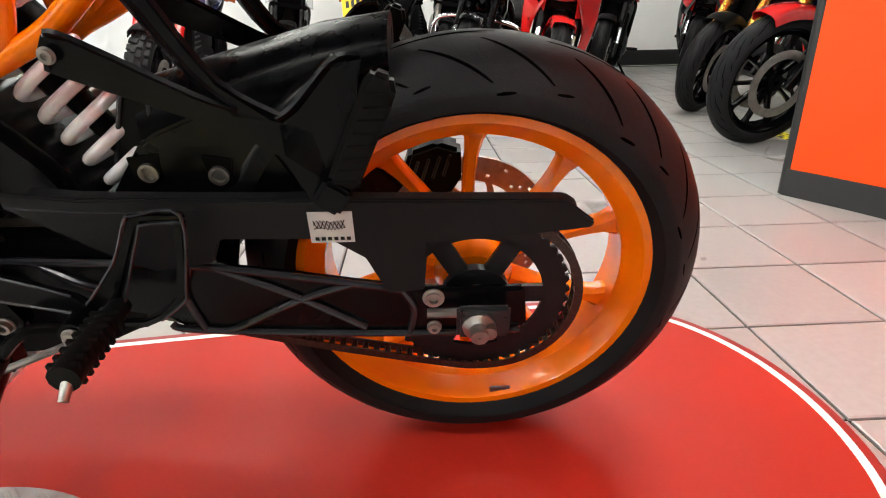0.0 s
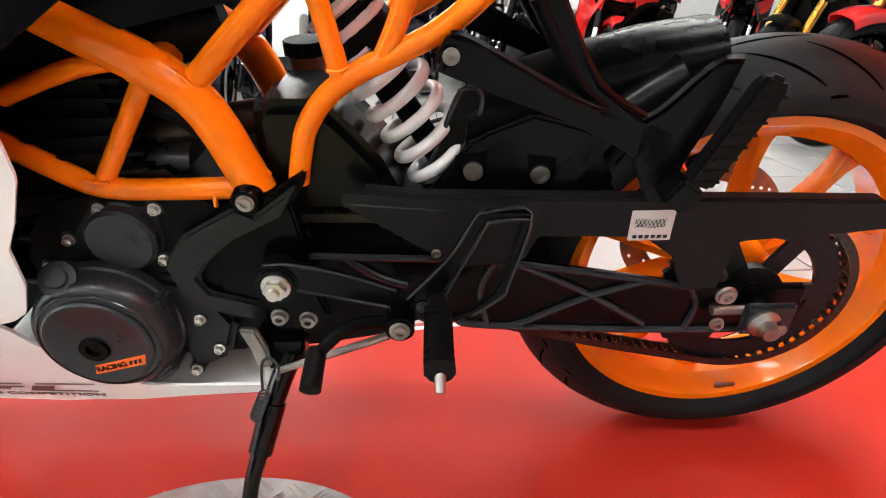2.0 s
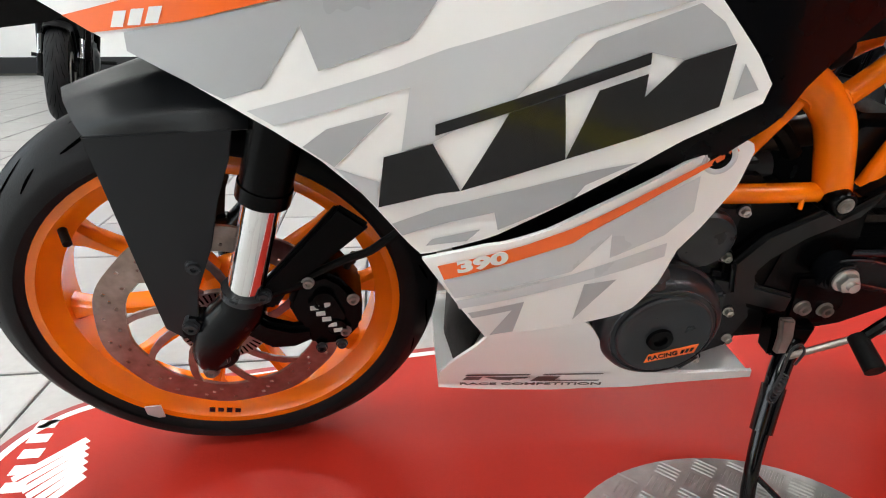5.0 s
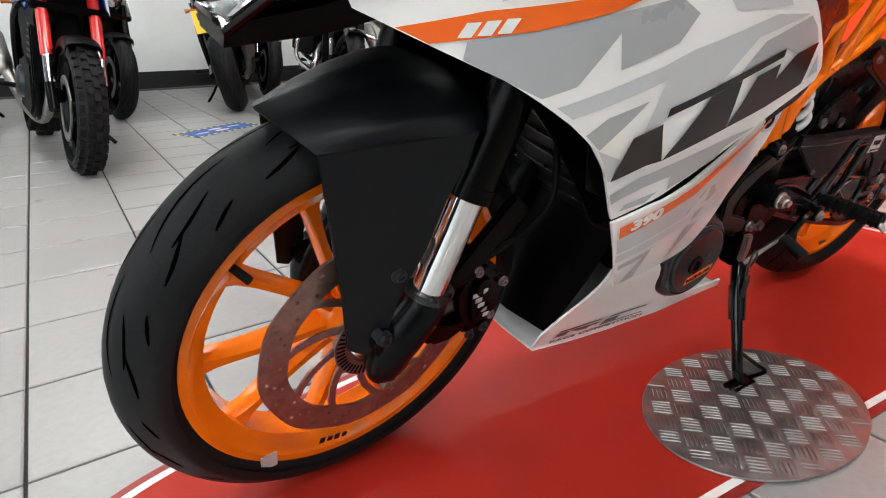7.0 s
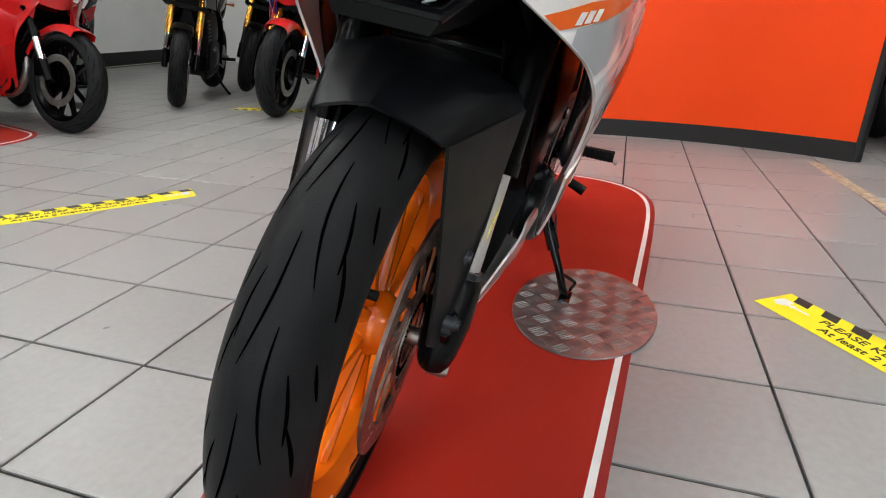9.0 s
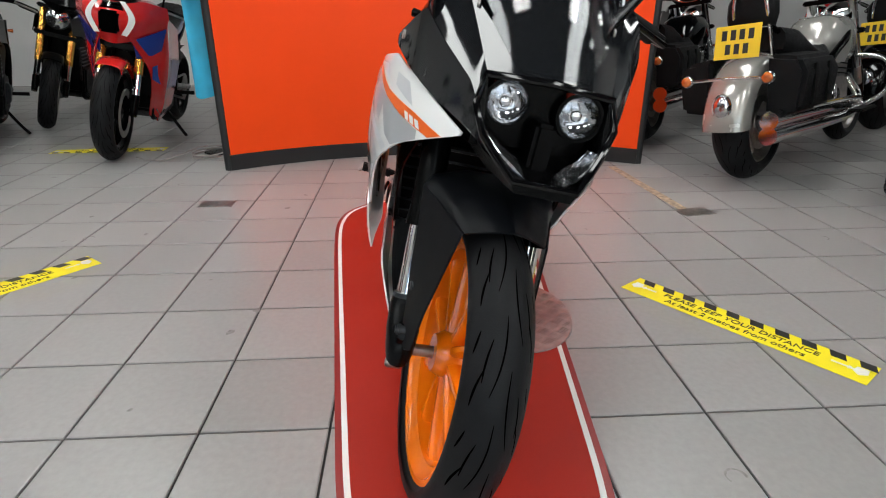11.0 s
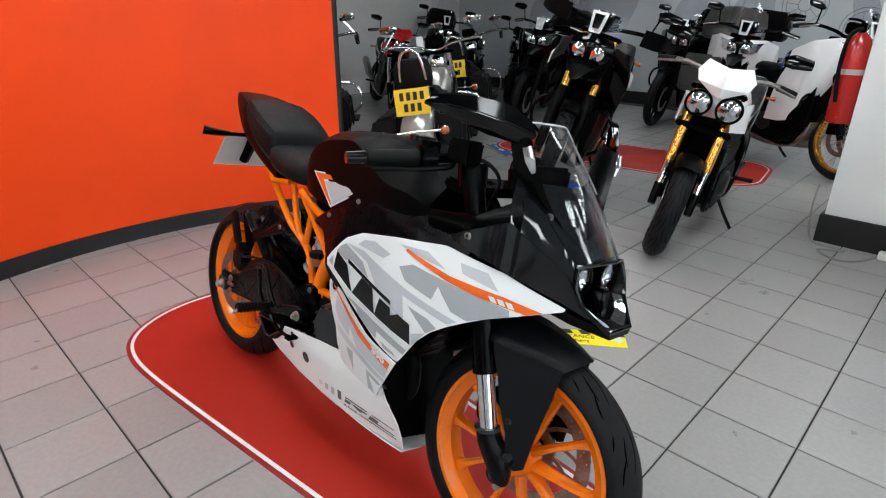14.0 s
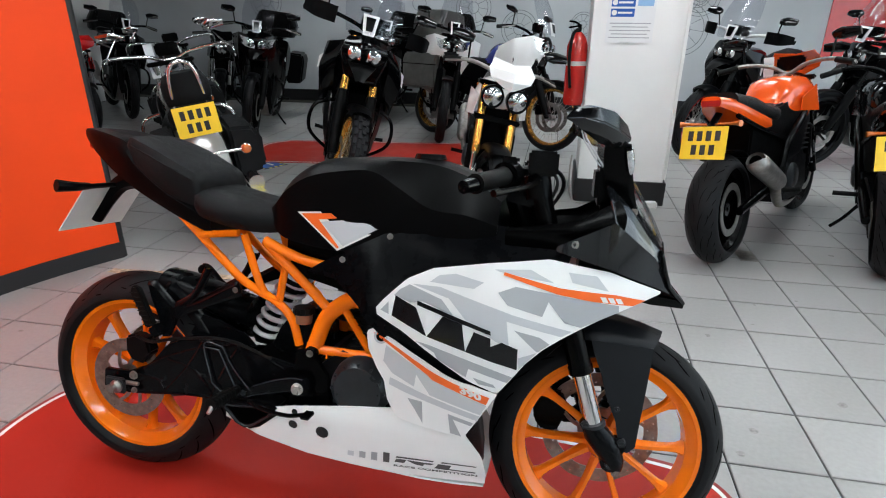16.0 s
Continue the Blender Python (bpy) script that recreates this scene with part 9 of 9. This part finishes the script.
display_bike((3.35, -4.0), 108, "adv", GLOSSBL, "black touring motorcycle with a white-edged screen and cases", lamp="slit", topbox=MATTE, panniers=MATTE, screen=True, lean=8)
display_bike((1.51, -1.79), 108, "adv", GLOSSBL, "black adventure motorcycle with gold fork and wire wheels", fork=GOLD, rims=GOLD, wire=True, knobbly=True, lamp="slit", screen=True, guards=True, lean=14, steer=12, size=1.07)
display_bike((0.46, -1.49), 97, "naked", WHITE, "white and black streetfighter with twin lamps and gold fork", fork=GOLD, lamp="twin", accent=WHITE, frame_mat=BLACKPL, steer=14, lean=8, bars=DULL, size=0.96)
display_bike((1.26, -4.2), 100, "adv", WHITE, "white and black touring motorcycle with a black top box", lamp="slit", topbox=MATTE, panniers=MATTE, screen=True, accent=WHITE, lean=8)
display_bike((0.10, -4.02), 152, "adv", BLUEPAINT, "blue and white adventure motorcycle with metal cases", rims=GOLD, wire=True, topbox=GREYBX, panniers=GREYBX, accent=WHITE, lamp="slit", screen=True, lean=8)
display_bike((2.30, -5.3), 95, "adv", GLOSSBL, "black touring motorcycle against the far wall", lamp="slit", topbox=MATTE, panniers=MATTE, screen=True, lean=8)
display_bike((-1.70, -2.52), -124, "naked", ORBIKE, "orange naked motorcycle with a yellow plate", accent=ORBIKE, rims=BLACKPL, frame_mat=BLACKPL, plate=True, lean=9, bars=DULL, tag=True)
display_bike((-2.30, -2.66), -112, "naked", GLOSSBL, "black naked motorcycle with a yellow plate", plate=True, lean=9)
display_bike((-2.25, -3.95), 32, "adv", WHITE, "white adventure motorcycle with a clear screen", accent=WHITE, screen=True, lamp="slit", lean=8, steer=-10)
display_bike((-1.25, -4.10), 48, "adv", GLOSSBL, "black adventure motorcycle with red wire wheels", rims=REDPAINT, wire=True, screen=True, lamp="slit", lean=8, guards=True, bars=WHITEPR)
display_bike((5.45, -4.75), 138, "adv", GLOSSBL, "black adventure motorcycle by the far corner", lamp="slit", screen=True, lean=8, topbox=MATTE)
display_bike((4.55, -5.35), 118, "naked", GLOSSBL, "black naked motorcycle in the far row", lean=8, fork=CHROME)
display_bike((5.75, -2.35), 165, "naked", GLOSSBL, "black naked motorcycle with chrome fork by the side wall", lean=8, fork=CHROME, tag=True)
# north rows
display_bike((2.70, 2.58), -173, "sport", RS_, "red, blue and white sports motorcycle with gold fork", fork=GOLD, accent=BLUEPAINT, lamp="slit", lean=10, steer=4, size=1.05)
display_bike((2.88, 3.56), -152, "naked", GLOSSBL, "black naked motorcycle with gold fork and a white tag", fork=GOLD, lean=10, steer=10, tag=True)
display_bike((3.86, 3.62), -175, "naked", GLOSSBL, "black naked motorcycle with gold fork legs", fork=GOLD, lean=9, steer=22)
display_bike((1.21, 6.09), 74, "naked", GLOSSBL, "black naked motorcycle with a yellow plate beside a blue floor sticker", plate=True, lean=10)
display_bike((1.36, 3.97), -108, "cruiser", GLOSSBL, "black bobber motorcycle with a fat front tyre on a red mat", fork=BLACKPL, rims=BLACKPL, lean=9, steer=8)
display_bike((1.82, 3.42), -104, "sport", RS_, "red sports motorcycle with white rim stripes", accent=RS_, lean=10, lamp="slit", steer=10)
display_bike((-0.36, 3.07), -84, "naked", BLUEPAINT, "scrambler motorcycle with red fork and knobbly tyres", fork=REDPAINT, knobbly=True, lean=9)
display_bike((1.30, 5.50), -96, "naked", GLOSSBL, "black naked motorcycle with bright fork tubes", fork=DULL, lean=9)
display_bike((-0.02, 4.85), -80, "naked", WHITE, "white motorcycle parked in the second row", accent=WHITE, lean=9)
display_bike((-1.95, 3.75), -70, "naked", GLOSSBL, "black naked motorcycle parked near the window side", lean=9)
display_bike((-0.95, 4.70), -85, "adv", GLOSSBL, "black adventure motorcycle in the second row", lean=9, screen=True, lamp="slit")
display_bike((2.55, 4.75), -112, "naked", RS_, "red naked motorcycle in the second row", accent=RS_, lean=9)
display_bike((3.60, 5.35), -120, "sport", GLOSSBL, "black sports motorcycle in the back row", accent=RS_, lamp="slit", lean=9)


# ---- small things ----
def red_mat(x, y, turn, name="floor_mat", L=1.9, Wd=0.8):
    ob = thing(name, pose(x, y, 0, 0, 0, turn), "red display mat with a white border line", "floor mat", "red mats")
    pts = []
    for cx, cy, a0 in ((L / 2 - 0.3, Wd / 2 - 0.3, 0), (-L / 2 + 0.3, Wd / 2 - 0.3, 90), (-L / 2 + 0.3, -Wd / 2 + 0.3, 180), (L / 2 - 0.3, -Wd / 2 + 0.3, 270)):
        pts += [(cx, cy, radians(a0 + k * 10)) for k in range(10)]
    ring = lambda r: [(cx + r * math.cos(a), cy + r * math.sin(a)) for cx, cy, a in pts]
    part("mat_field", flat(ring(0.30), 0.0005, 0.004), MATRED, ob)
    part("white_line", band(ring(0.275), ring(0.262), 0.004, 0.0046), WHITEPR, ob)
    return ob


red_mat(1.75, -3.58, 8, L=2.5, Wd=1.0)
red_mat(1.62, 4.45, 72, L=2.0)


def blue_sticker(x, y, turn):
    ob = thing("floor_sticker", pose(x, y, 0.0006, 0, 0, turn), "blue floor sticker with a striped yellow edge", "floor sticker", "blue floor stickers")
    part("sticker", box(0, 0, 0.0004, 0.56, 0.24, 0.0008), BLUEPR, ob)
    for s in (-1, 1):
        for k in range(20):
            x0 = -0.28 + 0.028 * k
            part("edge_bar", Geo().add([(x0, s * 0.098, 0.0012), (x0 + 0.028, s * 0.098, 0.0012), (x0 + 0.028, s * 0.120, 0.0012), (x0, s * 0.120, 0.0012)], [(0, 1, 2, 3) if s > 0 else (3, 2, 1, 0)]), YTAPE if k % 2 else TAPEBLK, ob)
        for k in range(7):
            y0 = -0.098 + 0.028 * k
            part("edge_bar", Geo().add([(s * 0.255, y0, 0.0012), (s * 0.280, y0, 0.0012), (s * 0.280, y0 + 0.028, 0.0012), (s * 0.255, y0 + 0.028, 0.0012)], [(0, 1, 2, 3) if s > 0 else (3, 2, 1, 0)]), YTAPE if k % 2 else TAPEBLK, ob)
        part("white_footprint", lathe([(0, 0.0005), (0, 1), (0.01, 1), (0.01, 0.0005)], 18, True, Matrix.Translation((0.0, s * 0.034, 0.001)) @ Matrix.Diagonal((0.055, 0.024, 0.05, 1)) @ Matrix.Rotation(radians(90), 4, "X")), WHITEPR, ob)
        part("white_bar", box(s * 0.15, 0.02 * s, 0.0012, 0.10, 0.022, 0.0006), WHITEPR, ob)
    return ob


blue_sticker(1.45, -2.25, -30)
blue_sticker(0.46, 3.95, 30)
blue_sticker(2.7, -2.95, -30)
blue_sticker(4.0, 1.6, 20)

# T-shirt on a stand
sx, sy = 2.90, 1.93
ts = thing("clothes_stand", pose(sx, sy, 0, 0, 0, 15), "black metal display stand with a heavy round foot", "display stand")
part("pole", cyl((0, 0, 0.01), (0, 0, 1.25), 0.011), DULL, ts)
part("foot", lathe([(0, 0.0005), (0, 0.14), (0.008, 0.135), (0.014, 0.02), (0.014, 0.0005)], 28, True, Matrix.Rotation(radians(90), 4, "X")), BLACKPL, ts)
rows = []
for z, wd, dp in ((1.24, 0.05, 0.03), (1.19, 0.14, 0.07), (1.10, 0.19, 0.10), (0.90, 0.17, 0.10), (0.65, 0.175, 0.10), (0.38, 0.185, 0.10)):
    rows.append([(dp * math.cos(a) * (1 + 0.08 * math.sin(5 * a + 4 * z)), wd * math.sin(a), z + 0.01 * math.sin(3 * a)) for a in (2 * math.pi * k / 28 for k in range(29))])
shirt = single("t_shirt", surf(rows, 60, 30, 0.003), CLOTH, "light blue cotton t-shirt hanging on a display stand", "t-shirt", m=pose(sx, sy, 0, 0, 0, 75), angle=70)
for s in (-1, 1):
    part("sleeve", tube([(0, s * 0.15, 1.17), (0.01, s * 0.22, 1.06), (0.01, s * 0.25, 0.96)], [0.06, 0.075, 0.08], 14, 5, squash=0.7), CLOTH, shirt, angle=70)
single("cable", tube([(2.75 + 0.14 * math.cos(a) * (1 + 0.1 * math.sin(3.3 * a)), 1.98 + 0.11 * math.sin(a), 0.006 + 0.001 * k) for k, a in enumerate(np.linspace(0, 14, 40))] + [(2.6, 2.25, 0.006), (2.72, 2.45, 0.006)], 0.005, 6, 2), CABLE, "loose coil of grey cable on the floor", "cable")

# fire extinguisher on the pillar, notices, socket strip and cable
fe = thing("fire_extinguisher", pose(-0.08, -2.52, 0.68), "red fire extinguisher hung on the pillar", "fire extinguisher")
part("cylinder", lathe([(0, 0.0005), (0, 0.065), (0.02, 0.072), (0.40, 0.072), (0.46, 0.05), (0.49, 0.022), (0.49, 0.0005)], 32, True, Matrix.Rotation(radians(90), 4, "X")), EXTRED, fe)
part("valve", Geo().join(box(0, 0, 0.515, 0.035, 0.035, 0.05), tube([(0.0, 0, 0.54), (0.03, 0.03, 0.555), (0.07, 0.06, 0.56)], 0.008, 6), tube([(0.0, 0, 0.53), (0.03, 0.03, 0.525), (0.07, 0.06, 0.52)], 0.007, 6)), BLACKPL, fe, bevel=0.003)
part("hose", tube([(0.0, 0.02, 0.51), (0.04, 0.08, 0.47), (0.05, 0.085, 0.30), (0.03, 0.08, 0.12)], 0.011, 8), RUBBER, fe)
part("label_band", lathe([(0.27, 0.0726), (0.30, 0.0726), (0.30, 0.0732), (0.27, 0.0732)], 24, True, Matrix.Rotation(radians(90), 4, "X")), STICKER, fe, "pale printed label")
nt = thing("notice", pose(-0.40, -2.372, 1.32), "white notice with blue printed panels on the pillar", "notice")
part("sheet", box(0, 0, 0, 0.30, 0.003, 0.42), PAPER, nt)
for k in range(4):
    part("blue_panel", box(0.055, 0.0022, 0.16 - 0.062 * k, 0.15, 0.001, 0.05), BLUEPR, nt)
    part("white_bar", box(0.040, 0.003, 0.16 - 0.062 * k, 0.09, 0.001, 0.012), WHITEPR, nt)
    part("white_dot", puck((0.108, 0.0025, 0.16 - 0.062 * k), 0.017, 0, 0.001, 16), WHITEPR, nt)
lightblue = mat("pale_blue_print", (0.30, 0.50, 0.75), 0.6, 0, 10, 0.03, 0)
part("pale_panel", box(-0.085, 0.0022, 0.10, 0.10, 0.001, 0.17), lightblue, nt)
for k in range(5):
    part("grey_bar", box(0.0, 0.0022, -0.09 - 0.022 * k, 0.26 - 0.03 * (k % 2), 0.001, 0.006), GREY2, nt)
so = thing("extension_socket", pose(-0.60, -2.31, 0.001, 0, 0, 4), "white extension socket strip on the floor", "socket strip")
part("strip", box(0, 0, 0.02, 0.26, 0.06, 0.04), WHITEPR, so, bevel=0.006)
for k in range(4):
    part("socket_face", box(-0.09 + 0.06 * k, 0, 0.0405, 0.045, 0.045, 0.002), PAPER, so)
single("cable", tube([(-0.47, -2.31, 0.008), (-0.40, -2.15, 0.006), (-0.30, -2.10, 0.006), (-0.20, -2.20, 0.006), (-0.32, -2.28, 0.006), (-0.14, -2.30, 0.02), (-0.10, -2.32, 0.2), (-0.105, -2.32, 0.35)], 0.006, 6), CABLE, "white mains cable running up the pillar", "cable")
single("conduit", box(-0.758, -2.36, 1.2, 0.02, 0.02, 2.0), WHITEPR, "white cable duct on the pillar corner", "cable duct", kind="structure")


# ---- floor tiles ----
tile_g = Geo()
e, w = 0.0035, T / 2 - 0.0032
tile_g.add([(-w, -w, -0.008), (w, -w, -0.008), (w, w, -0.008), (-w, w, -0.008), (-w, -w, -0.0015), (w, -w, -0.0015), (w, w, -0.0015), (-w, w, -0.0015),
            (-w + e, -w + e, 0), (w - e, -w + e, 0), (w - e, w - e, 0), (-w + e, w - e, 0)],
           [(8, 9, 10, 11), (4, 5, 9, 8), (5, 6, 10, 9), (6, 7, 11, 10), (7, 4, 8, 11), (0, 1, 5, 4), (1, 2, 6, 5), (2, 3, 7, 6), (3, 0, 4, 7)])
tile_me = make_mesh("tile", tile_g, TILE, angle=20)
rest = Geo()
for i in range(int(X0 / T) - 1, int(X1 / T) + 1):
    for j in range(int(Y0 / T) - 1, int(Y1 / T) + 1):
        cx, cy = (i + 0.5) * T, (j + 0.5) * T
        if not (X0 < cx - T / 2 and cx + T / 2 < X1 and Y0 < cy - T / 2 and cy + T / 2 < Y1):
            continue
        if -6 <= i < 9 and -8 <= j < 12:
            ob = new("tile", tile_me)
            ob.parent = floor
            ob.matrix_basis = Matrix.Translation((cx, cy, 0))
        else:
            rest.add(tile_g.v, tile_g.f, Matrix.Translation((cx, cy, 0)))
part("tile_field", rest, TILE, floor, kind="stuff", angle=20)
